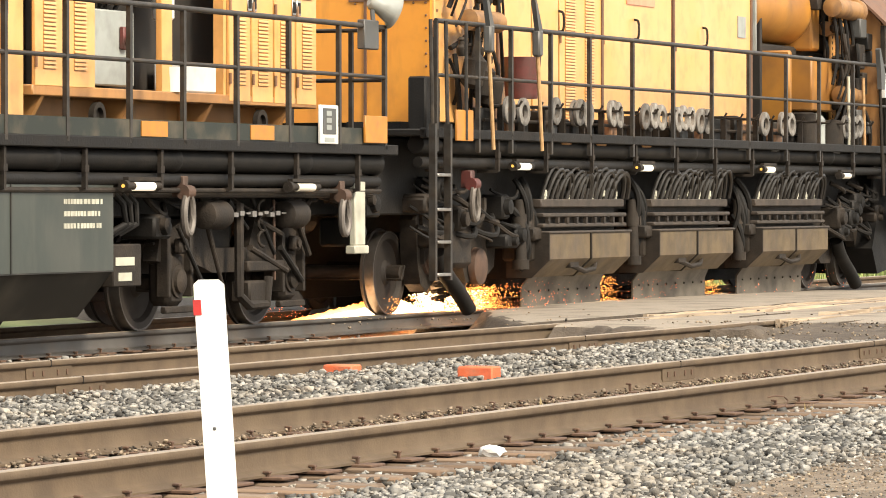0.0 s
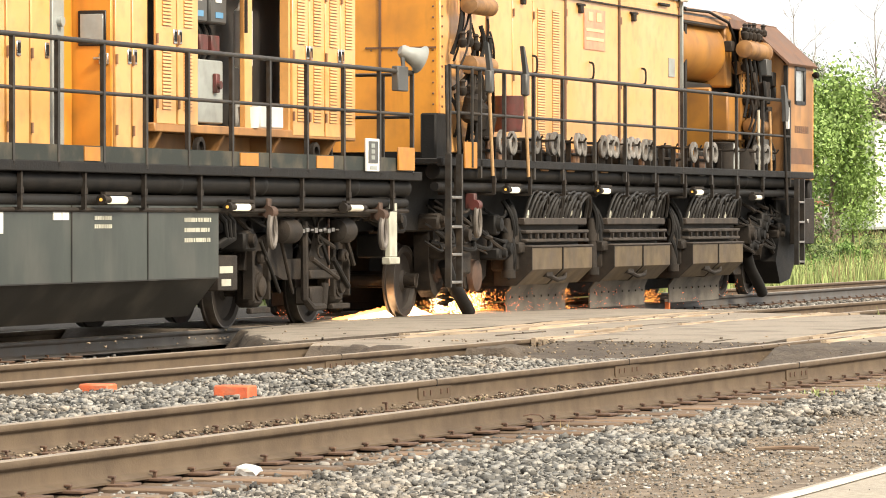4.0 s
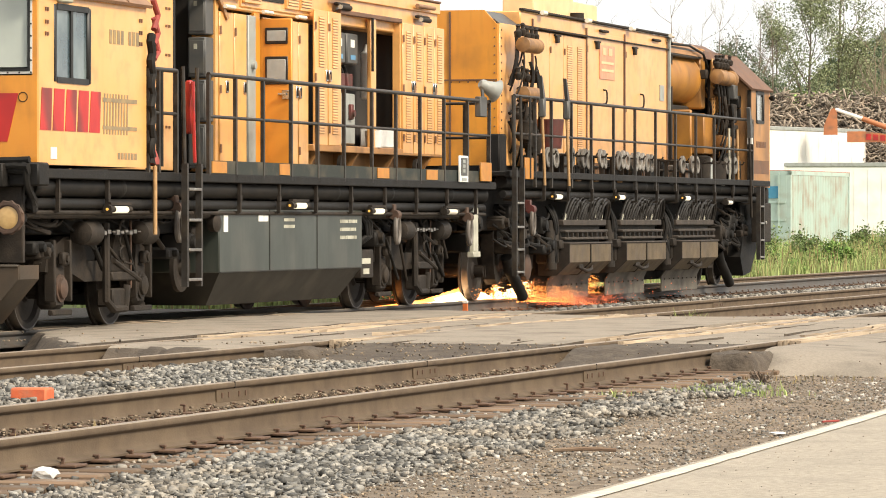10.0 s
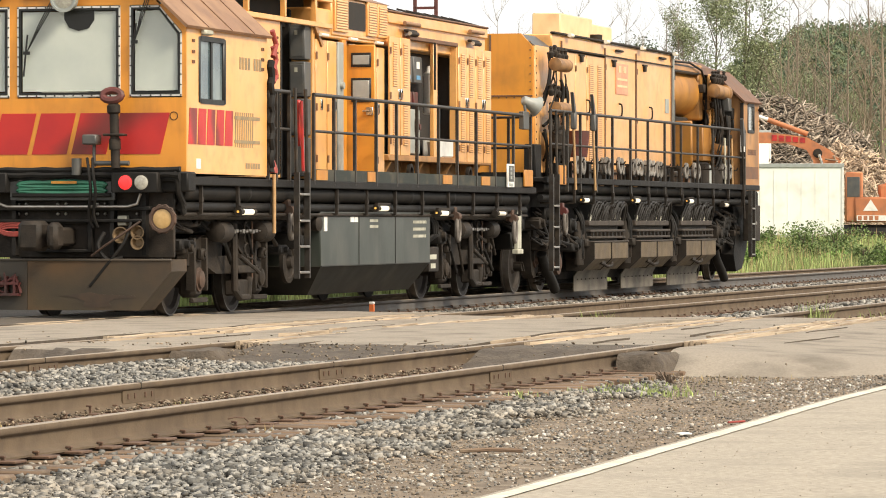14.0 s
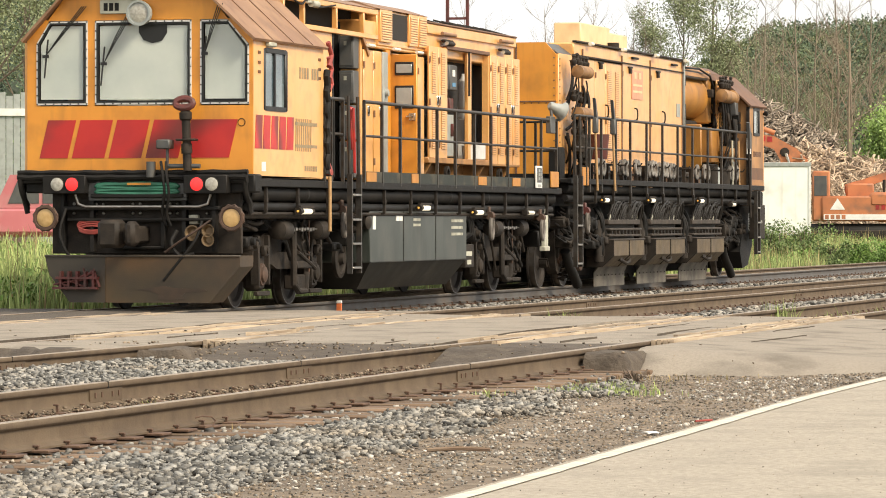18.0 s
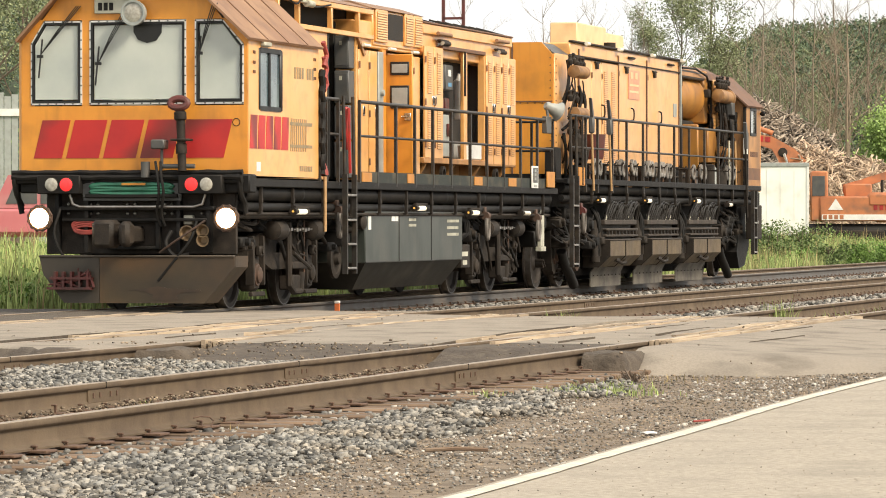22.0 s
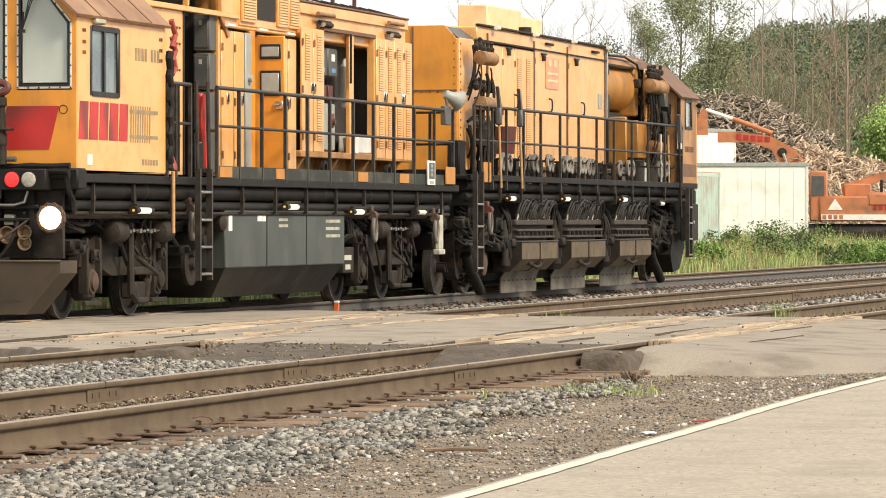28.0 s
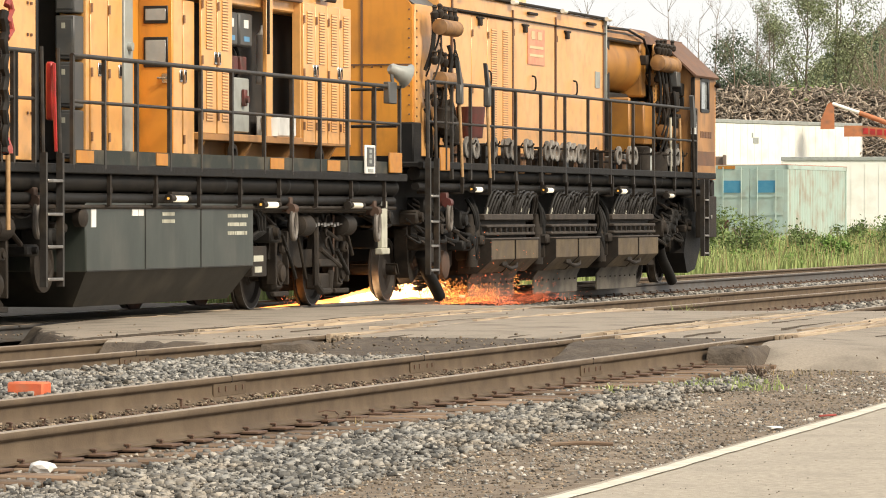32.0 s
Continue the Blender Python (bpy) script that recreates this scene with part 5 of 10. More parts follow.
def ladder(car, u, zs, z0, z1, w=0.42, y=-1.66):
    """Two uprights side by side along the car, with rungs between them."""
    l = part("ladder", MB().box(u - w / 2 - 0.025, u - w / 2 + 0.025, y - 0.02, y + 0.05, z0, z1).box(u + w / 2 - 0.025, u + w / 2 + 0.025, y - 0.02, y + 0.05, z0, z1), RAILING, car, "black boarding ladder")
    for z in zs:
        part("rung", MB().box(u - w / 2 + 0.025, u + w / 2 - 0.025, y - 0.03, y + 0.06, z - 0.02, z + 0.012, 0.006), STEEL, l)


ladder(cab_car, 6.12, (0.5, 0.83, 1.16, 1.5), 0.42, 1.78, 0.46)
part("grab_rail", MB().rod((5.89, -1.64, 1.7), (5.89, -1.62, 2.85), 0.024, 8).rod((6.35, -1.64, 1.7), (6.35, -1.62, 2.85), 0.024, 8), RAILING, cab_car)
ladder(mod_car, 19.95, (0.42, 0.74, 1.06, 1.40), 0.36, 1.9, 0.40)
part("grab_rail", MB().rod((19.75, -1.64, 1.8), (19.75, -1.62, 2.92), 0.022, 8).rod((20.15, -1.64, 1.8), (20.15, -1.62, 2.92), 0.022, 8).rod((20.75, -1.6, 1.75), (20.75, -1.6, 2.92), 0.02, 8), RAILING, mod_car)
ladder(mod_car, 36.35, (0.5, 0.8, 1.1, 1.4), 0.45, 1.75, 0.34)

# ---- fuel tank between the bogies
tank = part("fuel_tank", MB().box(7.58, 13.02, -1.45, 1.45, 0.55, 1.30, 0.015), TANKGREEN, cab_car, "dark grey-green slab-sided tank with white stencilled bars")
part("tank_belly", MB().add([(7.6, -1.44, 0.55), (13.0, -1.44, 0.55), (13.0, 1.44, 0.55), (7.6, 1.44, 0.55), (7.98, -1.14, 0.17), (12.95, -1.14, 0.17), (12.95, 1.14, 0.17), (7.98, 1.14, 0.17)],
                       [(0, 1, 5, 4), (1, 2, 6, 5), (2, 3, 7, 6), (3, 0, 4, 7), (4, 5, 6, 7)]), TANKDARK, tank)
part("weld_seam", MB().box(9.36, 9.385, -1.456, -1.449, 0.56, 1.29).box(11.17, 11.195, -1.456, -1.449, 0.56, 1.29).box(7.6, 13.0, -1.455, -1.449, 0.552, 0.565), TANKDARK, tank)
bar_rng = random.Random(2)
for nm, u0, zs, w, h in (("stencil_marking", 12.1, (1.14, 1.04, 0.94), 0.7, 0.042), ("stencil_marking", 9.9, (1.16, 1.08), 0.42, 0.038)):
    sb = MB()
    for z in zs:
        x = u0
        while x < u0 + w - 0.03:
            wd = bar_rng.choice((0.022, 0.034, 0.034, 0.042, 0.05))
            sb.box(x, min(x + wd, u0 + w), -1.456, -1.449, z - h / 2, z + h / 2)
            x += wd + bar_rng.choice((0.010, 0.012, 0.014, 0.03))
    part(nm, sb, CREAM, tank, "white stencilled marking bars")
part("tank_label", MB().box(7.72, 7.86, -1.458, -1.449, 1.02, 1.24), WHITEPAINT, tank)
part("tank_label", MB().box(8.95, 9.13, -1.458, -1.449, 1.14, 1.25).box(9.15, 9.3, -1.458, -1.449, 1.14, 1.25), WHITEPAINT, tank)
part("filler_cap", MB().lathe((7.5, -1.38, 1.12), (-0.2, -1, 0), ((0, 0.1), (0.08, 0.1), (0.1, 0.06)), 16), GRIME, tank)
sd = part("sand_box", MB().box(13.06, 13.6, -1.42, -1.0, 0.42, 0.78, 0.012), GRIME, cab_car)
part("tank_label", MB().box(13.1, 13.45, -1.428, -1.419, 0.6, 0.67).box(13.15, 13.4, -1.428, -1.419, 0.47, 0.54), CREAM, sd)
gh = MB()
for q in range(3):
    gh.tube([(13.1 + 0.14 * q, -1.3, 1.3), (13.25 + 0.12 * q, -1.42, 1.12), (13.3 + 0.1 * q, -1.42, 0.95), (13.1 + 0.1 * q, -1.34, 0.86)], 0.03, 8)
part("hose_loop", gh, HOSE, cab_car)
part("cream_box", MB().box(18.05, 18.3, -1.48, -1.42, 0.72, 1.33, 0.01).box(18.0, 18.34, -1.5, -1.40, 0.64, 0.72, 0.01), CREAM, cab_car, "tall cream-painted steel channel")
# ---- work lamps
def work_lamp(car, u, z, lit, w=0.62):
    b = part("work_lamp", MB().rod((u - w / 2, -1.56, z), (u + w / 2, -1.56, z), 0.034, 12).box(u - w / 2, u + w / 2, -1.58, -1.53, z + 0.045, z + 0.075).rod((u - w / 2 - 0.06, -1.56, z), (u - w / 2, -1.56, z), 0.05, 12), GRIME, car, "tubular work lamp")
    part("lamp_end", MB().rod((u - w / 2 - 0.065, -1.56, z), (u - w / 2 - 0.06, -1.56, z), 0.016, 12), AMBER if lit else GRIME, b)
    part("lamp_tube", MB().rod((u - w * 0.3, -1.562, z - 0.004), (u + w * 0.3, -1.562, z - 0.004), 0.037, 12), LAMPON if lit else LAMPDIM, b)


for u, z, lit in ((4.08, 1.27, True), (10.17, 1.33, True), (13.34, 1.27, True), (16.69, 1.27, False)):
    work_lamp(cab_car, u, z, lit)
for u, z, lit in ((22.46, 1.50, True), (26.33, 1.51, True), (30.88, 1.52, True), (34.14, 1.46, False)):
    work_lamp(mod_car, u, z, lit, 0.5)
# ---- shackles
DULLRING = material("dull_worn_steel_ring", (0.19, 0.17, 0.15), 0.55, 0.4, alt=(0.11, 0.095, 0.08), scale=8, bump=0.08)
def shackle(car, u, z, mat):
    s = part("shackle", MB().rod((u - 0.07, -1.5, z + 0.12), (u + 0.07, -1.5, z + 0.12), 0.065, 12).box(u - 0.05, u + 0.05, -1.5, -1.38, z + 0.08, z + 0.26, 0.01), mat, car)
    part("ring", MB().tube([(u + 0.085 * math.cos(a), -1.52, z - 0.07 + 0.17 * math.sin(a)) for a in np.linspace(0, 6.28, 19)[:-1]], 0.034, 8, True), DULLRING, s)


for u, z in ((6.05, 1.17), (14.31, 1.10), (17.72, 1.07)):
    shackle(cab_car, u, z, CAPBROWN)
shackle(mod_car, 21.19, 1.19, DARKRED)

# ---- bogies and wheels
WHEELS = []                              # keyed later: (wheelset, radius)
wheel_me = MB().lathe((0, 0, 0), (0, 1, 0), ((-0.062, 0.0), (-0.062, 0.10), (-0.03, 0.13), (-0.02, 0.32), (-0.065, 0.345), (-0.068, 0.415), (0.03, 0.42), (0.035, 0.45), (0.065, 0.45), (0.068, 0.36), (0.03, 0.33), (0.02, 0.12), (0.06, 0.1), (0.06, 0)), 32).mesh("wheel")
wheel_me.materials.append(WHEELSTEEL)
tread_me = MB().lathe((0, 0, 0), (0, 1, 0), ((-0.069, 0.405), (-0.069, 0.4215), (0.028, 0.4225), (0.03, 0.41), (-0.069, 0.405)), 32).mesh("tread")
TREADSTEEL = material("dark_rolled_wheel_tread", (0.15, 0.14, 0.13), 0.4, 0.7, alt=(0.09, 0.08, 0.072), scale=7, bump=0.05)
tread_me.materials.append(TREADSTEEL)


def wheelset(car, u, label=""):
    ax = part("wheelset", MB().rod((0, -0.95, 0), (0, 0.95, 0), 0.075, 12).box(-0.012, 0.012, -0.97, 0.97, -0.09, 0.09), GRIME, car)
    ax.location = (u, 0, 0.42)
    for s in (-1, 1):
        w = new("wheel", wheel_me)
        w.parent = ax
        w.location = (0, s * 0.75, 0)
        w.rotation_euler = (0, 0, math.pi if s > 0 else 0)
        t = new("tread", tread_me)
        t.parent = ax
        t.location = (0, s * 0.75, 0)
        t.rotation_euler = (0, 0, math.pi if s > 0 else 0)
    WHEELS.append((ax, u))


def bogie(car, ua, ub, seed):
    for u in (ua, ub):
        wheelset(car, u)
    c = (ua + ub) / 2
    rg = random.Random(seed)
    for s in (-1, 1):
        y = s * 1.08
        f = MB().prism([(ua - 0.35, 0.62), (ua - 0.28, 0.84), (ua + 0.22, 0.98), (c - 0.5, 1.0), (c - 0.35, 0.72), (c + 0.35, 0.72), (c + 0.5, 1.0), (ub - 0.22, 0.98), (ub + 0.28, 0.84), (ub + 0.35, 0.62),
                        (ub + 0.2, 0.60), (ub + 0.16, 0.36), (ub - 0.16, 0.36), (ub - 0.3, 0.62), (c + 0.42, 0.50), (c - 0.42, 0.50), (ua + 0.3, 0.62), (ua + 0.16, 0.36), (ua - 0.16, 0.36), (ua - 0.2, 0.60)], 1, y - 0.07, y + 0.07)
        fr = part("bogie_frame", f, GRIME, car, "dusty cast bogie side frame")
        for u in (ua, ub):
            part("journal_box", MB().box(u - 0.16, u + 0.16, y - s * 0.02 - 0.12, y + 0.12, 0.22, 0.7, 0.05), GRIME, fr)
            part("bearing_cap", MB().lathe((u, y + s * 0.1, 0.44), (0, s, 0), ((0, 0.15), (0.02, 0.145), (0.02, 0.11), (0.05, 0.105), (0.07, 0.06), (0.075, 0.02)), 18), CAPBROWN if rg.random() < 0.5 else GRIME, fr)
            for q in (-1, 1):
                sp = MB()
                n = 22
                sp.tube([(u + q * 0.27 + 0.06 * math.cos(i * 1.26), y - s * 0.02 + 0.06 * math.sin(i * 1.26), 0.60 + i * 0.013) for i in range(n)], 0.014, 6)
                part("coil_spring", sp, GRIME, fr)
        # U-shaped brake hanger, damper and cylinders
        part("brake_hanger", MB().tube([(c - 0.18, y + s * 0.22, 1.12), (c - 0.22, y + s * 0.24, 0.6), (c - 0.22, y + s * 0.24, 0.3), (c - 0.02, y + s * 0.24, 0.2), (c + 0.45, y + s * 0.2, 0.2), (c + 0.5, y + s * 0.2, 0.45)], 0.045, 8), GRIME, fr)
        part("lever", MB().box(c + 0.05, c + 0.85, y + s * 0.18 - 0.03, y + s * 0.18 + 0.03, 0.50, 0.60, 0.015).rod((c + 0.1, y + s * 0.2, 0.72), (c + 0.9, y + s * 0.2, 0.5), 0.03, 8), GRIME, fr)
        part("step_block", MB().box(c + 0.1, c + 0.5, y + s * 0.1 - 0.1, y + s * 0.1 + 0.1, 0.22, 0.42, 0.02), GRIME, fr)
        part("rod", MB().rod((c + 0.62, y + s * 0.2, 1.15), (c + 0.68, y + s * 0.18, 0.42), 0.014, 8), CAPBROWN, fr)
        for u, w in ((c - 0.75, 0.5), (c + 0.95, 0.46)):
            part("brake_cylinder", MB().lathe((u - w / 2, s * 1.32, 1.02), (1, 0, 0), ((0, 0.06), (0.03, 0.125), (w * 0.75, 0.135), (w * 0.85, 0.12), (w, 0.05)), 18), GRIME, fr, "dark round brake cylinder")
        ch = MB()
        for q in range(9):
            ch.box(c - 0.45 + q * 0.13, c - 0.36 + q * 0.13, s * 1.36 - 0.02, s * 1.36 + 0.02, 1.0 + 0.012 * (q % 3), 1.04 + 0.012 * (q % 2))
        part("chain", ch, STEEL, fr)
        part("shoe", MB().prism([(ub + 0.42, 0.5), (ub + 0.52, 0.55), (ub + 1.1, 0.22), (ub + 1.1, 0.14), (ub + 0.8, 0.14)], 1, s * 0.82, s * 0.70), GRIME, fr)
    part("bolster", MB().box(c - 0.3, c + 0.3, -1.0, 1.0, 0.5, 1.02, 0.04).box(ua, ub, -0.5, 0.5, 0.35, 0.75, 0.05), BLACK, car)


bogie(cab_car, 3.32, 5.74, 1)
bogie(cab_car, 14.79, 17.22, 2)
wheelset(mod_car, 20.61)
wheelset(mod_car, 22.33)
wheelset(mod_car, 34.9)
wheelset(mod_car, 36.5)
# front axle guard of the module car: frame behind the bare wheel
for s in (-1, 1):
    y = s * 1.0
    fr = part("bogie_frame", MB().prism([(20.9, 1.0), (23.0, 1.0), (22.9, 0.45), (22.55, 0.3), (22.1, 0.3), (21.9, 0.62), (21.2, 0.66), (20.95, 0.5)], 1, y - 0.06, y + 0.06), GRIME, mod_car)
    part("bearing_cap", MB().lathe((22.33, y + s * 0.07, 0.46), (0, s, 0), ((0, 0.2), (0.07, 0.19), (0.1, 0.1)), 18), CAPBROWN, fr)
    part("gear_case", MB().box(21.3, 21.95, y - 0.2, y + 0.18, 0.45, 0.95, 0.06), GRIME, fr)
    part("bogie_frame", MB().prism([(33.9, 1.0), (37.2, 1.0), (37.0, 0.5), (36.75, 0.32), (36.4, 0.32), (36.2, 0.6), (35.3, 0.6), (35.1, 0.32), (34.7, 0.32), (34.2, 0.6)], 1, y - 0.06, y + 0.06), GRIME, mod_car)
part("end_plough", MB().prism([(36.5, 0.95), (37.62, 0.9), (37.58, 0.62), (37.1, 0.22), (36.5, 0.16), (36.25, 0.5)], 1, -1.3, 1.3), BLACK, mod_car, "black sloping end plough")
part("end_box", MB().box(36.7, 37.55, -1.58, -1.40, 0.76, 1.46, 0.012), GRIME, mod_car)
part("box_lock", MB().box(37.05, 37.13, -1.60, -1.58, 1.08, 1.14, 0.006), STEEL, mod_car)
part("end_bumper", MB().box(37.55, 37.75, -1.5, 1.5, 1.3, 1.74, 0.03), BLACK, mod_car)

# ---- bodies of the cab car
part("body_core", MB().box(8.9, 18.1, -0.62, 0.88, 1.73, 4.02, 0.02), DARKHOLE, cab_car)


def leaf(car, u0, u1, y, z0, z1, mat=None, latch=True, hinge=True, louvre=(), t=0.035, label="", lx=0.5):
    """A steel door leaf on the side of a body, with its own louvres, latch and hinges."""
    d = part("door_leaf", MB().box(u0 + 0.012, u1 - 0.012, y - t, y, z0, z1, 0.008), mat or YELLOW, car, label)
    for a0, a1, b0, b1 in louvre:
        bk = MB().box(u0 + a0, u0 + a1, y - t - 0.004, y - t + 0.004, b0, b1)
        part("louvre_backing", bk, DUSTY, d)
        n = max(2, int((b1 - b0) / 0.034))
        sl = MB()
        for i in range(n):
            z = b0 + (b1 - b0) * (i + 0.3) / n
            sl.prism([(y - t - 0.003, z), (y - t - 0.013, z - 0.003), (y - t - 0.013, z + 0.006), (y - t - 0.003, z + 0.022)], 0, u0 + a0, u0 + a1)
        part("louvre_slats", sl, mat or YELLOW, d)
    if latch:
        zz = z0 + (z1 - z0) * 0.52
        lu = u0 + (u1 - u0) * lx
        part("latch", MB().box(lu - 0.045, lu + 0.045, y - t - 0.012, y - t, zz - 0.075, zz + 0.075, 0.006), CHROME, d, "chrome paddle latch")
        part("latch_pocket", MB().box(lu - 0.026, lu + 0.026, y - t - 0.017, y - t - 0.009, zz - 0.05, zz + 0.05), BLACK, d)
    if hinge:
        for q in (0.12, 0.5, 0.88):
            part("hinge", MB().rod((u0 + 0.02, y - t - 0.01, z0 + (z1 - z0) * q - 0.05), (u0 + 0.02, y - t - 0.01, z0 + (z1 - z0) * q + 0.05), 0.014, 6), RUSTROOF, d)
    return d


# dark cabinets behind the cab, facing it
SB = -0.90                                # side of the body
for z0, z1 in ((1.76, 2.28), (2.31, 2.80), (2.83, 3.30), (3.33, 3.80)):
    cb = part("dark_cabinet", MB().box(8.66, 8.95, -0.90, -0.68, z0, z1, 0.012), DARKGREY, cab_car, "charcoal cabinet stack")
    part("cabinet_panel", MB().box(8.648, 8.661, -0.88, -0.70, z0 + 0.04, z1 - 0.04, 0.004), DARKGREY, cb)
    part("label", MB().box(8.642, 8.65, -0.80, -0.76, z1 - 0.14, z1 - 0.08), CREAM, cb)
vw = part("vestibule_wall", MB().box(4.9, 7.5, -0.92, -0.86, 1.72, 3.78, 0.008), YELLOW, cab_car, "pale-lit yellow wall behind the cab")
bl_ = MB()
for z in (3.55, 3.35, 3.02, 2.2):
    bl_.box(7.34, 7.38, -0.935, -0.919, z, z + 0.03).box(7.24, 7.28, -0.935, -0.919, z, z + 0.03)
part("bolt_row", bl_, RUSTDARK, vw)
part("vestibule_edge", MB().box(7.5, 7.56, -0.93, -0.5, 1.72, 3.8, 0.01), BLACK, cab_car)
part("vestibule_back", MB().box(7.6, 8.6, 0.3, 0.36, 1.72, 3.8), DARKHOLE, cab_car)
part("body_front", MB().box(8.95, 9.05, -0.92, 0.92, 1.73, 4.02), YELLOW, cab_car)
leaf(cab_car, 9.06, 9.58, SB, 1.78, 3.62)
leaf(cab_car, 9.6, 10.05, SB, 1.78, 3.62, lx=0.8)
part("grey_post", MB().box(10.07, 10.34, SB - 0.05, SB + 0.04, 1.76, 3.62, 0.01).rod((10.2, SB - 0.1, 3.02), (10.2, SB - 0.03, 3.02), 0.05), GREYBOX, cab_car)
part("door_frame", MB().box(10.36, 10.56, SB - 0.03, SB + 0.05, 1.74, 3.66, 0.008), ORANGE, cab_car)
part("body_cornice", MB().box(8.95, 18.2, SB - 0.02, 0.92, 3.66, 4.05, 0.02), YELLOW, cab_car)
# an orange door that stands open at right angles to the wall
dr = part("open_door", MB().box(10.60, 10.65, -1.32, -0.90, 1.78, 3.60, 0.012), ORANGE, cab_car, "orange steel door standing open, with two rubber-sealed windows")
for z0, z1 in ((2.80, 3.14), (3.29, 3.49)):
    part("door_window", MB().box(10.585, 10.602, -1.27, -0.98, z0, z1, 0.03), SEAL, dr)
    part("pane", MB().box(10.578, 10.587, -1.245, -1.005, z0 + 0.035, z1 - 0.035, 0.01), DOORGLASS, dr)
part("door_handle", MB().box(10.57, 10.60, -1.30, -1.20, 2.62, 2.73, 0.006).rod((10.55, -1.26, 2.68), (10.55, -1.16, 2.68), 0.014), CHROME, dr, "chrome door handle")
# louvred leaves and an open bay with switchgear
part("bay_floor", MB().box(12.38, 18.2, -1.02, 0.9, 2.02, 2.11, 0.01), DUSTY, cab_car)
leaf(cab_car, 10.66, 11.5, SB, 1.80, 3.62)
leaf(cab_car, 11.52, 11.92, SB - 0.03, 1.80, 3.62, lx=0.85)
leaf(cab_car, 11.94, 12.34, SB - 0.03, 1.80, 3.62, lx=0.15)
leaf(cab_car, 12.40, 12.94, SB - 0.09, 2.10, 3.80, louvre=((0.16, 0.38, 2.24, 2.88), (0.16, 0.38, 3.08, 3.72)), lx=0.9)
leaf(cab_car, 12.96, 13.5, SB - 0.09, 2.10, 3.80, louvre=((0.16, 0.38, 2.24, 2.88), (0.16, 0.38, 3.08, 3.72)), lx=0.1)
for k in range(4):
    u0 = 16.2 + k * 0.5
    leaf(cab_car, u0, u0 + 0.49, SB - 0.09, 2.05, 3.80, louvre=((0.14, 0.36, 2.2, 2.82), (0.14, 0.36, 3.04, 3.70)), lx=0.9 if k % 2 == 0 else 0.1)
part("bay_pillar", MB().box(14.86, 15.08, SB - 0.10, SB - 0.04, 2.10, 3.82, 0.008), YELLOW, cab_car)
part("bay_jamb", MB().box(13.50, 13.56, SB - 0.1, SB + 0.0, 2.10, 3.82), YELLOW, cab_car)
part("bay_jamb", MB().box(16.14, 16.2, SB - 0.1, SB + 0.0, 2.10, 3.82), YELLOW, cab_car)
part("bay_lintel", MB().box(13.5, 16.2, SB - 0.12, SB - 0.05, 3.79, 3.85, 0.01), RUSTDARK, cab_car)
part("chain", MB().tube([(14.82, SB - 0.13, 3.8 - i * 0.1) for i in range(8)], 0.02, 5), GRIME, cab_car)
for u in (12.6, 14.3, 15.9, 17.6):
    part("floor_bracket", MB().prism([(-1.0, 2.02), (-0.6, 2.02), (-0.6, 1.74), (-0.84, 1.74)], 0, u - 0.03, u + 0.03), DUSTY, cab_car)
part("bay_backing", MB().box(12.4, 18.2, -0.66, -0.62, 1.74, 2.02), DUSTY, cab_car)
for u in (13.65, 17.0):
    part("round_port", MB().lathe((u, -0.95, 1.87), (0, -1, 0), ((0, 0.12), (0.05, 0.12), (0.05, 0.075), (0.01, 0.075)), 18), GRIME, cab_car)
# contents of the bay
part("switchgear_cabinet", MB().box(13.62, 14.6, -0.86, -0.62, 2.14, 2.80, 0.015), GREYBOX, cab_car, "grey switchgear cabinet with red lever")
part("switch_lever", MB().box(14.3, 14.4, -0.91, -0.86, 2.46, 2.66, 0.01).rod((14.35, -0.94, 2.54), (14.35, -0.86, 2.54), 0.045), DARKRED, cab_car)
for u in (13.66, 14.2):
    bx = part("relay_box", MB().box(u, u + 0.46, -0.88, -0.62, 3.18, 3.58, 0.02), DARKGREY, cab_car)
    part("label", MB().box(u + 0.14, u + 0.30, -0.886, -0.879, 3.40, 3.50), WHITEPAINT, bx)
    part("label", MB().box(u + 0.14, u + 0.34, -0.886, -0.879, 3.24, 3.30), BLUELABEL, bx)
for u in (13.7, 14.02, 14.34):
    part("breaker", MB().box(u, u + 0.22, -0.84, -0.62, 2.88, 3.06, 0.01), DARKRED, cab_car)
part("white_cylinder", MB().lathe((15.22, -0.84, 2.75), (0, 0, 1), ((0, 0.08), (0.02, 0.1), (0.6, 0.1), (0.64, 0.06), (0.72, 0.04)), 16), WHITEPAINT, cab_car)
part("white_crate", MB().box(15.3, 16.0, -1.0, -0.7, 2.11, 2.38, 0.02), WHITEPAINT, cab_car, "white plastic box")
part("white_bucket", MB().lathe((15.12, -0.95, 2.11), (0, 0, 1), ((0, 0.10), (0.2, 0.12), (0.22, 0.12), (0.22, 0.1)), 16), WHITEPAINT, cab_car)
for q in range(6):
    part("cable", MB().tube(bend((13.7 + q * 0.16, -0.7, 3.2), (13.66 + q * 0.17, -0.85, 3.0), (13.75 + q * 0.14, -0.72, 2.78)), 0.02, 6), HOSE, cab_car)
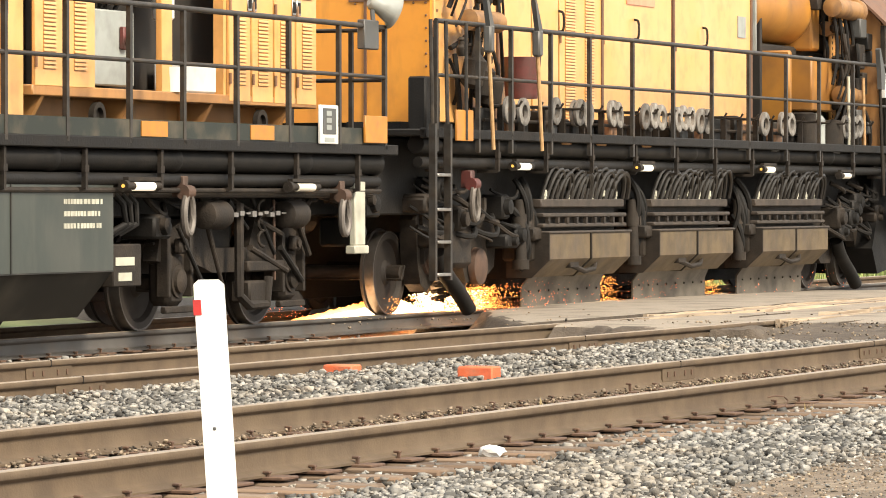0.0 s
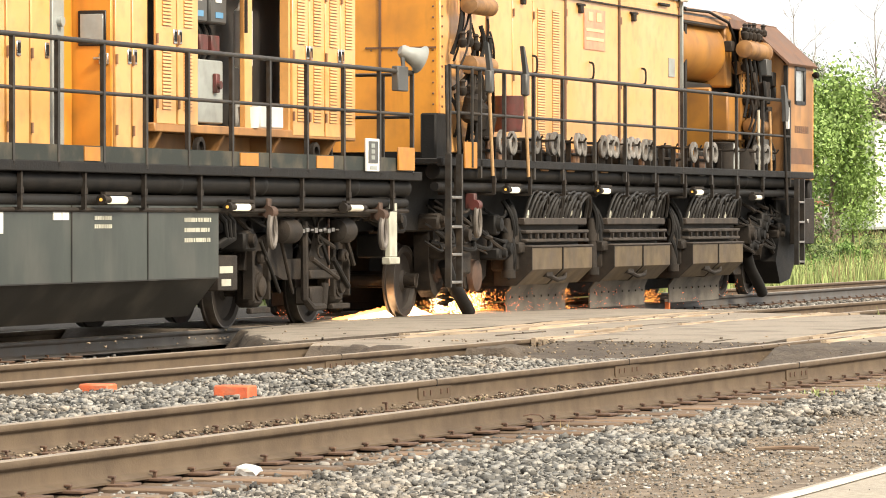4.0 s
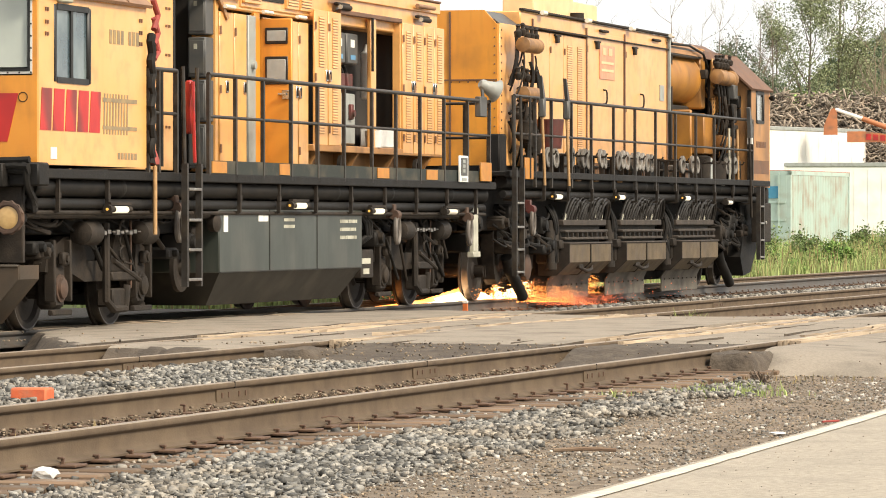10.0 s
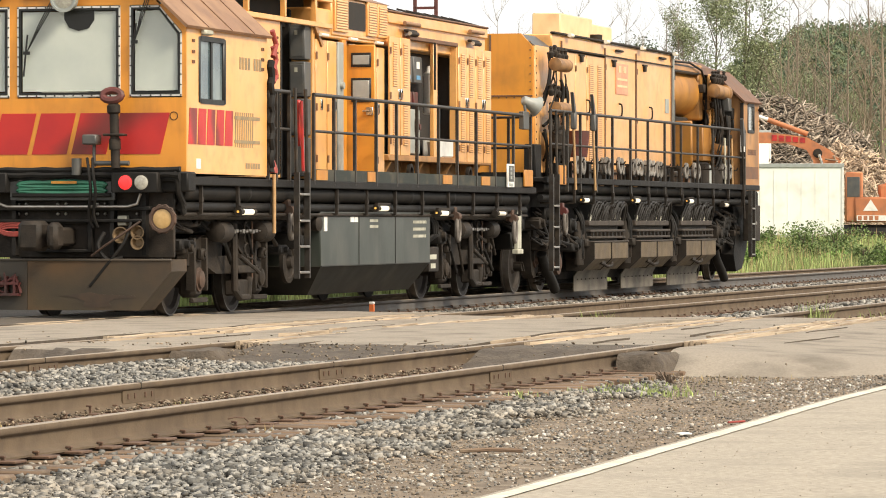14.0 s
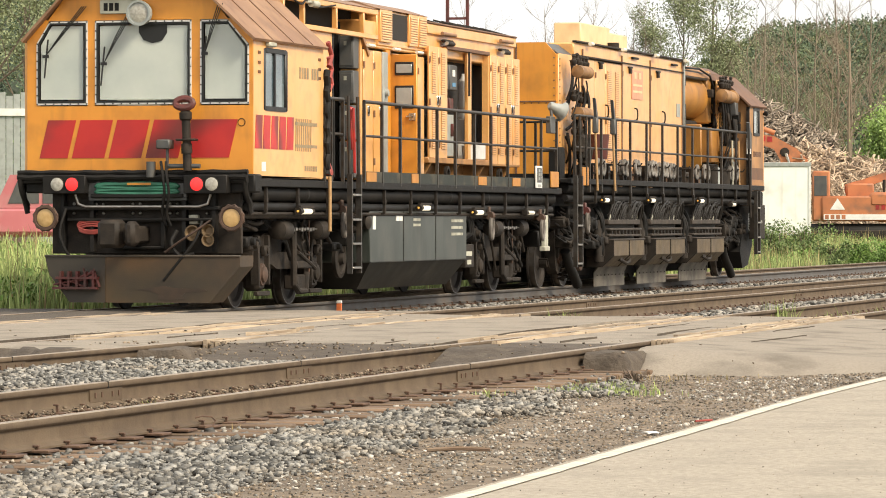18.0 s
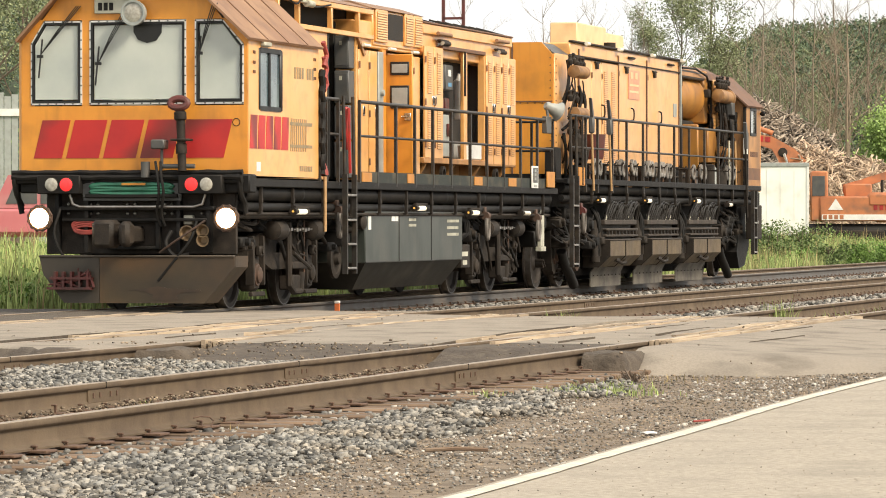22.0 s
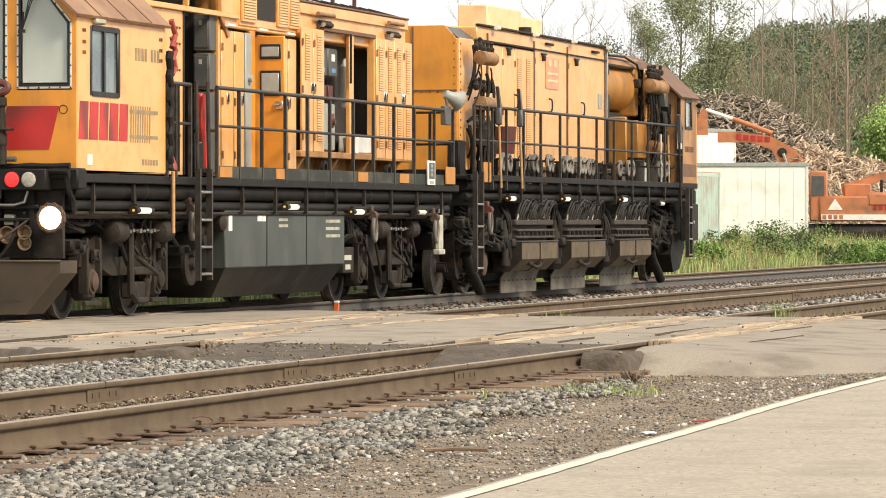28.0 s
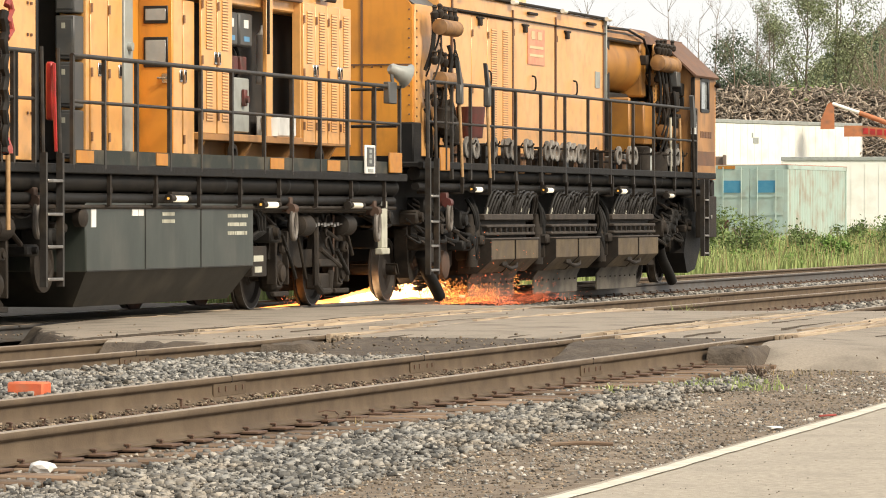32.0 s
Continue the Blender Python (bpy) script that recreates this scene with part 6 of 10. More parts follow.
# roof gear of the cab car
part("roof_vent", MB().box(9.8, 12.5, -0.94, 0.8, 3.7, 4.24, 0.02), YELLOW, cab_car)
part("vent_roof", MB().prism([(-0.98, 4.24), (0.9, 4.24), (0.6, 4.36), (-0.6, 4.36)], 0, 9.7, 12.55), RUSTROOF, cab_car, "worn brown roof sheet")
part("roof_vent_screen", MB().box(10.55, 11.4, -0.955, -0.93, 3.82, 4.2), DARKHOLE, cab_car)
leaf(cab_car, 9.84, 10.5, -0.94, 3.76, 4.24, latch=False, hinge=False, louvre=((0.06, 0.6, 3.8, 4.2),))
leaf(cab_car, 11.45, 11.95, -0.94, 3.76, 4.24, latch=False, hinge=False, louvre=((0.05, 0.45, 3.8, 4.2),))
leaf(cab_car, 11.97, 12.46, -0.94, 3.76, 4.24, latch=False, hinge=False, louvre=((0.05, 0.45, 3.8, 4.2),))
part("front_roof", MB().prism([(-0.98, 4.22), (0.98, 4.22), (0.6, 4.33), (-0.6, 4.33)], 0, 4.95, 9.7), RUSTROOF, cab_car, "worn brown roof sheet")
fr_ = MB().box(5.0, 9.75, -0.97, -0.90, 3.78, 3.85, 0.008).box(5.0, 9.75, -0.97, -0.90, 4.14, 4.22, 0.008)
for u in (5.0, 5.95, 7.55, 8.95):
    fr_.box(u, u + 0.07, -0.97, -0.90, 3.85, 4.14, 0.006)
part("grille_frame", fr_, YELLOW, cab_car, "open yellow steel frame below the roof")
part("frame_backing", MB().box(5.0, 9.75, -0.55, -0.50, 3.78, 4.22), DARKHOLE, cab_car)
part("roof_lamp", MB().rod((6.1, -1.03, 4.13), (6.4, -1.03, 4.13), 0.05, 10).rod((5.9, -1.03, 4.15), (6.1, -1.03, 4.15), 0.02, 8), CREAM, cab_car)
part("lamp_wire", MB().tube(soften([(5.2, -1.0, 4.18), (5.6, -1.04, 4.10), (5.9, -1.03, 4.17), (6.5, -1.02, 4.10), (7.4, -1.0, 4.17)]), 0.014, 6), BLACK, cab_car)
part("angle_brace", MB().prism([(8.95, 3.78), (9.05, 3.78), (9.35, 3.55), (9.28, 3.52)], 1, -0.96, -0.92), DUSTY, cab_car)
part("body_fascia", MB().box(12.55, 18.2, -0.96, -0.91, 4.0, 4.15, 0.008), YELLOW, cab_car)
part("body_roof", MB().prism([(-0.94, 4.15), (0.94, 4.15), (0.5, 4.27), (-0.5, 4.27)], 0, 12.55, 18.2), RUSTROOF, cab_car)
for u in (13.2, 14.6, 15.1, 15.6, 16.1, 16.6, 17.1, 17.6):
    part("roof_batten", MB().prism([(-0.96, 4.155), (-0.5, 4.28), (-0.5, 4.31), (-0.96, 4.185)], 0, u, u + 0.06), GRIME, cab_car)
part("roof_kerb", MB().box(12.5, 18.2, -0.98, -0.90, 4.15, 4.18, 0.01), RUSTDARK, cab_car)
for u in (13.4, 17.0):
    rl = part("roof_light", MB().box(u, u + 0.5, -1.02, -0.95, 3.90, 3.94, 0.01).rod((u + 0.05, -1.03, 3.88), (u + 0.45, -1.03, 3.88), 0.034, 12), GRIME, cab_car, "black tubular roof lamp")
    part("lamp_end", MB().rod((u + 0.03, -1.03, 3.88), (u + 0.05, -1.03, 3.88), 0.031, 12), CLEARLENS, rl)
part("roof_duct", MB().rod((13.2, -1.02, 4.02), (14.0, -1.02, 4.02), 0.03, 12), RUSTROOF, cab_car)
part("roof_duct", MB().rod((16.9, -1.02, 4.06), (17.7, -1.02, 4.06), 0.03, 12), RUSTROOF, cab_car)
mast = MB()
for y in (-0.2, 0.14):
    mast.box(17.9, 17.95, y - 0.025, y + 0.025, 4.25, 4.85)
mast.box(17.9, 17.95, -0.2, 0.14, 4.46, 4.50).box(17.9, 17.95, -0.2, 0.14, 4.81, 4.85)
part("roof_hoop", mast, DARKRED, cab_car, "red steel hoop on the roof")
for u in (9.1, 10.5, 11.8):
    part("strip_lamp", MB().rod((u, -0.99, 3.68), (u + 0.34, -0.99, 3.68), 0.024, 10), LAMPDIM, cab_car)
# red rescue chain, hanger and hose beside the cab gap
rc = MB()
for q in range(3):
    rc.tube([(5.05 + 0.03 * q, -1.58, 3.55 - q * 0.2), (5.15, -1.6, 3.38 - q * 0.2), (5.02, -1.6, 3.22 - q * 0.16)], 0.035, 8)
part("red_sling", rc, REDPIPE, cab_car, "red hoisting sling")
part("black_conduit", MB().tube([(5.0 + 0.03 * math.sin(i * 1.9), -1.58, 1.76 + 0.07 * i) for i in range(21)], 0.05, 8).rod((5.35, -1.56, 1.74), (5.35, -1.56, 2.78), 0.03, 8), HOSE, cab_car)
part("red_extinguisher_rack", MB().box(6.5, 6.6, -1.5, -1.42, 2.12, 2.72, 0.02).tube([(6.5, -1.52, 2.7), (6.45, -1.54, 2.4), (6.5, -1.54, 1.8)], 0.02, 6), RED, cab_car, "red fire extinguisher on its rack")
part("wood_pole", MB().rod((5.0, -1.62, 1.0), (5.0, -1.62, 1.74), 0.024, 10), WOODHANDLE, cab_car, "ochre wooden pole")
part("orange_cone_lamp", MB().lathe((5.05, -1.58, 1.76), (0, 0, 1), ((0, 0.07), (0.05, 0.07), (0.16, 0.03)), 12), REDPIPE, cab_car)

# loudspeaker and its bracket
sp = part("loudspeaker", MB().lathe((18.42, -1.47, 3.05), (0.9, -0.85, -0.5), ((0, 0.05), (0.03, 0.075), (0.1, 0.08), (0.25, 0.13), (0.28, 0.17), (0.28, 0.155), (0.2, 0.06), (0.12, 0.03)), 20), GREYBOX, cab_car, "grey horn loudspeaker on the handrail")
part("speaker_bracket", MB().box(18.05, 18.4, -1.58, -1.5, 2.58, 2.86, 0.01).rod((18.38, -1.53, 2.8), (18.45, -1.48, 3.05), 0.025, 8), DARKGREY, cab_car)

# ---- module car body
YB = -0.90
bh = part("front_bulkhead", MB().prism([(-0.90, 1.95), (0.90, 1.95), (0.90, 4.0), (0.70, 4.22), (-0.70, 4.22), (-0.90, 4.0)], 0, 21.5, 21.56), ORANGE, mod_car, "orange riveted bulkhead facing the cab car")
rv = MB()
for z in np.arange(2.0, 4.2, 0.13):
    for y in (-0.18, -0.86):
        rv.lathe((21.5, y, z), (-1, 0, 0), ((0, 0.014), (0.012, 0.008)), 6)
for y in np.arange(-0.85, 0.0, 0.13):
    rv.lathe((21.5, y, 3.17), (-1, 0, 0), ((0, 0.014), (0.012, 0.008)), 6)
part("rivets", rv, RUSTDARK, bh)
part("plate_lap", MB().box(21.485, 21.502, -0.2, -0.17, 1.95, 4.2).box(21.485, 21.502, -0.9, 0.0, 3.19, 3.21), RUSTDARK, bh)
part("body_core", MB().box(21.56, 32.1, YB + 0.02, -YB - 0.02, 1.74, 4.05), DARKHOLE, mod_car)
part("body_roof", MB().prism([(-0.93, 4.02), (0.93, 4.02), (0.65, 4.22), (-0.65, 4.22)], 0, 21.56, 22.7), DARKGREY, mod_car)
part("body_roof", MB().box(22.7, 32.2, -0.93, 0.93, 4.04, 4.26, 0.02), YELLOW, mod_car)
part("roof_edge", MB().box(22.7, 32.2, -0.98, -0.90, 4.262, 4.30, 0.01).box(22.7, 32.2, -0.97, -0.935, 4.03, 4.05), GRIME, mod_car)
part("side_panel", MB().box(21.56, 23.3, YB - 0.03, YB + 0.02, 1.95, 4.03, 0.01), YELLOW, mod_car)
rv = MB()
for z in np.arange(2.0, 4.0, 0.12):
    rv.box(21.6, 21.63, YB - 0.042, YB - 0.028, z, z + 0.025)
part("rivets", rv, RUSTDARK, mod_car)
leaf(mod_car, 23.4, 24.35, YB, 1.86, 4.0, latch=False)
leaf(mod_car, 24.37, 25.2, YB, 1.86, 4.0, latch=False, lx=0.1)
leaf(mod_car, 25.22, 26.6, YB, 1.86, 4.0, latch=False, louvre=((0.18, 0.50, 1.95, 3.85), (0.82, 1.12, 1.95, 3.85)))
leaf(mod_car, 26.62, 29.05, YB, 1.80, 4.12, latch=False, lx=0.1)
leaf(mod_car, 29.15, 32.1, YB, 1.80, 4.12, latch=False)
for u in (23.35, 26.6, 29.1, 32.1):
    part("cover_strip", MB().box(u - 0.03, u + 0.03, YB - 0.05, YB - 0.01, 1.78, 4.17), RUSTDARK, mod_car)
part("body_sill", MB().box(21.56, 32.15, YB - 0.04, YB + 0.1, 1.73, 1.83), BROWNPIPE, mod_car)
ROOFCREAM = material("yellowed_cream_paint", (0.72, 0.55, 0.32), 0.5, alt=(0.64, 0.46, 0.25), scale=2, dirt=(0.4, 0.27, 0.15), dirt_scale=3, bump=0.04)
sg = part("red_notice", MB().box(27.43, 28.4, YB - 0.05, YB - 0.034, 3.40, 3.94), PINKRED, mod_car, "bleached red notice with pale bars")
sb = MB().box(27.5, 28.3, YB - 0.056, YB - 0.049, 3.64, 3.68).box(27.5, 28.3, YB - 0.056, YB - 0.049, 3.52, 3.56)
sb.box(27.6, 27.82, YB - 0.056, YB - 0.049, 3.78, 3.9).box(27.98, 28.2, YB - 0.056, YB - 0.049, 3.78, 3.9)
part("faded_marking", sb, ROOFCREAM, sg)
part("small_notice", MB().box(31.55, 31.85, YB - 0.05, YB - 0.034, 3.16, 3.42), GREYBOX, mod_car)
part("door_track", MB().box(23.4, 26.55, YB - 0.08, YB - 0.03, 4.02, 4.05, 0.006), GRIME, mod_car)
for u in (24.6, 27.1, 29.6):
    part("door_hasp", MB().box(u, u + 0.34, YB - 0.07, YB - 0.03, 3.96, 3.99, 0.006).box(u + 0.08, u + 0.2, YB - 0.085, YB - 0.03, 3.86, 3.96, 0.01), GRIME, mod_car)
    part("door_grip", MB().tube(soften([(u + 0.6, YB - 0.03, 3.0), (u + 0.6, YB - 0.09, 3.03), (u + 0.6, YB - 0.09, 3.2), (u + 0.6, YB - 0.03, 3.23)]), 0.014, 6), GRIME, mod_car)
for u in (27.4, 31.0):
    part("roof_lamp", MB().box(u, u + 0.5, -0.985, -0.935, 4.14, 4.18, 0.01), GRIME, mod_car)
for u in (23.6, 26.3, 29.2, 32.0):
    part("strip_lamp", MB().rod((u, -1.02, 4.27), (u + 0.22, -1.02, 4.27), 0.036, 10), LAMPDIM, mod_car)
part("roof_box", MB().box(24.6, 27.0, -0.62, -0.12, 4.24, 4.70, 0.02).box(26.9, 28.7, -0.58, -0.14, 4.24, 4.62, 0.02), ROOFCREAM, mod_car)
part("exhaust", MB().rod((26.9, -0.7, 4.2), (26.9, -0.7, 4.42), 0.12, 16), GRIME, mod_car)

# valve stack and ducts on the front corner
for z in (3.72, 3.0):
    part("air_reservoir", MB().lathe((21.9, -1.2, z), (1, 0, 0), ((-0.1, 0.03), (-0.08, 0.11), (0.75, 0.11), (0.78, 0.03)), 14), BROWNPIPE, mod_car, "dusty ochre air reservoir")
rg = random.Random(5)
for q in range(24):
    x, z = 21.75 + rg.uniform(0, 1.1), rg.uniform(2.3, 3.95)
    y = -1.1 + rg.uniform(-0.12, 0.12)
    dz = rg.uniform(0.35, 0.9)
    part("valve_hose", MB().tube(bend((x, y, z), (x + rg.uniform(-0.25, 0.25), y - 0.1, z - dz * 0.5), (x + rg.uniform(-0.3, 0.3), y + 0.05, z - dz), 8), rg.choice((0.014, 0.02, 0.028)), 7), HOSE if q % 3 else GRIME, mod_car)
for q in range(14):
    x, z = 21.75 + 0.25 * (q % 5), 3.82 - 0.62 * (q // 5) + rg.uniform(-0.05, 0.05)
    part("valve", MB().lathe((x, -1.15, z), (0, 0, 1), ((0, 0.03), (0.03, 0.05), (0.09, 0.055), (0.12, 0.03), (0.16, 0.03), (0.17, 0.045), (0.2, 0.02)), 10), GRIME, mod_car)
for q in range(3):
    part("filter_bowl", MB().lathe((22.0 + q * 0.25, -1.15, 2.3 - q * 0.1), (0, -0.2, 1), ((0, 0.06), (0.05, 0.12), (0.3, 0.12), (0.36, 0.05)), 12), GRIME, mod_car)
gs = MB().box(20.9, 21.3, -1.1, -0.9, 1.74, 2.4, 0.02).box(21.2, 21.5, -0.7, -0.1, 1.74, 1.95)
part("gang_box", gs, BLACK, mod_car)
part("red_fire_pail", MB().lathe((23.3, -1.22, 2.22), (0, 0, 1), ((0, 0.17), (0.42, 0.21), (0.44, 0.21), (0.44, 0.18)), 18), DARKRED, mod_car, "red metal pail")
# picks with wooden handles stood against the rail
for u in (21.35, 22.75):
    pk = part("pick", MB().rod((u, -1.66, 1.66), (u - 0.1, -1.64, 2.85), 0.022, 8), WOODHANDLE, mod_car, "pick with worn wooden handle")
    part("pick_head", MB().box(u - 0.15, u - 0.03, -1.69, -1.60, 2.64, 2.92, 0.02).prism([(-0.14 + u, 2.9), (-0.02 + u, 2.9), (-0.2 + u, 3.22), (-0.26 + u, 3.24)], 1, -1.68, -1.63), DARKGREY, pk)
# grinding stones hung on pegs
stone_me = MB().lathe((0, 0, 0), (0, -1, 0), ((-0.02, 0.075), (-0.022, 0.085), (-0.022, 0.140), (-0.016, 0.148), (0.016, 0.148), (0.022, 0.140), (0.022, 0.085), (0.02, 0.075), (-0.02, 0.075)), 28).mesh("grinding_stone")
GRITSTONE = material("grey_abrasive_stone", (0.27, 0.255, 0.235), 0.9, alt=(0.13, 0.12, 0.105), scale=12, dirt=(0.10, 0.08, 0.06), dirt_scale=9, dirt_amount=0.6, bump=0.4, bump_scale=80, random_tone=0.45)
stone_me.materials.append(GRITSTONE)
rg = random.Random(12)
for u in (22.36, 22.78, 23.75, 24.5, 24.75, 25.53, 25.75, 26.64, 26.95, 27.2, 27.79, 28.0, 28.26, 28.6, 28.85, 31.08, 31.79, 32.16, 34.54, 34.72, 34.92, 35.14):
    for k in range(rg.choice((1, 1, 2))):
        o = new("grinding_stone", stone_me)
        o.parent = mod_car
        o.location = (u + 0.02 * k, -1.44 + 0.06 * k, 2.09 + rg.uniform(-0.02, 0.02))
        o.rotation_euler = (rg.uniform(-0.08, 0.08), 0, rg.uniform(-0.07, 0.07))
for u in np.arange(22.5, 36.3, 0.62):
    part("stone_peg", MB().tube([(u, -1.25, 2.13), (u, -1.5, 2.13), (u, -1.53, 2.18)], 0.014, 6).box(u - 0.02, u + 0.02, -1.32, -1.26, 1.74, 2.13), GRIME, mod_car)
for u in (23.8, 24.9, 26.4, 29.9, 31.2, 33.8, 34.6):
    part("tool_tray", MB().box(u, u + 0.3, -1.5, -1.3, 1.74, 1.86, 0.01), BROWNPIPE if u < 27 else DARKGREY, mod_car)

DRUMPAINT = material("dusty_ochre_drum_paint", (0.42, 0.19, 0.03), 0.5, alt=(0.31, 0.135, 0.028), scale=1.5, dirt=(0.16, 0.085, 0.035), dirt_scale=2, dirt_amount=0.7, bump=0.04)
# blower drum and the machinery behind the body
dm = part("blower_drum", MB().lathe((32.2, -0.50, 3.62), (1, 0, 0), ((0, 0.05), (0, 0.44), (2.3, 0.44), (2.34, 0.46), (2.42, 0.46), (2.5, 0.41), (2.53, 0.05)), 44), DRUMPAINT, mod_car, "large dusty orange blower drum")
part("drum_top", MB().box(32.3, 34.7, -0.93, -0.2, 3.96, 4.12, 0.02), DARKGREY, mod_car, "dark grey duct over the drum")
part("drum_cowl", MB().box(34.74, 35.1, -0.92, -0.2, 3.1, 4.16, 0.03), DRUMPAINT, mod_car)
part("drum_clamp", MB().box(34.56, 34.74, -1.06, -0.94, 3.62, 3.78, 0.015), GRIME, mod_car)
part("end_door", MB().box(32.15, 32.19, -0.985, -0.88, 3.0, 4.26, 0.01), GREYBOX, mod_car, "grey steel leaf standing out at the body end")
part("drum_hood", MB().prism([(-0.95, 4.0), (0.95, 4.0), (0.92, 4.12), (0.75, 4.22), (-0.75, 4.22), (-0.92, 4.12)], 0, 32.25, 34.9), DUSTY, mod_car)
part("hood_roof", MB().prism([(-0.97, 3.98), (0.97, 3.98), (0.92, 4.12), (0.7, 4.24), (-0.7, 4.24), (-0.92, 4.12)], 0, 34.92, 35.98), RUSTDARK, mod_car)
part("hood_conduit", MB().tube([(32.3, -0.97, 4.14), (33.6, -0.98, 4.16), (34.6, -1.0, 4.05), (34.9, -1.02, 3.8), (34.95, -1.02, 3.3)], 0.022, 7), HOSE, mod_car)
# filler masses behind the drum, with the shade put into their colour
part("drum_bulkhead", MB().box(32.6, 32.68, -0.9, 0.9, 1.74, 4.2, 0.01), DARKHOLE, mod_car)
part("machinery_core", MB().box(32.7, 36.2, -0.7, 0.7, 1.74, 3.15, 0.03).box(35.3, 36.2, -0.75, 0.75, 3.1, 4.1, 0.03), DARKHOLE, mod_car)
for x0, x1, y0, y1, z0, z1 in ((33.2, 33.3, -1.1, -0.5, 2.05, 3.05), (34.0, 34.1, -1.15, -0.35, 2.3, 3.0), (34.11, 35.2, -1.1, -0.6, 2.3, 2.98)):
    part("orange_housing", MB().box(x0, x1, y0, y1, z0, z1, 0.02), DRUMPAINT, mod_car, "dusty orange machinery housing")
part("round_cap", MB().lathe((33.98, -0.75, 2.8), (-1, 0, 0), ((0, 0.09), (0.03, 0.09), (0.03, 0.05), (0, 0.05), (0, 0.09)), 16), GRIME, mod_car)
for u, r, h in ((33.3, 0.17, 0.5), (34.4, 0.2, 0.42)):
    part("grey_drum", MB().lathe((u, -1.25, 1.74), (0, 0, 1), ((0, r), (h, r), (h + 0.02, r * 0.7)), 18), GRIME, mod_car)
rg = random.Random(9)
for q in range(12):
    x, z = 35.1 + rg.uniform(0, 1.1), rg.uniform(2.3, 4.0)
    y = -1.0 + rg.uniform(-0.15, 0.15)
    dz = rg.uniform(0.35, 0.9)
    part("valve_hose", MB().tube(bend((x, y, z), (x + rg.uniform(-0.25, 0.25), y - 0.1, z - dz * 0.5), (x + rg.uniform(-0.3, 0.3), y + 0.05, z - dz), 8), rg.choice((0.016, 0.024, 0.034)), 7), HOSE if q % 3 else GRIME, mod_car)
for q in range(16):
    x, z = 35.1 + 0.27 * (q % 5), 3.85 - 0.5 * (q // 5) + rg.uniform(-0.05, 0.05)
    part("valve", MB().lathe((x, -1.12, z), (0, 0, 1), ((0, 0.03), (0.03, 0.06), (0.09, 0.065), (0.12, 0.03), (0.16, 0.03), (0.17, 0.045), (0.2, 0.02)), 10), GRIME, mod_car)
for z, y in ((3.76, -1.1), (2.55, -1.15), (3.4, -0.95)):
    part("air_reservoir", MB().lathe((35.3, y, z), (1, 0.1, 0), ((-0.1, 0.03), (-0.08, 0.1), (0.8, 0.1), (0.83, 0.03)), 14), BROWNPIPE, mod_car, "dusty ochre air reservoir")
# rear cab, smaller twin of the front one
part("rear_cab_side", holed(36.16, 37.68, -1.52, 1.74, 3.50, 36.57, 37.18, 2.92, 3.42), DUSTY, mod_car, "dusty brown-yellow rear cab side")
part("rear_cab_side", MB().box(36.16, 37.68, 1.46, 1.52, 1.74, 3.5), YELLOW, mod_car)
part("rear_cab_front", MB().prism([(-1.46, 1.74), (1.46, 1.74), (1.46, 3.5), (0.9, 4.06), (-0.9, 4.06), (-1.46, 3.5)], 0, 36.12, 36.18), DUSTY, mod_car)
part("rear_cab_end", MB().prism([(-1.52, 1.74), (1.52, 1.74), (1.52, 3.5), (0.9, 4.06), (-0.9, 4.06), (-1.52, 3.5)], 0, 37.68, 37.73), ORANGE, mod_car)
sw = part("side_window", MB().box(36.53, 36.60, -1.535, -1.45, 2.88, 3.46, 0.015).box(37.15, 37.22, -1.535, -1.45, 2.88, 3.46, 0.015).box(36.60, 37.15, -1.535, -1.45, 2.88, 2.94).box(36.60, 37.15, -1.535, -1.45, 3.40, 3.46), SEAL, mod_car)
# opaque grey pane, its sky reflection put into the colour
part("pane", MB().box(36.60, 37.15, -1.50, -1.49, 2.94, 3.40), material("rear_glass", (0.30, 0.32, 0.31), 0.08, bump=0, coat=0.8), sw)
for s in (-1, 1):
    part("roof_slope", MB().prism([(s * 1.56, 3.46), (s * 0.9, 4.08), (s * 0.9, 4.12), (s * 1.58, 3.49)], 0, 35.98, 37.78), RUSTDARK, mod_car, "rust-brown sloping roof panel")
part("cab_roof", MB().box(35.98, 37.78, -0.92, 0.92, 4.07, 4.12), RUSTDARK, mod_car)
bars = MB()
for i in range(7):
    bars.box(36.55 + i * 0.125, 36.64 + i * 0.125, -1.526, -1.519, 2.45, 2.56)
part("faded_marking", bars, RUSTDARK, mod_car)
part("light_label", MB().box(35.92, 35.99, -1.58, -1.5, 2.5, 2.82), WHITEPAINT, mod_car)

part("rear_band", MB().box(36.2, 37.64, -1.5245, -1.5185, 1.98, 2.22), RUSTDARK, mod_car, "faded rust-red band")
part("marker_lamp", MB().lathe((37.66, -1.56, 3.36), (0, -1, 0), ((-0.04, 0.02), (0, 0.05), (0.05, 0.05), (0.07, 0.02)), 12), BLACK, mod_car)
part("door_edge_bar", MB().box(36.09, 36.15, -1.52, -1.46, 1.74, 3.46), GRIME, mod_car)
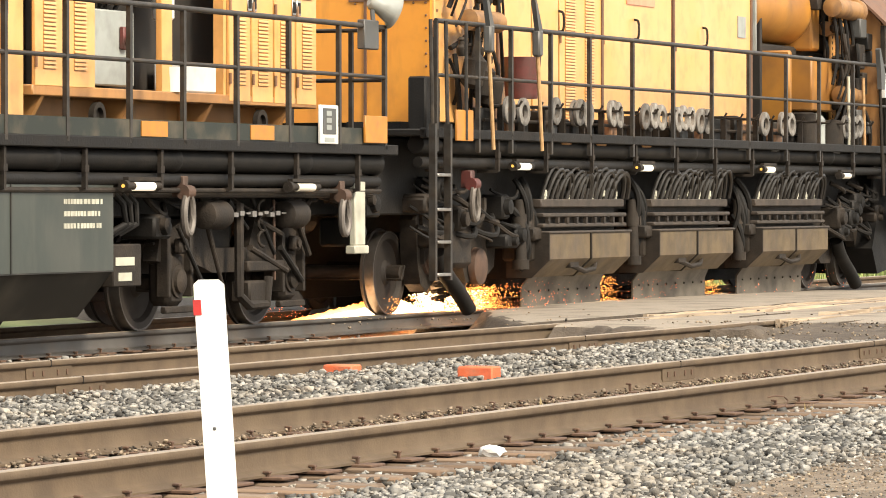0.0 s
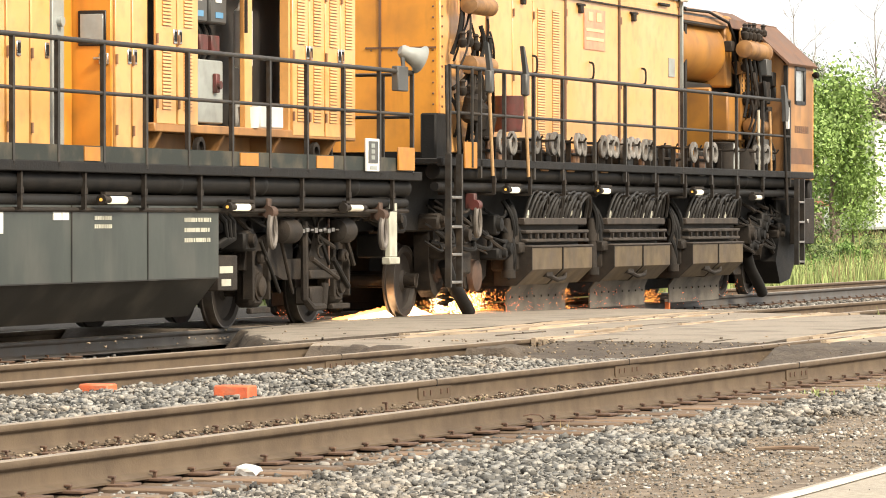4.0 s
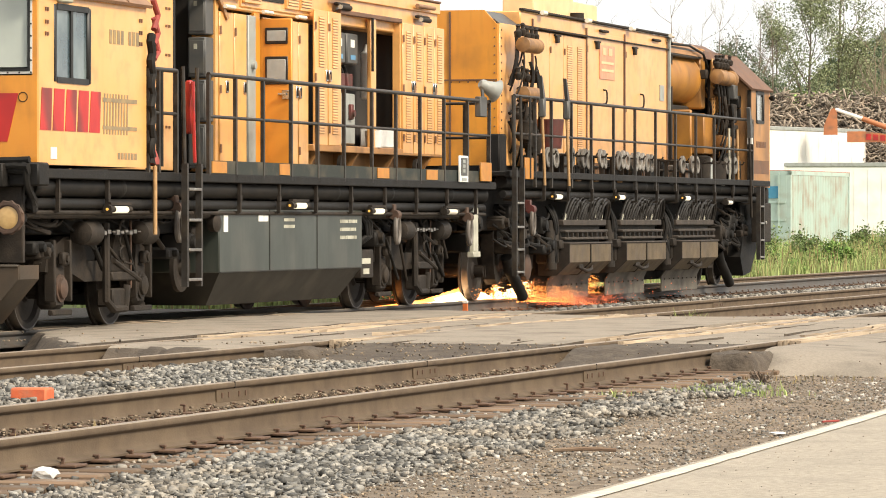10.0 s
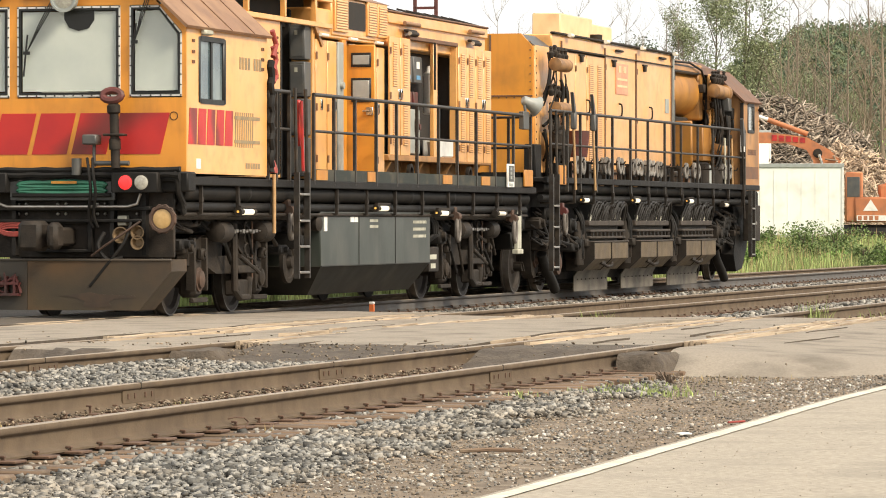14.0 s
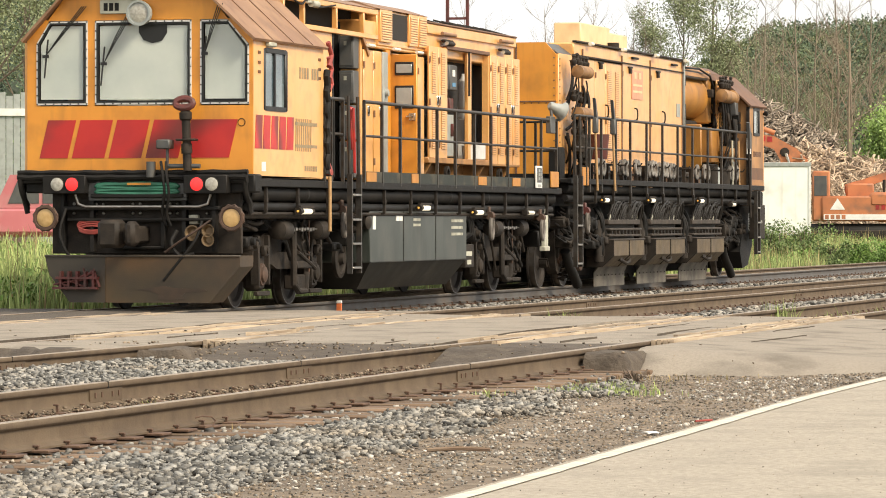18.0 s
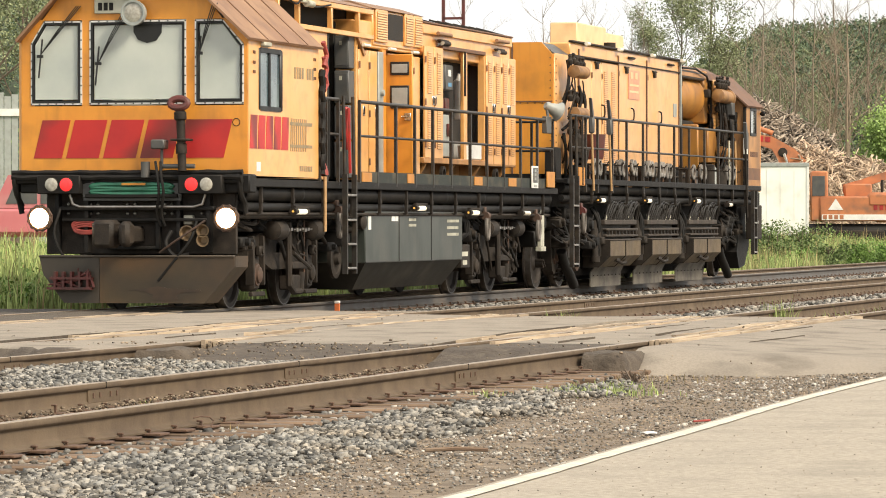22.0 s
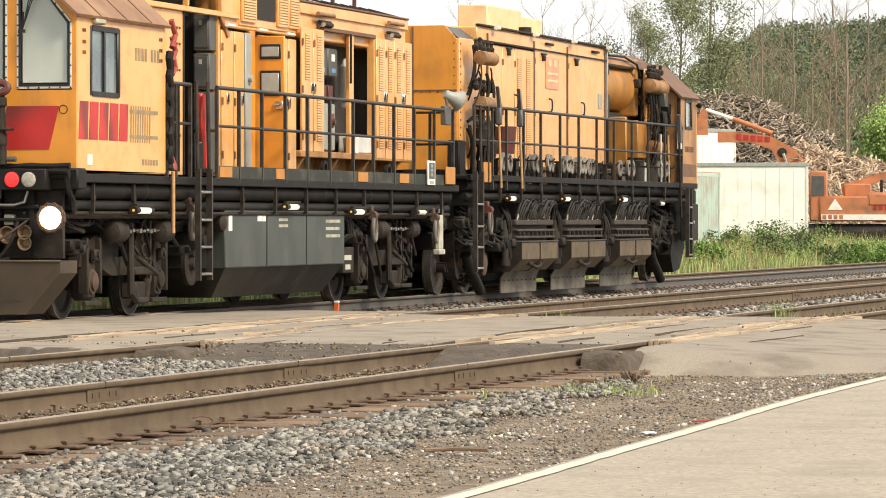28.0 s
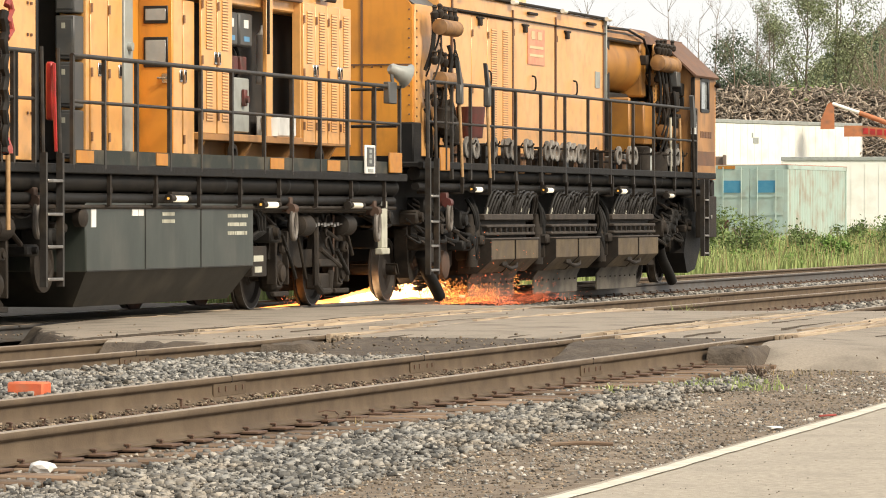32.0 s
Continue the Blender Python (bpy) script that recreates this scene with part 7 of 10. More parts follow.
# what stands between the drum and the rear cab: perforated panels, reservoir, valve rack, tools
for x0, x1, z0, z1 in ((35.42, 35.72, 1.9, 4.0), (35.85, 36.08, 1.9, 4.0)):
    pn = part("perforated_panel", MB().box(x0, x1, -0.98, -0.94, z0, z1, 0.008), YELLOW, mod_car, "yellow steel panel with rows of holes")
    # holes drawn as near-black patches on the panel
    ho = MB()
    for z in np.arange(z0 + 0.1, z1 - 0.05, 0.075):
        for x in (x0 + 0.06, x1 - 0.06):
            ho.box(x - 0.016, x + 0.016, -0.983, -0.979, z, z + 0.04)
    tagged(part("panel_holes", ho, DARKHOLE, pn), kind="stuff")
part("valve_reservoir", MB().lathe((34.65, -1.22, 3.66), (1, 0, -0.02), ((0, 0.03), (0.03, 0.13), (1.05, 0.13), (1.07, 0.16), (1.13, 0.16), (1.16, 0.05)), 18), BROWNPIPE, mod_car, "dusty ochre air reservoir")
for q in range(4):
    x = 34.8 + q * 0.24
    part("valve", MB().lathe((x, -1.2, 3.8), (0, 0, 1), ((0, 0.03), (0.03, 0.055), (0.1, 0.06), (0.13, 0.03), (0.17, 0.05), (0.2, 0.02)), 10).rod((x, -1.2, 3.96), (x + 0.24, -1.2, 3.96), 0.03, 8), GRIME, mod_car)
    part("valve_hose", MB().tube(bend((x, -1.2, 3.55), (x + 0.08, -1.28, 3.1), (x - 0.05 + 0.04 * q, -1.2, 2.65), 8), 0.024, 7), HOSE, mod_car)
part("valve_reservoir", MB().lathe((34.9, -1.25, 2.52), (1, 0, 0), ((0, 0.03), (0.03, 0.12), (0.75, 0.12), (0.78, 0.03)), 16), BROWNPIPE, mod_car, "dusty ochre air reservoir")
for u, lean, mt in ((34.62, 0.05, CREAM), (35.35, 0.0, WOODHANDLE)):
    part("tool_handle", MB().rod((u, -1.46, 1.76), (u + lean, -1.44, 2.75), 0.022, 8), mt, mod_car, "worn tool handle leaning on the rail")
pk = part("pick", MB().rod((35.62, -1.64, 1.2), (35.5, -1.62, 2.75), 0.022, 8), GRIME, mod_car, "pick leaning on the handrail")
part("pick_head", MB().prism([(35.36, 3.12), (35.42, 3.14), (35.66, 2.78), (35.6, 2.6), (35.46, 2.6), (35.44, 2.8)], 1, -1.66, -1.60), DARKGREY, pk)
for u in (33.55, 34.05):
    part("grey_canister", MB().lathe((u, -1.18, 1.76), (0, 0, 1), ((0, 0.13), (0.42, 0.13), (0.46, 0.1), (0.5, 0.05)), 16), GREYBOX, mod_car, "grey canister on the walkway")

LEDGE = material("dusty_brown_ledge_steel", (0.048, 0.036, 0.027), 0.7, alt=(0.03, 0.024, 0.019), scale=6, dirt=(0.09, 0.068, 0.05), dirt_scale=5, dirt_amount=0.5, bump=0.15)
LOOPHOSE = material("shiny_black_hydraulic_hose", (0.014, 0.0125, 0.011), 0.45, alt=(0.024, 0.021, 0.018), scale=10, bump=0.05)


# ---- grinding modules with hoods, hose loops and skirts
def grinder(u0, u1, seed):
    rg = random.Random(seed)
    w = u1 - u0
    g = part("grinder_frame", MB().box(u0 + 0.05, u1 - 0.05, -1.30, 1.3, 0.80, 1.12, 0.02), GRIME, mod_car, "dark grinding head frame")
    for z0, z1, y0 in ((1.07, 1.16, -1.40), (0.965, 1.01, -1.43), (0.855, 0.90, -1.43), (0.79, 0.82, -1.50)):
        part("ledge", MB().box(u0, u1, y0, -1.28, z0, z1, 0.012), LEDGE, g, "dusty brown steel ledge")
    for i in range(9):
        part("ledge_clip", MB().box(u0 + 0.15 + i * (w - 0.3) / 8 - 0.03, u0 + 0.15 + i * (w - 0.3) / 8 + 0.03, -1.435, -1.40, 0.90, 0.965), GRIME, g)
    for k in range(2):
        a, b = u0 + 0.03 + k * w / 2, u0 + (k + 1) * w / 2 - 0.03
        part("hood", MB().prism([(-1.48, 0.79), (-1.48, 0.52), (-1.28, 0.33), (-1.0, 0.33), (-1.0, 0.79)], 0, a, b), SHIELD, g, "worn tan spark hood")
        # dark plate added over the hood's cab-side end to darken that face
        part("hood_end", MB().prism([(-1.49, 0.8), (-1.49, 0.515), (-1.28, 0.32), (-1.0, 0.32), (-1.0, 0.8)], 0, a - 0.03, a - 0.004), GRIME, g)
        bt = MB()
        for i in range(5):
            bt.lathe((a + (b - a) * (i + 0.5) / 5, -1.37, 0.45), (0, -0.6, -0.8), ((0, 0.018), (0.02, 0.012)), 6)
        part("bolt_row", bt, GRIME, g)
    sk = MB().add([(u0 + 0.35, -1.24, 0.47), (u1 - 0.05, -1.24, 0.47), (u1 + 0.1, -1.08, 0.22), (u0 + 0.25, -1.08, 0.22), (u1 + 0.1, -1.08, -0.03), (u0 + 0.25, -1.08, -0.03),
                   (u0 + 0.35, -1.22, 0.47), (u1 - 0.05, -1.22, 0.47), (u1 + 0.1, -1.06, 0.22), (u0 + 0.25, -1.06, 0.22), (u1 + 0.1, -1.06, -0.03), (u0 + 0.25, -1.06, -0.03)],
                  [(0, 1, 2, 3), (3, 2, 4, 5), (6, 9, 8, 7), (9, 11, 10, 8), (0, 6, 7, 1), (1, 7, 8, 2), (2, 8, 10, 4), (4, 10, 11, 5), (5, 11, 9, 3), (3, 9, 6, 0)])
    part("skirt", sk, SKIRT, g, "scorched steel spark skirt")
    sb = MB()
    for i in range(8):
        sb.lathe((u0 + 0.45 + (w - 0.5) * i / 7, -1.082, 0.17), (0, -1, 0), ((0, 0.014), (0.012, 0.01)), 6)
    part("skirt_rivets", sb, GRIME, g)
    part("skirt_handle", MB().tube([(u0 + w * 0.36, -1.40, 0.44), (u0 + w * 0.46, -1.44, 0.38), (u0 + w * 0.6, -1.42, 0.40), (u0 + w * 0.66, -1.38, 0.5)], 0.03, 8).box(u0 + w * 0.3, u0 + w * 0.4, -1.44, -1.3, 0.42, 0.5, 0.01), GRIME, g)
    for i in range(7):
        x = u0 + 0.2 + i * (w - 0.4) / 6
        part("fitting", MB().lathe((x, -1.36, 1.14), (0, 0, 1), ((0, 0.022), (0.05, 0.022), (0.05, 0.03), (0.11, 0.03), (0.12, 0.015)), 8), CREAM, g)
    for i in range(15):
        x = u0 + 0.08 + i * (w - 0.5) / 14
        r_, top = rg.uniform(0.2, 0.3), rg.uniform(0.30, 0.38)
        part("hose_loop", MB().tube([(x + r_ - r_ * math.cos(a), -1.36 - 0.09 * math.sin(a), 1.14 + top * math.sin(a)) for a in np.linspace(0, 3.05, 10)], rg.choice((0.02, 0.025, 0.03)), 7), LOOPHOSE, g)
    for q in range(7):
        x = u0 - 0.42 + rg.uniform(0, 0.34)
        z = rg.uniform(0.75, 1.3)
        part("actuator_hose", MB().tube(bend((x, -1.2, z + 0.15), (x + rg.uniform(-0.2, 0.2), -1.42, z - 0.1), (x + rg.uniform(-0.1, 0.25), -1.25, z - 0.4), 8), rg.choice((0.02, 0.03, 0.04)), 7), HOSE, g)
    part("actuator", MB().rod((u0 - 0.3, -1.28, 0.5), (u0 - 0.26, -1.24, 1.15), 0.065, 12).rod((u0 - 0.3, -1.28, 0.42), (u0 - 0.3, -1.28, 0.52), 0.09, 12).rod((u0 - 0.27, -1.25, 0.85), (u0 - 0.26, -1.24, 1.0), 0.085, 12), GRIME, g)
    part("side_block", MB().box(u0 - 0.16, u0 - 0.02, -1.34, -1.0, 0.5, 1.05, 0.03).box(u0 - 0.2, u0 + 0.02, -1.4, -1.2, 0.72, 0.86, 0.02), GRIME, g)
    for q in range(2):
        part("far_skirt", MB().box(u0 + 0.1, u1, 1.1 + 0.02 * q, 1.115 + 0.02 * q, -0.03 + 0.4 * q, 0.4 + 0.4 * q), SKIRT, g)
    part("motor_block", MB().box(u0 + 0.2, u1 - 0.2, -0.95, 0.95, 0.3, 0.8, 0.05), BLACK, g)


for u0, u1, sd_ in ((23.42, 26.05, 1), (27.0, 29.75, 2), (30.85, 33.65, 3)):
    grinder(u0, u1, sd_)
part("spark_chute", MB().tube(soften([(21.05, -1.16, 0.62), (21.25, -1.16, 0.42), (21.6, -1.18, 0.2), (21.82, -1.2, 0.03)]), 0.085, 14), HOSE, mod_car, "dark rubber chute tube")
part("spark_chute", MB().tube(soften([(35.05, -1.16, 0.62), (35.25, -1.16, 0.42), (35.6, -1.18, 0.2), (35.82, -1.2, 0.03)]), 0.085, 14), HOSE, mod_car, "dark rubber chute tube")
rg = random.Random(77)
for car, u0, u1, n, z0, z1 in ((mod_car, 20.3, 23.1, 26, 0.6, 1.4), (mod_car, 34.2, 36.9, 24, 0.6, 1.4), (cab_car, 1.9, 7.2, 22, 0.95, 1.35), (cab_car, 13.6, 18.9, 24, 0.95, 1.35)):
    for q in range(n):
        x, z, ln = rg.uniform(u0, u1 - 0.5), rg.uniform(z0 + 0.2, z1), rg.uniform(0.3, 0.9)
        part("under_hose", MB().tube(bend((x, -1.15, z), (x + ln * 0.5, -1.34 - rg.uniform(0, 0.1), z - rg.uniform(0.1, 0.35)), (x + ln, -1.18, z + rg.uniform(-0.2, 0.1)), 8), rg.choice((0.012, 0.018, 0.028)), 6), HOSE if q % 2 else GRIME, car)
for car, u0, u1, n in ((mod_car, 20.3, 23.0, 9), (mod_car, 34.3, 36.8, 8), (cab_car, 1.9, 3.0, 3), (cab_car, 6.1, 7.2, 3), (cab_car, 13.7, 14.2, 2), (cab_car, 17.8, 18.8, 4)):
    for q in range(n):
        x, z = rg.uniform(u0, u1), rg.uniform(0.62, 1.2)
        w_, h_ = rg.uniform(0.15, 0.4), rg.uniform(0.12, 0.3)
        part("valve_block", MB().box(x, x + w_, -1.3, -0.95, z, z + h_, 0.025).lathe((x + w_ / 2, -1.3, z + h_ / 2), (0, -1, 0), ((0, h_ * 0.35), (0.05, h_ * 0.3), (0.06, h_ * 0.1)), 12), GRIME if q % 2 else BLACK, car)
part("wheel_guard", MB().lathe((7.15, -1.1, 0.62), (0, -1, 0), ((0, 0.28), (0.05, 0.28), (0.06, 0.22), (0.04, 0.2), (0.04, 0.1), (0.1, 0.08), (0.11, 0.02)), 24), GRIME, cab_car)
part("coupling", MB().rod((18.8, 0, 0.95), (20.2, 0, 0.95), 0.14, 12).box(18.7, 19.9, -0.9, 0.9, 1.2, 1.6, 0.03), BLACK, cab_car)

# darker machinery in front of the rear cab
rg = random.Random(21)
for q in range(12):
    x, z = 34.7 + rg.uniform(0, 1.5), rg.uniform(2.0, 3.6)
    part("pipe_stub", MB().tube(bend((x, -1.3, z), (x + rg.uniform(-0.2, 0.2), -1.36, z - 0.2), (x + rg.uniform(-0.4, 0.4), -1.28, z - rg.uniform(0.3, 0.7)), 6), rg.choice((0.016, 0.022, 0.03)), 7), rg.choice((HOSE, GRIME, GRIME)), mod_car)
for q in range(10):
    x, z = 35.2 + rg.uniform(0, 0.9), rg.uniform(1.95, 3.3)
    part("junction_box", MB().box(x, x + rg.uniform(0.12, 0.3), -1.34, -1.15, z, z + rg.uniform(0.12, 0.35), 0.015), rg.choice((GRIME, DARKGREY, BLACK)), mod_car)

# dark clutter on the walkway behind the hanging stones
rg = random.Random(33)
for q in range(34):
    x = 22.2 + q * 0.4 + rg.uniform(-0.1, 0.1)
    h, w = rg.uniform(0.12, 0.34), rg.uniform(0.12, 0.3)
    part("tool_box" if q % 3 else "spare_part", MB().box(x, x + w, -1.2, -1.05, 1.85, 1.85 + h, 0.02), rg.choice((GRIME, BLACK, BLACK, DARKGREY, RUSTROOF)), mod_car)
part("walkway_rail", MB().tube([(22.2, -1.28, 2.13), (36.0, -1.28, 2.13)], 0.016, 6).tube([(22.2, -1.22, 1.98), (36.0, -1.22, 1.98)], 0.02, 6), GRIME, mod_car)

# black sheets added to close the view under the cars, in place of shade
for car, u0, u1, y, z0 in ((cab_car, 2.0, 7.4, 0.62, 0.2), (cab_car, 13.2, 18.6, 0.62, 0.2), (mod_car, 19.9, 23.3, 0.62, 0.12), (mod_car, 23.4, 34.0, 0.98, 0.0), (mod_car, 34.0, 37.4, 0.62, 0.12)):
    part("inner_frame", MB().box(u0, u1, y - 0.02, y + 0.02, z0, 1.02, 0.008), BLACK, car)
part("end_plate", MB().box(36.5, 37.5, -1.25, -1.2, 0.9, 1.78, 0.01), BLACK, mod_car)

# another added black sheet, closing the see-through gaps between the skirts
part("centre_beam", MB().box(23.4, 37.4, -0.12, -0.06, 0.12, 0.9, 0.01), BLACK, mod_car)
# gear case and brown bearing beside the bare wheel
ac = part("axle_case", MB().prism([(20.86, 0.55), (20.82, 0.95), (20.95, 1.12), (21.25, 1.12), (21.42, 0.8), (21.38, 0.35), (21.1, 0.22), (20.95, 0.3)], 1, -1.02, -0.84), GRIME, mod_car, "dusty brown axle gear case")
part("bearing_cap", MB().lathe((21.15, -1.02, 0.56), (0, -1, 0), ((0, 0.17), (0.03, 0.165), (0.03, 0.12), (0.07, 0.11), (0.09, 0.05)), 18), CAPBROWN, ac, "rusty red-brown bearing cap")
sp_ = MB().tube([(21.55 + 0.09 * math.cos(i * 1.05), -1.0 + 0.09 * math.sin(i * 1.05), 0.12 + i * 0.012) for i in range(28)], 0.02, 6)
part("coil_spring", sp_, GRIME, ac)
# springs, brackets and rods that break up the bogie sides
rg = random.Random(51)
for ua, ub in ((3.32, 5.74), (14.79, 17.22)):
    c = (ua + ub) / 2
    for u in (ua, ub):
        for q in (-0.23, 0.23):
            part("spring_pocket", MB().box(u + q - 0.03, u + q + 0.03, -1.22, -1.1, 0.3, 0.95, 0.01), GRIME, cab_car)
        part("axle_strap", MB().box(u - 0.28, u + 0.28, -1.21, -1.15, 0.16, 0.22, 0.01), GRIME, cab_car)
        part("box_lug", MB().box(u - 0.08, u + 0.08, -1.26, -1.18, 0.68, 0.82, 0.02).rod((u, -1.28, 0.75), (u, -1.2, 0.75), 0.04, 10), GRIME, cab_car)
    for q in range(7):
        x = rg.uniform(ua - 0.2, ub)
        part("brake_rod", MB().rod((x, -1.27, rg.uniform(0.7, 1.2)), (x + rg.uniform(0.25, 0.8), -1.27, rg.uniform(0.35, 0.95)), rg.choice((0.014, 0.02, 0.028)), 8), rg.choice((GRIME, GRIME, BLACK)), cab_car)
    part("pipe_coil", MB().tube([(c + 0.3 + 0.07 * math.cos(i * 0.9), -1.3, 1.15 - 0.02 * i + 0.03 * math.sin(i * 0.9)) for i in range(22)], 0.014, 6), GRIME, cab_car)

# ---------------- beyond the tracks: grass bank, yard, woods ----------------
def spot(bearing, dist, z=0.0):
    a = radians(bearing)
    return Vector((dist * math.cos(a), dist * math.sin(a), z))


def bank_z(x, y):
    return ground_z(x, y)


LEAF = material("mid_green_leaves", (0.15, 0.21, 0.065), 0.7, alt=(0.11, 0.16, 0.048), scale=3, bump=0, island=0.45)
LEAFLIGHT = material("fresh_green_leaves", (0.16, 0.26, 0.05), 0.7, alt=(0.11, 0.20, 0.04), scale=3, bump=0, island=0.4)
# fresh green lightened, with the sun on the leaves put into the colour
LEAFFRESH = material("sun_lightened_spring_leaves", (0.30, 0.42, 0.12), 0.6, alt=(0.20, 0.31, 0.07), scale=3, bump=0, island=0.4)
LEAFDARK = material("dark_needle_green", (0.105, 0.14, 0.085), 0.8, alt=(0.13, 0.165, 0.095), scale=3, bump=0, island=0.4)
# lightened green: the distance haze is put into the leaf colour
LEAFHAZE = material("haze_paled_far_foliage", (0.15, 0.195, 0.105), 0.9, alt=(0.11, 0.15, 0.08), scale=0.12, bump=0, island=0.45)
# dark green in place of the shade between the far crowns
LEAFDEEP = material("painted_shade_between_crowns", (0.045, 0.06, 0.034), 0.9, alt=(0.03, 0.042, 0.024), scale=0.3, bump=0.3, bump_scale=2)
LEAFHILL = material("dusky_far_foliage", (0.11, 0.155, 0.095), 0.9, alt=(0.085, 0.125, 0.078), scale=0.12, bump=0, island=0.4)
LEAFWARM = material("olive_far_foliage", (0.17, 0.19, 0.085), 0.9, alt=(0.13, 0.145, 0.07), scale=0.12, bump=0, island=0.4)
TWIG = material("brown_grey_twigs", (0.27, 0.21, 0.15), 0.9, alt=(0.21, 0.16, 0.11), scale=4, bump=0.1)
LEAFSPARSE = material("sparse_grey_green_leaves", (0.26, 0.29, 0.155), 0.8, alt=(0.20, 0.23, 0.12), scale=0.5, bump=0, island=0.5)
BARK = material("grey_brown_bark", (0.17, 0.13, 0.095), 0.9, alt=(0.12, 0.09, 0.07), scale=6, bump=0.3, bump_scale=14)
DEADBARK = material("bleached_dead_wood", (0.27, 0.215, 0.16), 0.9, alt=(0.19, 0.15, 0.11), scale=5, bump=0.2, bump_scale=14)
GRASS = material("summer_grass", (0.36, 0.42, 0.155), 0.75, alt=(0.28, 0.35, 0.115), scale=0.8, bump=0, island=0.45)
STRAW = material("dry_straw_grass", (0.33, 0.25, 0.12), 0.8, alt=(0.25, 0.2, 0.09), scale=1, bump=0, island=0.35)


def raw_mesh(name, v, f, mat):
    me = bpy.data.meshes.new(name)
    n = len(f)
    k = f.shape[1]
    me.vertices.add(len(v))
    me.vertices.foreach_set("co", np.asarray(v, np.float32).ravel())
    me.loops.add(n * k)
    me.loops.foreach_set("vertex_index", f.ravel())
    me.polygons.add(n)
    me.polygons.foreach_set("loop_start", np.arange(n) * k)
    me.polygons.foreach_set("loop_total", np.full(n, k))
    me.update(calc_edges=True)
    me.materials.append(mat)
    return me


def leaf_cloud(name, centres, size, seed, mat, flat=0.0):
    """Small bent leaf quads at the given places."""
    r = np.random.RandomState(seed)
    c = np.asarray(centres, float)
    n = len(c)
    d = r.normal(size=(n, 3))
    d /= np.linalg.norm(d, axis=1)[:, None]
    e = np.cross(d, r.normal(size=(n, 3)))
    e /= np.linalg.norm(e, axis=1)[:, None] + 1e-9
    s = (size * r.uniform(0.55, 1.35, n))[:, None]
    v = np.stack([c - d * s, c + e * s * 0.55, c + d * s, c - e * s * 0.55], 1).reshape(-1, 3)
    f = np.arange(4 * n).reshape(n, 4)
    return raw_mesh(name, v, f, mat)


def blades(name, spots, hmin, hmax, wide, seed, mat, lean=0.35):
    r = np.random.RandomState(seed)
    p = np.asarray(spots, float)
    n = len(p)
    h = r.uniform(hmin, hmax, n) * (0.6 + 0.4 * r.rand(n))
    a = r.rand(n) * 6.28
    t = r.uniform(0.2, 1, n) * lean * h
    b = r.rand(n) * 6.28
    w = wide * r.uniform(0.6, 1.4, n)
    side = np.stack([np.cos(a) * w, np.sin(a) * w, 0 * a], 1)
    mid = p + np.stack([np.cos(b) * t * 0.35, np.sin(b) * t * 0.35, h * 0.6], 1)
    tip = p + np.stack([np.cos(b) * t, np.sin(b) * t, h], 1)
    v = np.stack([p - side, p + side, mid + side * 0.7, mid - side * 0.7, tip], 1).reshape(-1, 3)
    o = (np.arange(n) * 5)[:, None]
    f = np.concatenate([o + [0, 1, 2], o + [0, 2, 3], o + [3, 2, 4]])
    return raw_mesh(name, v, f, mat)


# ---- grass on the bank, thick near the far track
gr = np.random.RandomState(31)
gs_, st_ = [], []
for i in range(52000):
    x = 40 + 150 * gr.rand() ** 1.15
    y = 20.1 + 0.3 * noise.noise((x * 0.3, 0, 1)) + 9 * gr.rand() ** 1.7
    if CROSS[0] - 1.5 < x < CROSS[1] + 4.5 and y < 25:
        continue
    tall = 0.5 + 0.5 * noise.noise((x * 0.12, y * 0.25, 5))
    (st_ if gr.rand() < 0.12 + 0.3 * max(noise.noise((x * 0.09, y * 0.1, 8)), 0) else gs_).append((x, y, bank_z(x, y) - 0.03 + 0.0 * tall))
tagged(new("meadow_grass", blades("meadow_grass", gs_, 0.2, 0.7, 0.014, 1, GRASS)), "tall green summer grass on the bank", "grass", kind="stuff")
tagged(new("dry_grass", blades("dry_grass", st_, 0.4, 1.0, 0.011, 2, STRAW, 0.25)), "dry straw-coloured grass stalks", "grass", kind="stuff")
gs_ = []
for i in range(16000):                   # behind the cab, towards the far side of the crossing road
    x, y = 56 + 44 * gr.rand(), 20.2 + 12 * gr.rand() ** 1.5
    gs_.append((x, y, bank_z(x, y) - 0.03))
tagged(new("meadow_grass", blades("meadow_grass", gs_, 0.25, 0.8, 0.015, 3, GRASS)), "tall green summer grass on the bank", "grass", kind="stuff")


wv = []
for i in range(60000):                   # leafy weeds among the grass
    x = 56 + 120 * gr.rand() ** 1.2
    y = 20.6 + 8 * gr.rand() ** 1.6
    if CROSS[0] - 1.5 < x < CROSS[1] + 4.5 and y < 25:
        continue
    k = noise.noise((x * 0.35, y * 0.5, 12))
    if k > -0.15:
        wv.append((x, y, bank_z(x, y) + gr.rand() * (0.25 + 0.7 * k)))
tagged(new("bank_weeds", leaf_cloud("bank_weeds", wv, 0.05, 12, LEAFLIGHT)), "leafy green weeds among the grass", "weeds", kind="stuff")


def clump(seed, r, h, n, mat, size):
    rr = np.random.RandomState(seed)
    hubs = np.stack([rr.normal(0, r * 0.5, 14), rr.normal(0, r * 0.5, 14), rr.uniform(0.2, 1, 14) * h], 1)
    pick = rr.randint(0, 14, n)
    return leaf_cloud("foliage", hubs[pick] + rr.normal(0, r * 0.24, (n, 3)) * (1, 1, 0.8), size, seed, mat)


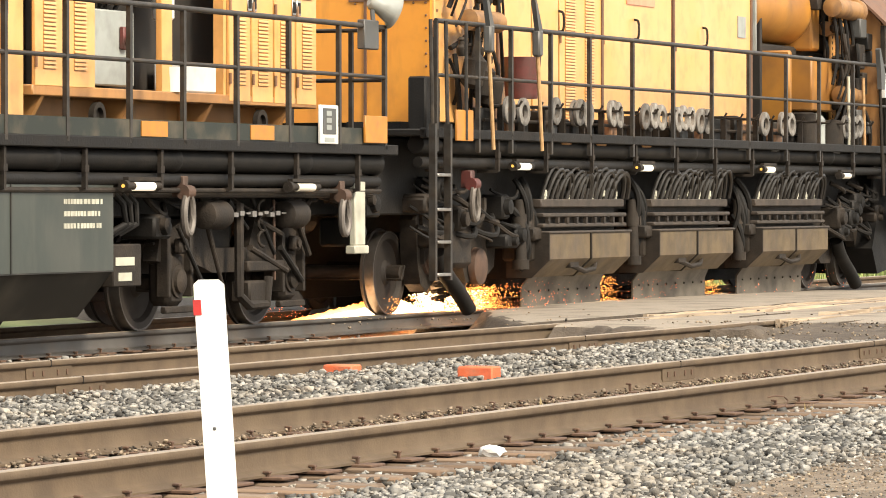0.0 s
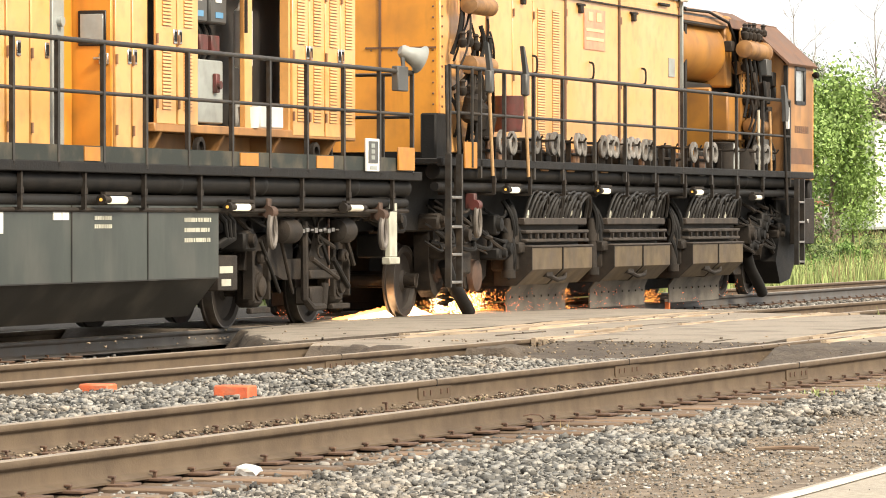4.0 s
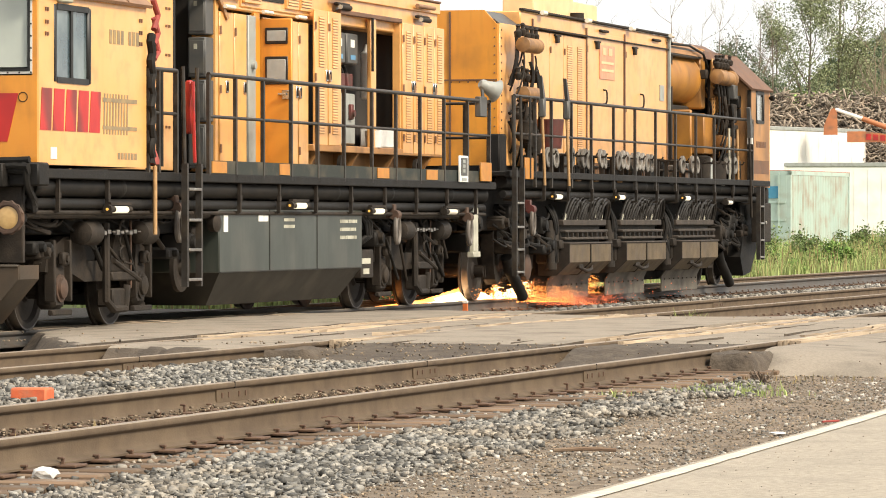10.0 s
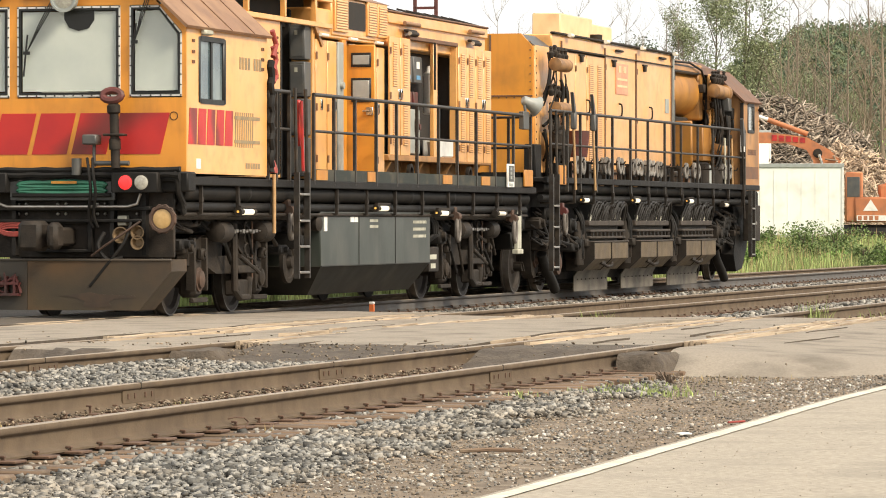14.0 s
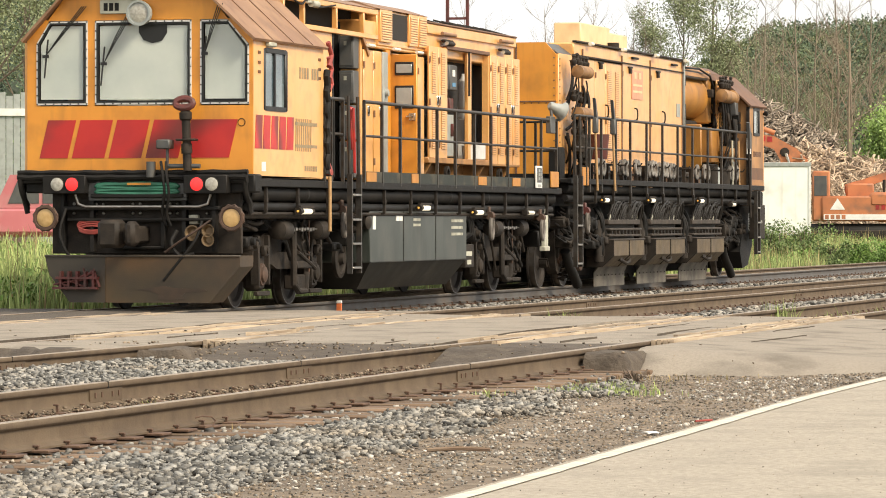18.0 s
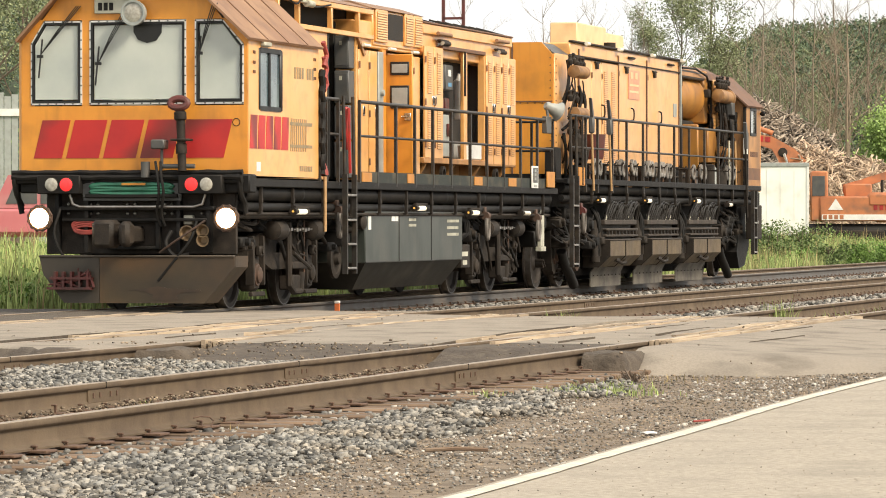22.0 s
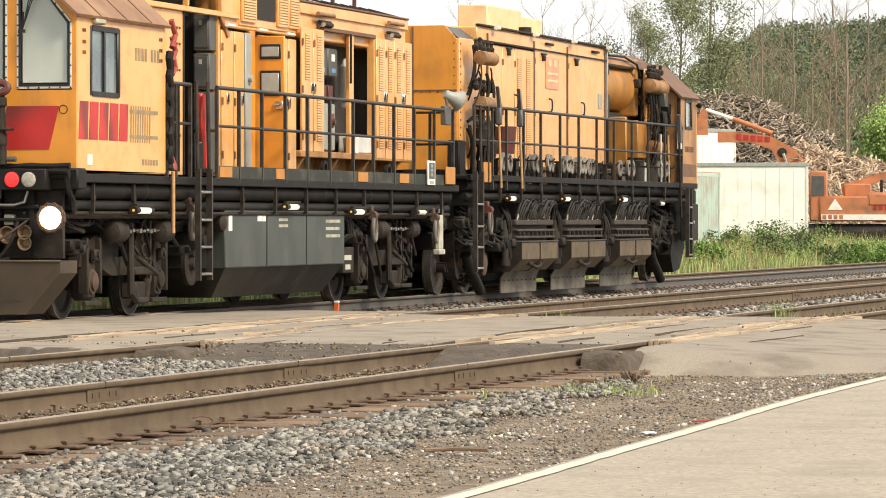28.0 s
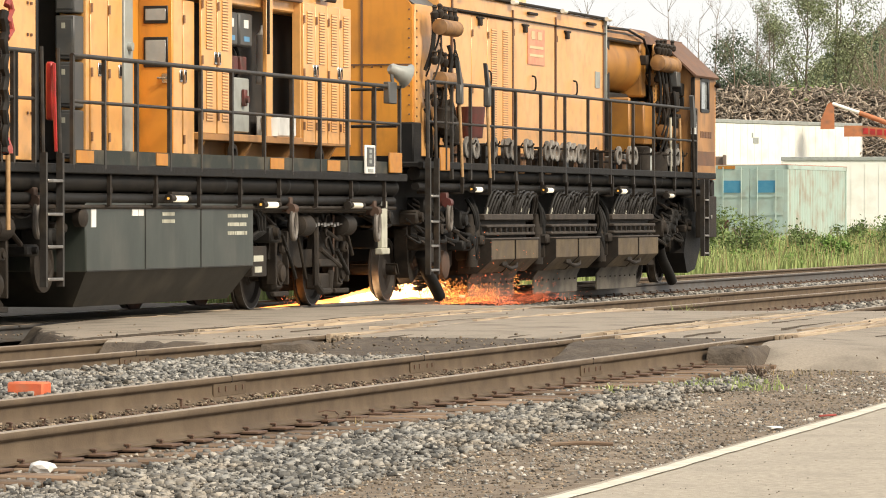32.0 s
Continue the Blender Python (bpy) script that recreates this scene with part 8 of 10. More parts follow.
def shrub(seed, mat, r, h, n=1800, size=0.045):
    s = thing("shrub", "leafy green roadside shrub", "shrub", group="shrubs on the bank")
    part("foliage", clump(seed, r, h, n, mat, size), mat, s)
    st = MB()
    rg = random.Random(seed)
    for q in range(6):
        st.tube([(0, 0, 0), (rg.uniform(-r, r) * 0.3, rg.uniform(-r, r) * 0.3, h * 0.45), (rg.uniform(-r, r) * 0.6, rg.uniform(-r, r) * 0.6, h * 0.9)], 0.012, 5)
    part("stem_clump", st, BARK, s)
    return s


shrubs = [shrub(1, LEAF, 0.5, 0.8), shrub(2, LEAFLIGHT, 0.45, 0.7), shrub(3, LEAF, 0.7, 1.1)]
for k, (b, d, sc) in enumerate(((11.4, 118, 1.0), (11.05, 112, 0.8), (10.1, 125, 0.9), (9.35, 124, 1.05), (9.0, 128, 0.8), (12.2, 104, 0.9), (13.0, 98, 0.8), (13.5, 92, 1.1), (14.1, 90, 0.9), (10.7, 134, 0.8),
                                (8.7, 130, 0.9), (9.7, 132, 0.7), (14.5, 88, 1.0), (15.0, 84, 0.8), (12.7, 110, 1.2))):
    p = spot(b, d)
    m = Matrix.Translation((p.x, p.y, bank_z(p.x, p.y) - 0.05)) @ Matrix.Rotation(k * 1.3, 4, "Z")
    if k < 3:
        shrubs[k].matrix_basis = m
    else:
        copy_thing(shrubs[k % 3], m)


# ---- trees
def limb(mb, p, d, length, r, depth, rg, tips, spread):
    n = 4
    pts, q = [Vector(p)], Vector(p)
    d = Vector(d).normalized()
    for i in range(n):
        d = (d + Vector((rg.uniform(-1, 1), rg.uniform(-1, 1), rg.uniform(-0.4, 0.6))) * 0.16).normalized()
        q = q + d * length / n
        pts.append(q.copy())
    for i in range(n):
        mb.rod(pts[i], pts[i + 1], r * (1 - i / n * 0.6), 6, r * (1 - (i + 1) / n * 0.6), False)
    tips.append(pts[-1])
    if depth:
        for k in range(rg.choice((3, 4, 5))):
            i = rg.randint(1, n)
            a = rg.uniform(0, 6.28)
            nd = (d * 0.6 + Vector((math.cos(a), math.sin(a), rg.uniform(0.0, 0.7))) * spread).normalized()
            limb(mb, pts[i], nd, length * rg.uniform(0.4, 0.65), r * 0.42, depth - 1, rg, tips, spread)


def tree(seed, h, r, label, leaves=None, size=0.16, n=2600, spread=0.7, start=0.3, bark=None, group="trees behind the yard", puff=0.55, depth=2):
    t = thing("tree", label, "tree", group=group)
    rg, rr = random.Random(seed), np.random.RandomState(seed)
    mb, tips = MB(), []
    q, pts = Vector((0, 0, -0.3)), [Vector((0, 0, -0.3))]
    for i in range(8):
        q = q + Vector((rg.uniform(-0.1, 0.1) * h / 14, rg.uniform(-0.1, 0.1) * h / 14, (h + 0.3) / 8))
        pts.append(q.copy())
    for i in range(8):
        mb.rod(pts[i], pts[i + 1], r * (1 - i / 8.6), 8, r * (1 - (i + 1) / 8.6), False)
    k = 0
    for i in range(8):
        if i / 8 < start:
            continue
        for c in range(rg.choice((2, 3))):
            a = rg.uniform(0, 6.28)
            limb(mb, pts[i] + (pts[i + 1] - pts[i]) * rg.random(), (math.cos(a) * spread, math.sin(a) * spread, rg.uniform(0.25, 0.9)), h * 0.24 * (1.25 - i / 9), r * 0.34 * (1.15 - i / 9), depth, rg, tips, spread)
    part("trunk", mb, bark or BARK, t)
    if leaves is not None:
        tp = np.array([tuple(p) for p in tips])
        pick = rr.randint(0, len(tp), n)
        part("crown", leaf_cloud("crown", tp[pick] + rr.normal(0, puff, (n, 3)), size, seed, leaves), leaves, t)
    return t


def plant(t, b, d, turn=0.0, scale=1.0, first=False, sink=0.0):
    p = spot(b, d)
    m = Matrix.Translation((p.x, p.y, bank_z(p.x, p.y) - sink)) @ Matrix.Rotation(turn, 4, "Z")
    if first:
        t.matrix_basis = m @ Matrix.Scale(scale, 4)
        return t
    o = copy_thing(t, m)
    o.scale = (scale, scale, scale)
    return o


tall = tree(1, 17, 0.2, "tall thin tree with sparse grey-green crown", LEAFSPARSE, 0.075, 11000, 0.5, 0.3, puff=0.26)
tall2 = tree(2, 15, 0.17, "tall thin tree with patchy green crown", LEAFSPARSE, 0.075, 8500, 0.5, 0.35, puff=0.26)
bare = tree(3, 15, 0.15, "tall bare bleached dead tree", None, spread=0.42, start=0.25, bark=DEADBARK, depth=2)
bare2 = tree(4, 13, 0.12, "tall bare dead tree with thin twigs", None, spread=0.5, start=0.2, bark=DEADBARK)
bright = tree(5, 5.5, 0.12, "fresh green leafy young tree", LEAFFRESH, 0.085, 12000, 0.8, 0.15, puff=0.45, group="young trees")
fir = tree(6, 10, 0.15, "dark green slender conifer tree", LEAFDARK, 0.085, 11000, 0.8, 0.12, puff=0.36)
thicket = tree(7, 11, 0.14, "brown leafless tree with dense upright twigs", None, spread=0.34, start=0.08, bark=TWIG, depth=3)
for k, (t, spots) in enumerate((
        (tall, ((10.95, 225, 0, 0.95), (11.8, 240, 1, 0.7), (12.9, 255, 1.4, 0.5), (14.9, 240, 5, 0.6), (13.6, 262, 2, 0.5), (20.9, 190, 5.5, 0.8))),
        (tall2, ((11.35, 222, 0, 0.9), (10.75, 238, 1.6, 0.7), (12.4, 250, 3, 0.5), (10.1, 246, 4.4, 0.6), (20.6, 150, 1, 0.9), (20.2, 160, 3, 0.8), (9.5, 255, 2.5, 0.55), (13.4, 246, 0.6, 0.5))),
        (bare, ((10.25, 222, 0, 0.85), (9.85, 218, 1, 0.85), (9.3, 224, 2, 0.95), (8.8, 226, 4, 0.9), (12.55, 240, 5, 0.85), (13.2, 245, 2.6, 0.9), (12.0, 240, 4.8, 0.85), (14.3, 248, 1.8, 0.9))),
        (bare2, ((10.05, 224, 0, 0.9), (9.6, 220, 1.1, 0.95), (9.05, 222, 3.3, 1.0), (12.3, 235, 4.6, 0.9), (11.85, 230, 5.2, 0.95), (13.0, 238, 0.7, 0.85), (12.75, 242, 3.1, 0.95), (14.0, 242, 2.2, 0.9), (10.4, 231, 1.2, 1.0))),
        (bright, ((11.55, 196, 0, 1.0), (11.25, 200, 2, 0.8), (8.6, 196, 4, 0.9), (13.75, 104, 1, 0.72), (14.25, 101, 3, 0.6), (13.5, 108, 5, 0.42), (8.45, 200, 2.5, 1.0), (19.8, 128, 2, 0.7), (14.7, 98, 0.4, 0.5), (15.2, 96, 2.2, 0.55))),
        (fir, ((13.1, 240, 0, 0.76), (12.25, 240, 1, 0.98), (12.5, 248, 2, 0.8), (12.75, 252, 2.7, 0.7), (13.7, 250, 3, 0.8), (14.2, 245, 4, 0.9), (11.9, 252, 5, 0.75), (14.8, 252, 0.6, 0.8), (12.0, 236, 3.6, 0.8), (11.1, 256, 1.5, 0.8), (10.75, 262, 4.2, 0.85))),
        (thicket, ((9.15, 214, 0, 1.0), (9.4, 219, 1.2, 0.9), (10.4, 216, 4.0, 0.9), (8.65, 216, 0.6, 0.8))))):
    for i, (b, d, a, sc) in enumerate(spots):
        plant(t, b, d, a, sc, i == 0)

# ---- the wooded hill far behind
hill_v, hill_f = [], []
bs = steps(4, 25, 84)
for i, b in enumerate(bs):
    top = 20.5 + 1.6 * math.sin(b * 1.6 + 2.2) + 1.5 * noise.noise((b * 2.1, 0, 0))
    top = top if b < 9.9 else max(top - 6.0 * (b - 9.9), 10.0 + 1.5 * noise.noise((b * 1.7, 3, 0)) - 0.9 * max(min(b, 16.5) - 12.5, 0) + 8.0 * min(max(b - 17.5, 0), 3.0))
    for d, z in ((330, 0.5), (380, top * 0.55), (450, top), (560, top * 0.7), (700, 0)):
        p = spot(b, d)
        hill_v.append((p.x, p.y, z + 1.5))
    if i:
        hill_f += [(5 * i - 5 + k, 5 * i + k, 5 * i + k + 1, 5 * i - 4 + k) for k in range(4)]
hill_me = bpy.data.meshes.new("hill")
hill_me.from_pydata(hill_v, [], hill_f)
# hill surface coloured dark, as the shade seen between crowns
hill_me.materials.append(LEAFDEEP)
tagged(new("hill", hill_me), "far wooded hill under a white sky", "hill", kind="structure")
hr = np.random.RandomState(8)
for mat_, tone, n in ((LEAFHAZE, "haze-paled green", 700), (LEAFHILL, "dusky blue-green", 520), (LEAFWARM, "olive green", 260)):
    cs = []
    for i in range(n):                    # round tree crowns, each a dome of leaf clumps
        j = hr.randint(14, 36) if hr.rand() < 0.74 else hr.randint(60, 72) if hr.rand() < 0.7 else hr.randint(0, len(bs) - 1)
        u, w = hr.rand(), hr.rand() ** 0.75 * 2
        k = int(min(w, 1.999))
        p0, p1 = Vector(hill_v[5 * j + k]), Vector(hill_v[5 * j + k + 1])
        p2, p3 = Vector(hill_v[5 * j + 5 + k]), Vector(hill_v[5 * j + 6 + k])
        p = (p0 + (p1 - p0) * (w - k)) * (1 - u) + (p2 + (p3 - p2) * (w - k)) * u
        rad = hr.uniform(1.0, 2.3)
        d = hr.normal(size=(190, 3))
        d /= np.linalg.norm(d, axis=1)[:, None]
        d[:, 2] = np.abs(d[:, 2]) * 1.25 - 0.25
        lump = 1 + 0.22 * np.array([noise.noise((q[0] * 2.2 + i, q[1] * 2.2, q[2] * 2.2)) for q in d])
        cs.append(np.array(p) + np.array((0, 0, hr.uniform(0.0, 1.2))) + d * (rad * lump * hr.uniform(0.82, 1.0, 190))[:, None])
    tagged(new("far_woods", leaf_cloud("far_woods", np.concatenate(cs), 0.17, n, mat_)), tone + " tree crowns on the far hill", "woods", kind="stuff")
cs = []
for i in range(24000):                    # undergrowth at the foot of the trees
    b, d = hr.uniform(8, 16), hr.uniform(205, 300)
    p = spot(b, d)
    cs.append((p.x, p.y, bank_z(p.x, p.y) + hr.rand() * (3.4 + 2.6 * noise.noise((p.x * 0.1, p.y * 0.1, 0)))))
tagged(new("undergrowth", leaf_cloud("undergrowth", cs, 0.22, 5, LEAFHAZE)), "dense undergrowth below the trees", "undergrowth", kind="stuff")

# ---- pile of scrap wood
PILEWOOD = material("weathered_scrap_wood", (0.40, 0.335, 0.265), 0.9, alt=(0.25, 0.20, 0.155), scale=2, bump=0.2, bump_scale=10, island=0.8)
FRESHWOOD = material("pale_split_wood", (0.55, 0.43, 0.31), 0.85, alt=(0.36, 0.26, 0.18), scale=2, bump=0.2, bump_scale=10, island=0.6)


def mound_h(b):
    """Height of the wood pile along the bearing."""
    k = 0.3 * noise.noise((b * 3, 1, 0))
    if b > 13.2:
        return max(6.5 - 4.0 * (b - 13.2), 1.5) + k
    if b > 10.4:
        return 6.5 + k
    if b > 9.3:
        return 6.5 - 1.9 * (10.4 - b) / 1.1 + k
    return 4.6 - 0.6 * (9.3 - b) + k * 0.6


def woodpile(name, b0, b1, d, scale, n, seed, mat, label):
    pr = np.random.RandomState(seed)
    t = thing(name, label, "wood pile")
    # added mound under the sticks; its dark colour is the shade in their gaps
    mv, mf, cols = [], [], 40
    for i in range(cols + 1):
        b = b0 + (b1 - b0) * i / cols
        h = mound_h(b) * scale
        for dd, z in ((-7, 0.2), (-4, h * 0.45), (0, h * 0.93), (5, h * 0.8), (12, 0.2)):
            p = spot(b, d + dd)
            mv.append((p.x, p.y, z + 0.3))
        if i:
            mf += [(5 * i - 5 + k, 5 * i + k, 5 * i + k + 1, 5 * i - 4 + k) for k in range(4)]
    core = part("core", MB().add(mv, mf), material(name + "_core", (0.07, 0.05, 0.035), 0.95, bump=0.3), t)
    v, f = [], []
    for i in range(n):
        b = b0 + (b1 - b0) * pr.rand()
        w = pr.rand()
        h = mound_h(b) * scale
        z = h * (0.1 + 0.9 * w) + 0.35 + pr.uniform(-0.1, 0.25)
        dd = -7 + 7 * w + pr.uniform(-0.4, 0.3)
        p = spot(b, d + dd, z)
        ln, th = pr.uniform(0.25, 1.1), pr.uniform(0.025, 0.08)
        a, tilt = pr.rand() * 6.28, pr.normal(0, 0.5)
        dx = Vector((math.cos(a) * math.cos(tilt), math.sin(a) * math.cos(tilt), math.sin(tilt)))
        up = Vector((0, 0, 1))
        sd = dx.cross(up).normalized() * th
        up = sd.cross(dx).normalized() * th * pr.uniform(0.4, 1)
        o = len(v)
        for e in (-1, 1):
            for q, w2 in ((-1, -1), (1, -1), (1, 1), (-1, 1)):
                v.append(p + dx * ln / 2 * e + sd * q * 0.5 + up * w2 * 0.5)
        f += [(o, o + 1, o + 2, o + 3), (o + 7, o + 6, o + 5, o + 4), (o, o + 4, o + 5, o + 1), (o + 1, o + 5, o + 6, o + 2), (o + 2, o + 6, o + 7, o + 3), (o + 3, o + 7, o + 4, o)]
    tagged(part("scrap_wood", raw_mesh("scrap_wood", [tuple(q) for q in v], np.array(f), mat), mat, t), kind="stuff")


woodpile("wood_pile", 9.3, 14.6, 190, 1.0, 13000, 3, PILEWOOD, "large grey-brown pile of scrap timber")
woodpile("wood_pile", 7.6, 9.75, 183, 0.80, 6000, 4, FRESHWOOD, "pale pile of freshly split wood")
woodpile("wood_pile", 20.0, 21.5, 150, 1.02, 1600, 6, PILEWOOD, "large grey-brown pile of scrap timber")

# ---- containers and trailers
CONT = material("chalky_green_container_paint", (0.36, 0.47, 0.42), 0.6, alt=(0.42, 0.50, 0.44), scale=0.8, dirt=(0.26, 0.13, 0.07), dirt_scale=1.6, dirt_amount=0.55, bump=0.06, streak=(0.28, 0.17, 0.10), streak_amount=0.6)
CONTDOOR = material("pale_green_container_door", (0.40, 0.52, 0.48), 0.6, alt=(0.45, 0.54, 0.48), scale=1.5, dirt=(0.3, 0.24, 0.18), dirt_scale=2.5, dirt_amount=0.45, bump=0.06)
TRAILER = material("chalky_white_trailer_skin", (0.84, 0.84, 0.79), 0.6, alt=(0.80, 0.80, 0.74), scale=0.7, dirt=(0.5, 0.48, 0.41), dirt_scale=1.4, dirt_amount=0.4, bump=0.03)
BLUE = material("blue_placard", (0.05, 0.24, 0.40), 0.5, alt=(0.08, 0.28, 0.42), scale=6, bump=0.03)
TOPRUST = material("rusty_container_roof", (0.45, 0.2, 0.13), 0.7, alt=(0.35, 0.14, 0.09), scale=2, bump=0.06)


def container(b, d, turn, z):
    c = thing("shipping_container", "chalky green shipping container with rust streaks", "container", Matrix.Translation(spot(b, d, z)) @ Matrix.Rotation(radians(turn), 4, "Z"))
    L, W, H = 6.06, 2.44, 2.59
    part("body", MB().box(0.06, L, -W + 0.03, -0.03, 0.12, H - 0.03), CONT, c)
    n = 22
    for y, s in ((0.0, 1), (-W, -1)):
        cor = MB()
        for i in range(n):
            x = 0.2 + i * (L - 0.4) / n
            cor.prism([(x, y - 0.03 * s), (x + 0.08, y), (x + 0.16, y), (x + 0.22, y - 0.03 * s)], 2, 0.15, H - 0.12)
        part("corrugation", cor, CONT, c)
    fr = MB()
    for x in (0.0, L - 0.12):
        for y in (-W, -0.12):
            fr.box(x, x + 0.12, y, y + 0.12, 0, H)
    for y in (-W, -0.1):
        fr.box(0, L, y, y + 0.1, 0, 0.14).box(0, L, y, y + 0.1, H - 0.12, H)
    fr.box(0, 0.12, -W, 0, H - 0.12, H).box(0, 0.12, -W, 0, 0, 0.14)
    part("frame", fr, CONTDOOR, c)
    part("roof", MB().box(0, L, -W, 0, H, H + 0.02), TOPRUST, c)
    for y0, y1 in ((-W + 0.12, -W / 2 - 0.01), (-W / 2 + 0.01, -0.12)):
        dl = part("door_leaf", MB().box(0.0, 0.05, y0, y1, 0.14, H - 0.12, 0.01), CONTDOOR, c)
        rib = MB()
        for z0 in (0.55, 1.05, 1.6):
            rib.box(-0.02, 0.0, y0 + 0.05, y1 - 0.05, z0, z0 + 0.06)
        for y in (y0 + 0.25, y1 - 0.25):
            rib.rod((-0.04, y, 0.1), (-0.04, y, H - 0.05), 0.018, 8)
        part("lock_bars", rib, CONTDOOR, dl)
        part("placard", MB().box(-0.025, -0.018, (y0 + y1) / 2 - 0.28, (y0 + y1) / 2 + 0.28, 1.75, 2.12), BLUE, dl)
    part("red_placard", MB().box(-0.027, -0.02, -0.55, -0.25, 0.62, 0.92), DARKRED, c)
    part("yellow_plate", MB().box(-0.02, 0.0, -0.75, -0.2, H - 0.11, H - 0.02), PLATE_YELLOW, c)
    return c


# the near corner at the hinge side lies towards the tracks
container(12.62, 130.5, -6.5, 0.2)


def trailer(b0, b1, d, z0, z1, deep, label, seams=0.5, d1=None):
    a, b = spot(b0, d), spot(b1, d1 or d)
    ang = math.atan2(b.y - a.y, b.x - a.x)
    w = (b - a).length
    t = thing("box_trailer", label, "trailer", Matrix.Translation((a.x, a.y, 0)) @ Matrix.Rotation(ang, 4, "Z"))
    part("box", MB().box(0, w, 0, deep, z0, z1, 0.03), TRAILER, t)
    part("roof_edge", MB().box(-0.03, w + 0.03, -0.04, 0.05, z1 - 0.12, z1 + 0.04, 0.02).box(-0.03, w + 0.03, -0.03, 0.02, z0, z0 + 0.12, 0.01), GREYBOX, t)
    n = int(w / seams)
    sm = MB()
    for i in range(1, n):
        sm.box(w * i / n - 0.012, w * i / n + 0.012, -0.012, 0.0, z0 + 0.12, z1 - 0.12)
    part("seams", sm, TRAILER, t)
    part("corner_post", MB().box(w - 0.06, w + 0.02, -0.03, 0.08, z0, z1).box(-0.02, 0.06, -0.03, 0.08, z0, z1), WHITEPAINT, t)
    for q in (0.25, 0.75):
        part("landing_leg", MB().box(w * q, w * q + 0.1, 0.3, 0.4, 0.2, z0), GREYBOX, t)
    return t


trailer(11.68, 9.63, 163, 0.7, 3.50, 2.6, "white box trailer with ribbed side")
tr1 = trailer(13.2, 10.61, 174, 0.9, 5.3, 2.6, "tall white box trailer behind the container", d1=186)
part("notice", MB().box(6.1, 6.5, -0.02, -0.012, 4.35, 4.6).box(6.0, 6.1, -0.02, -0.012, 4.6, 4.8), GREYBOX, tr1)
# leaning timber rack and rusty skip end
RUSTY = material("rusty_grey_skip_steel", (0.20, 0.15, 0.115), 0.8, alt=(0.14, 0.10, 0.08), scale=2, dirt=(0.28, 0.22, 0.17), dirt_scale=2, bump=0.1)
sk_ = thing("skip_container", "rusty grey ribbed steel skip", "skip", Matrix.Translation(spot(12.98, 136, 0.2)) @ Matrix.Rotation(radians(-78), 4, "Z"))
part("wall", MB().box(0, 1.3, 0, 0.08, 0.2, 2.95, 0.02).box(0, 0.3, -0.05, 0.02, 2.95, 3.4, 0.02), RUSTY, sk_)
for q in range(5):
    part("rib", MB().box(0.45, 1.28, -0.1, 0.0, 0.35 + q * 0.52, 0.47 + q * 0.52, 0.02), RUSTY, sk_)
part("post", MB().box(1.2, 1.32, -0.12, 0.1, 0.1, 3.0, 0.02).box(0.35, 0.5, -0.12, 0.1, 0.1, 3.0, 0.02), RUSTY, sk_)
hutp = spot(13.98, 112)
hut = thing("timber_shelter", "leaning brown timber shelter among weeds", "shelter", Matrix.Translation((hutp.x, hutp.y, 0.3)) @ Matrix.Rotation(radians(-70), 4, "Z"))
part("roof", MB().prism([(-0.6, 1.5), (0.7, 1.15), (0.7, 1.22), (-0.6, 1.6)], 1, -0.6, 0.6), TOPRUST, hut)
for x, y in ((-0.4, -0.5), (-0.4, 0.5), (0.5, -0.5), (0.5, 0.5)):
    part("post", MB().box(x - 0.06, x + 0.06, y - 0.06, y + 0.06, -0.2, 1.3), RUSTY, hut)
part("wall", MB().box(-0.4, -0.34, -0.5, 0.5, 0.0, 1.3), RUSTY, hut)

# ---- orange excavators in the yard
EXO = material("faded_excavator_orange", (0.52, 0.19, 0.075), 0.65, alt=(0.38, 0.135, 0.06), scale=1.2, dirt=(0.2, 0.11, 0.07), dirt_scale=2.5, dirt_amount=0.8, bump=0.04)


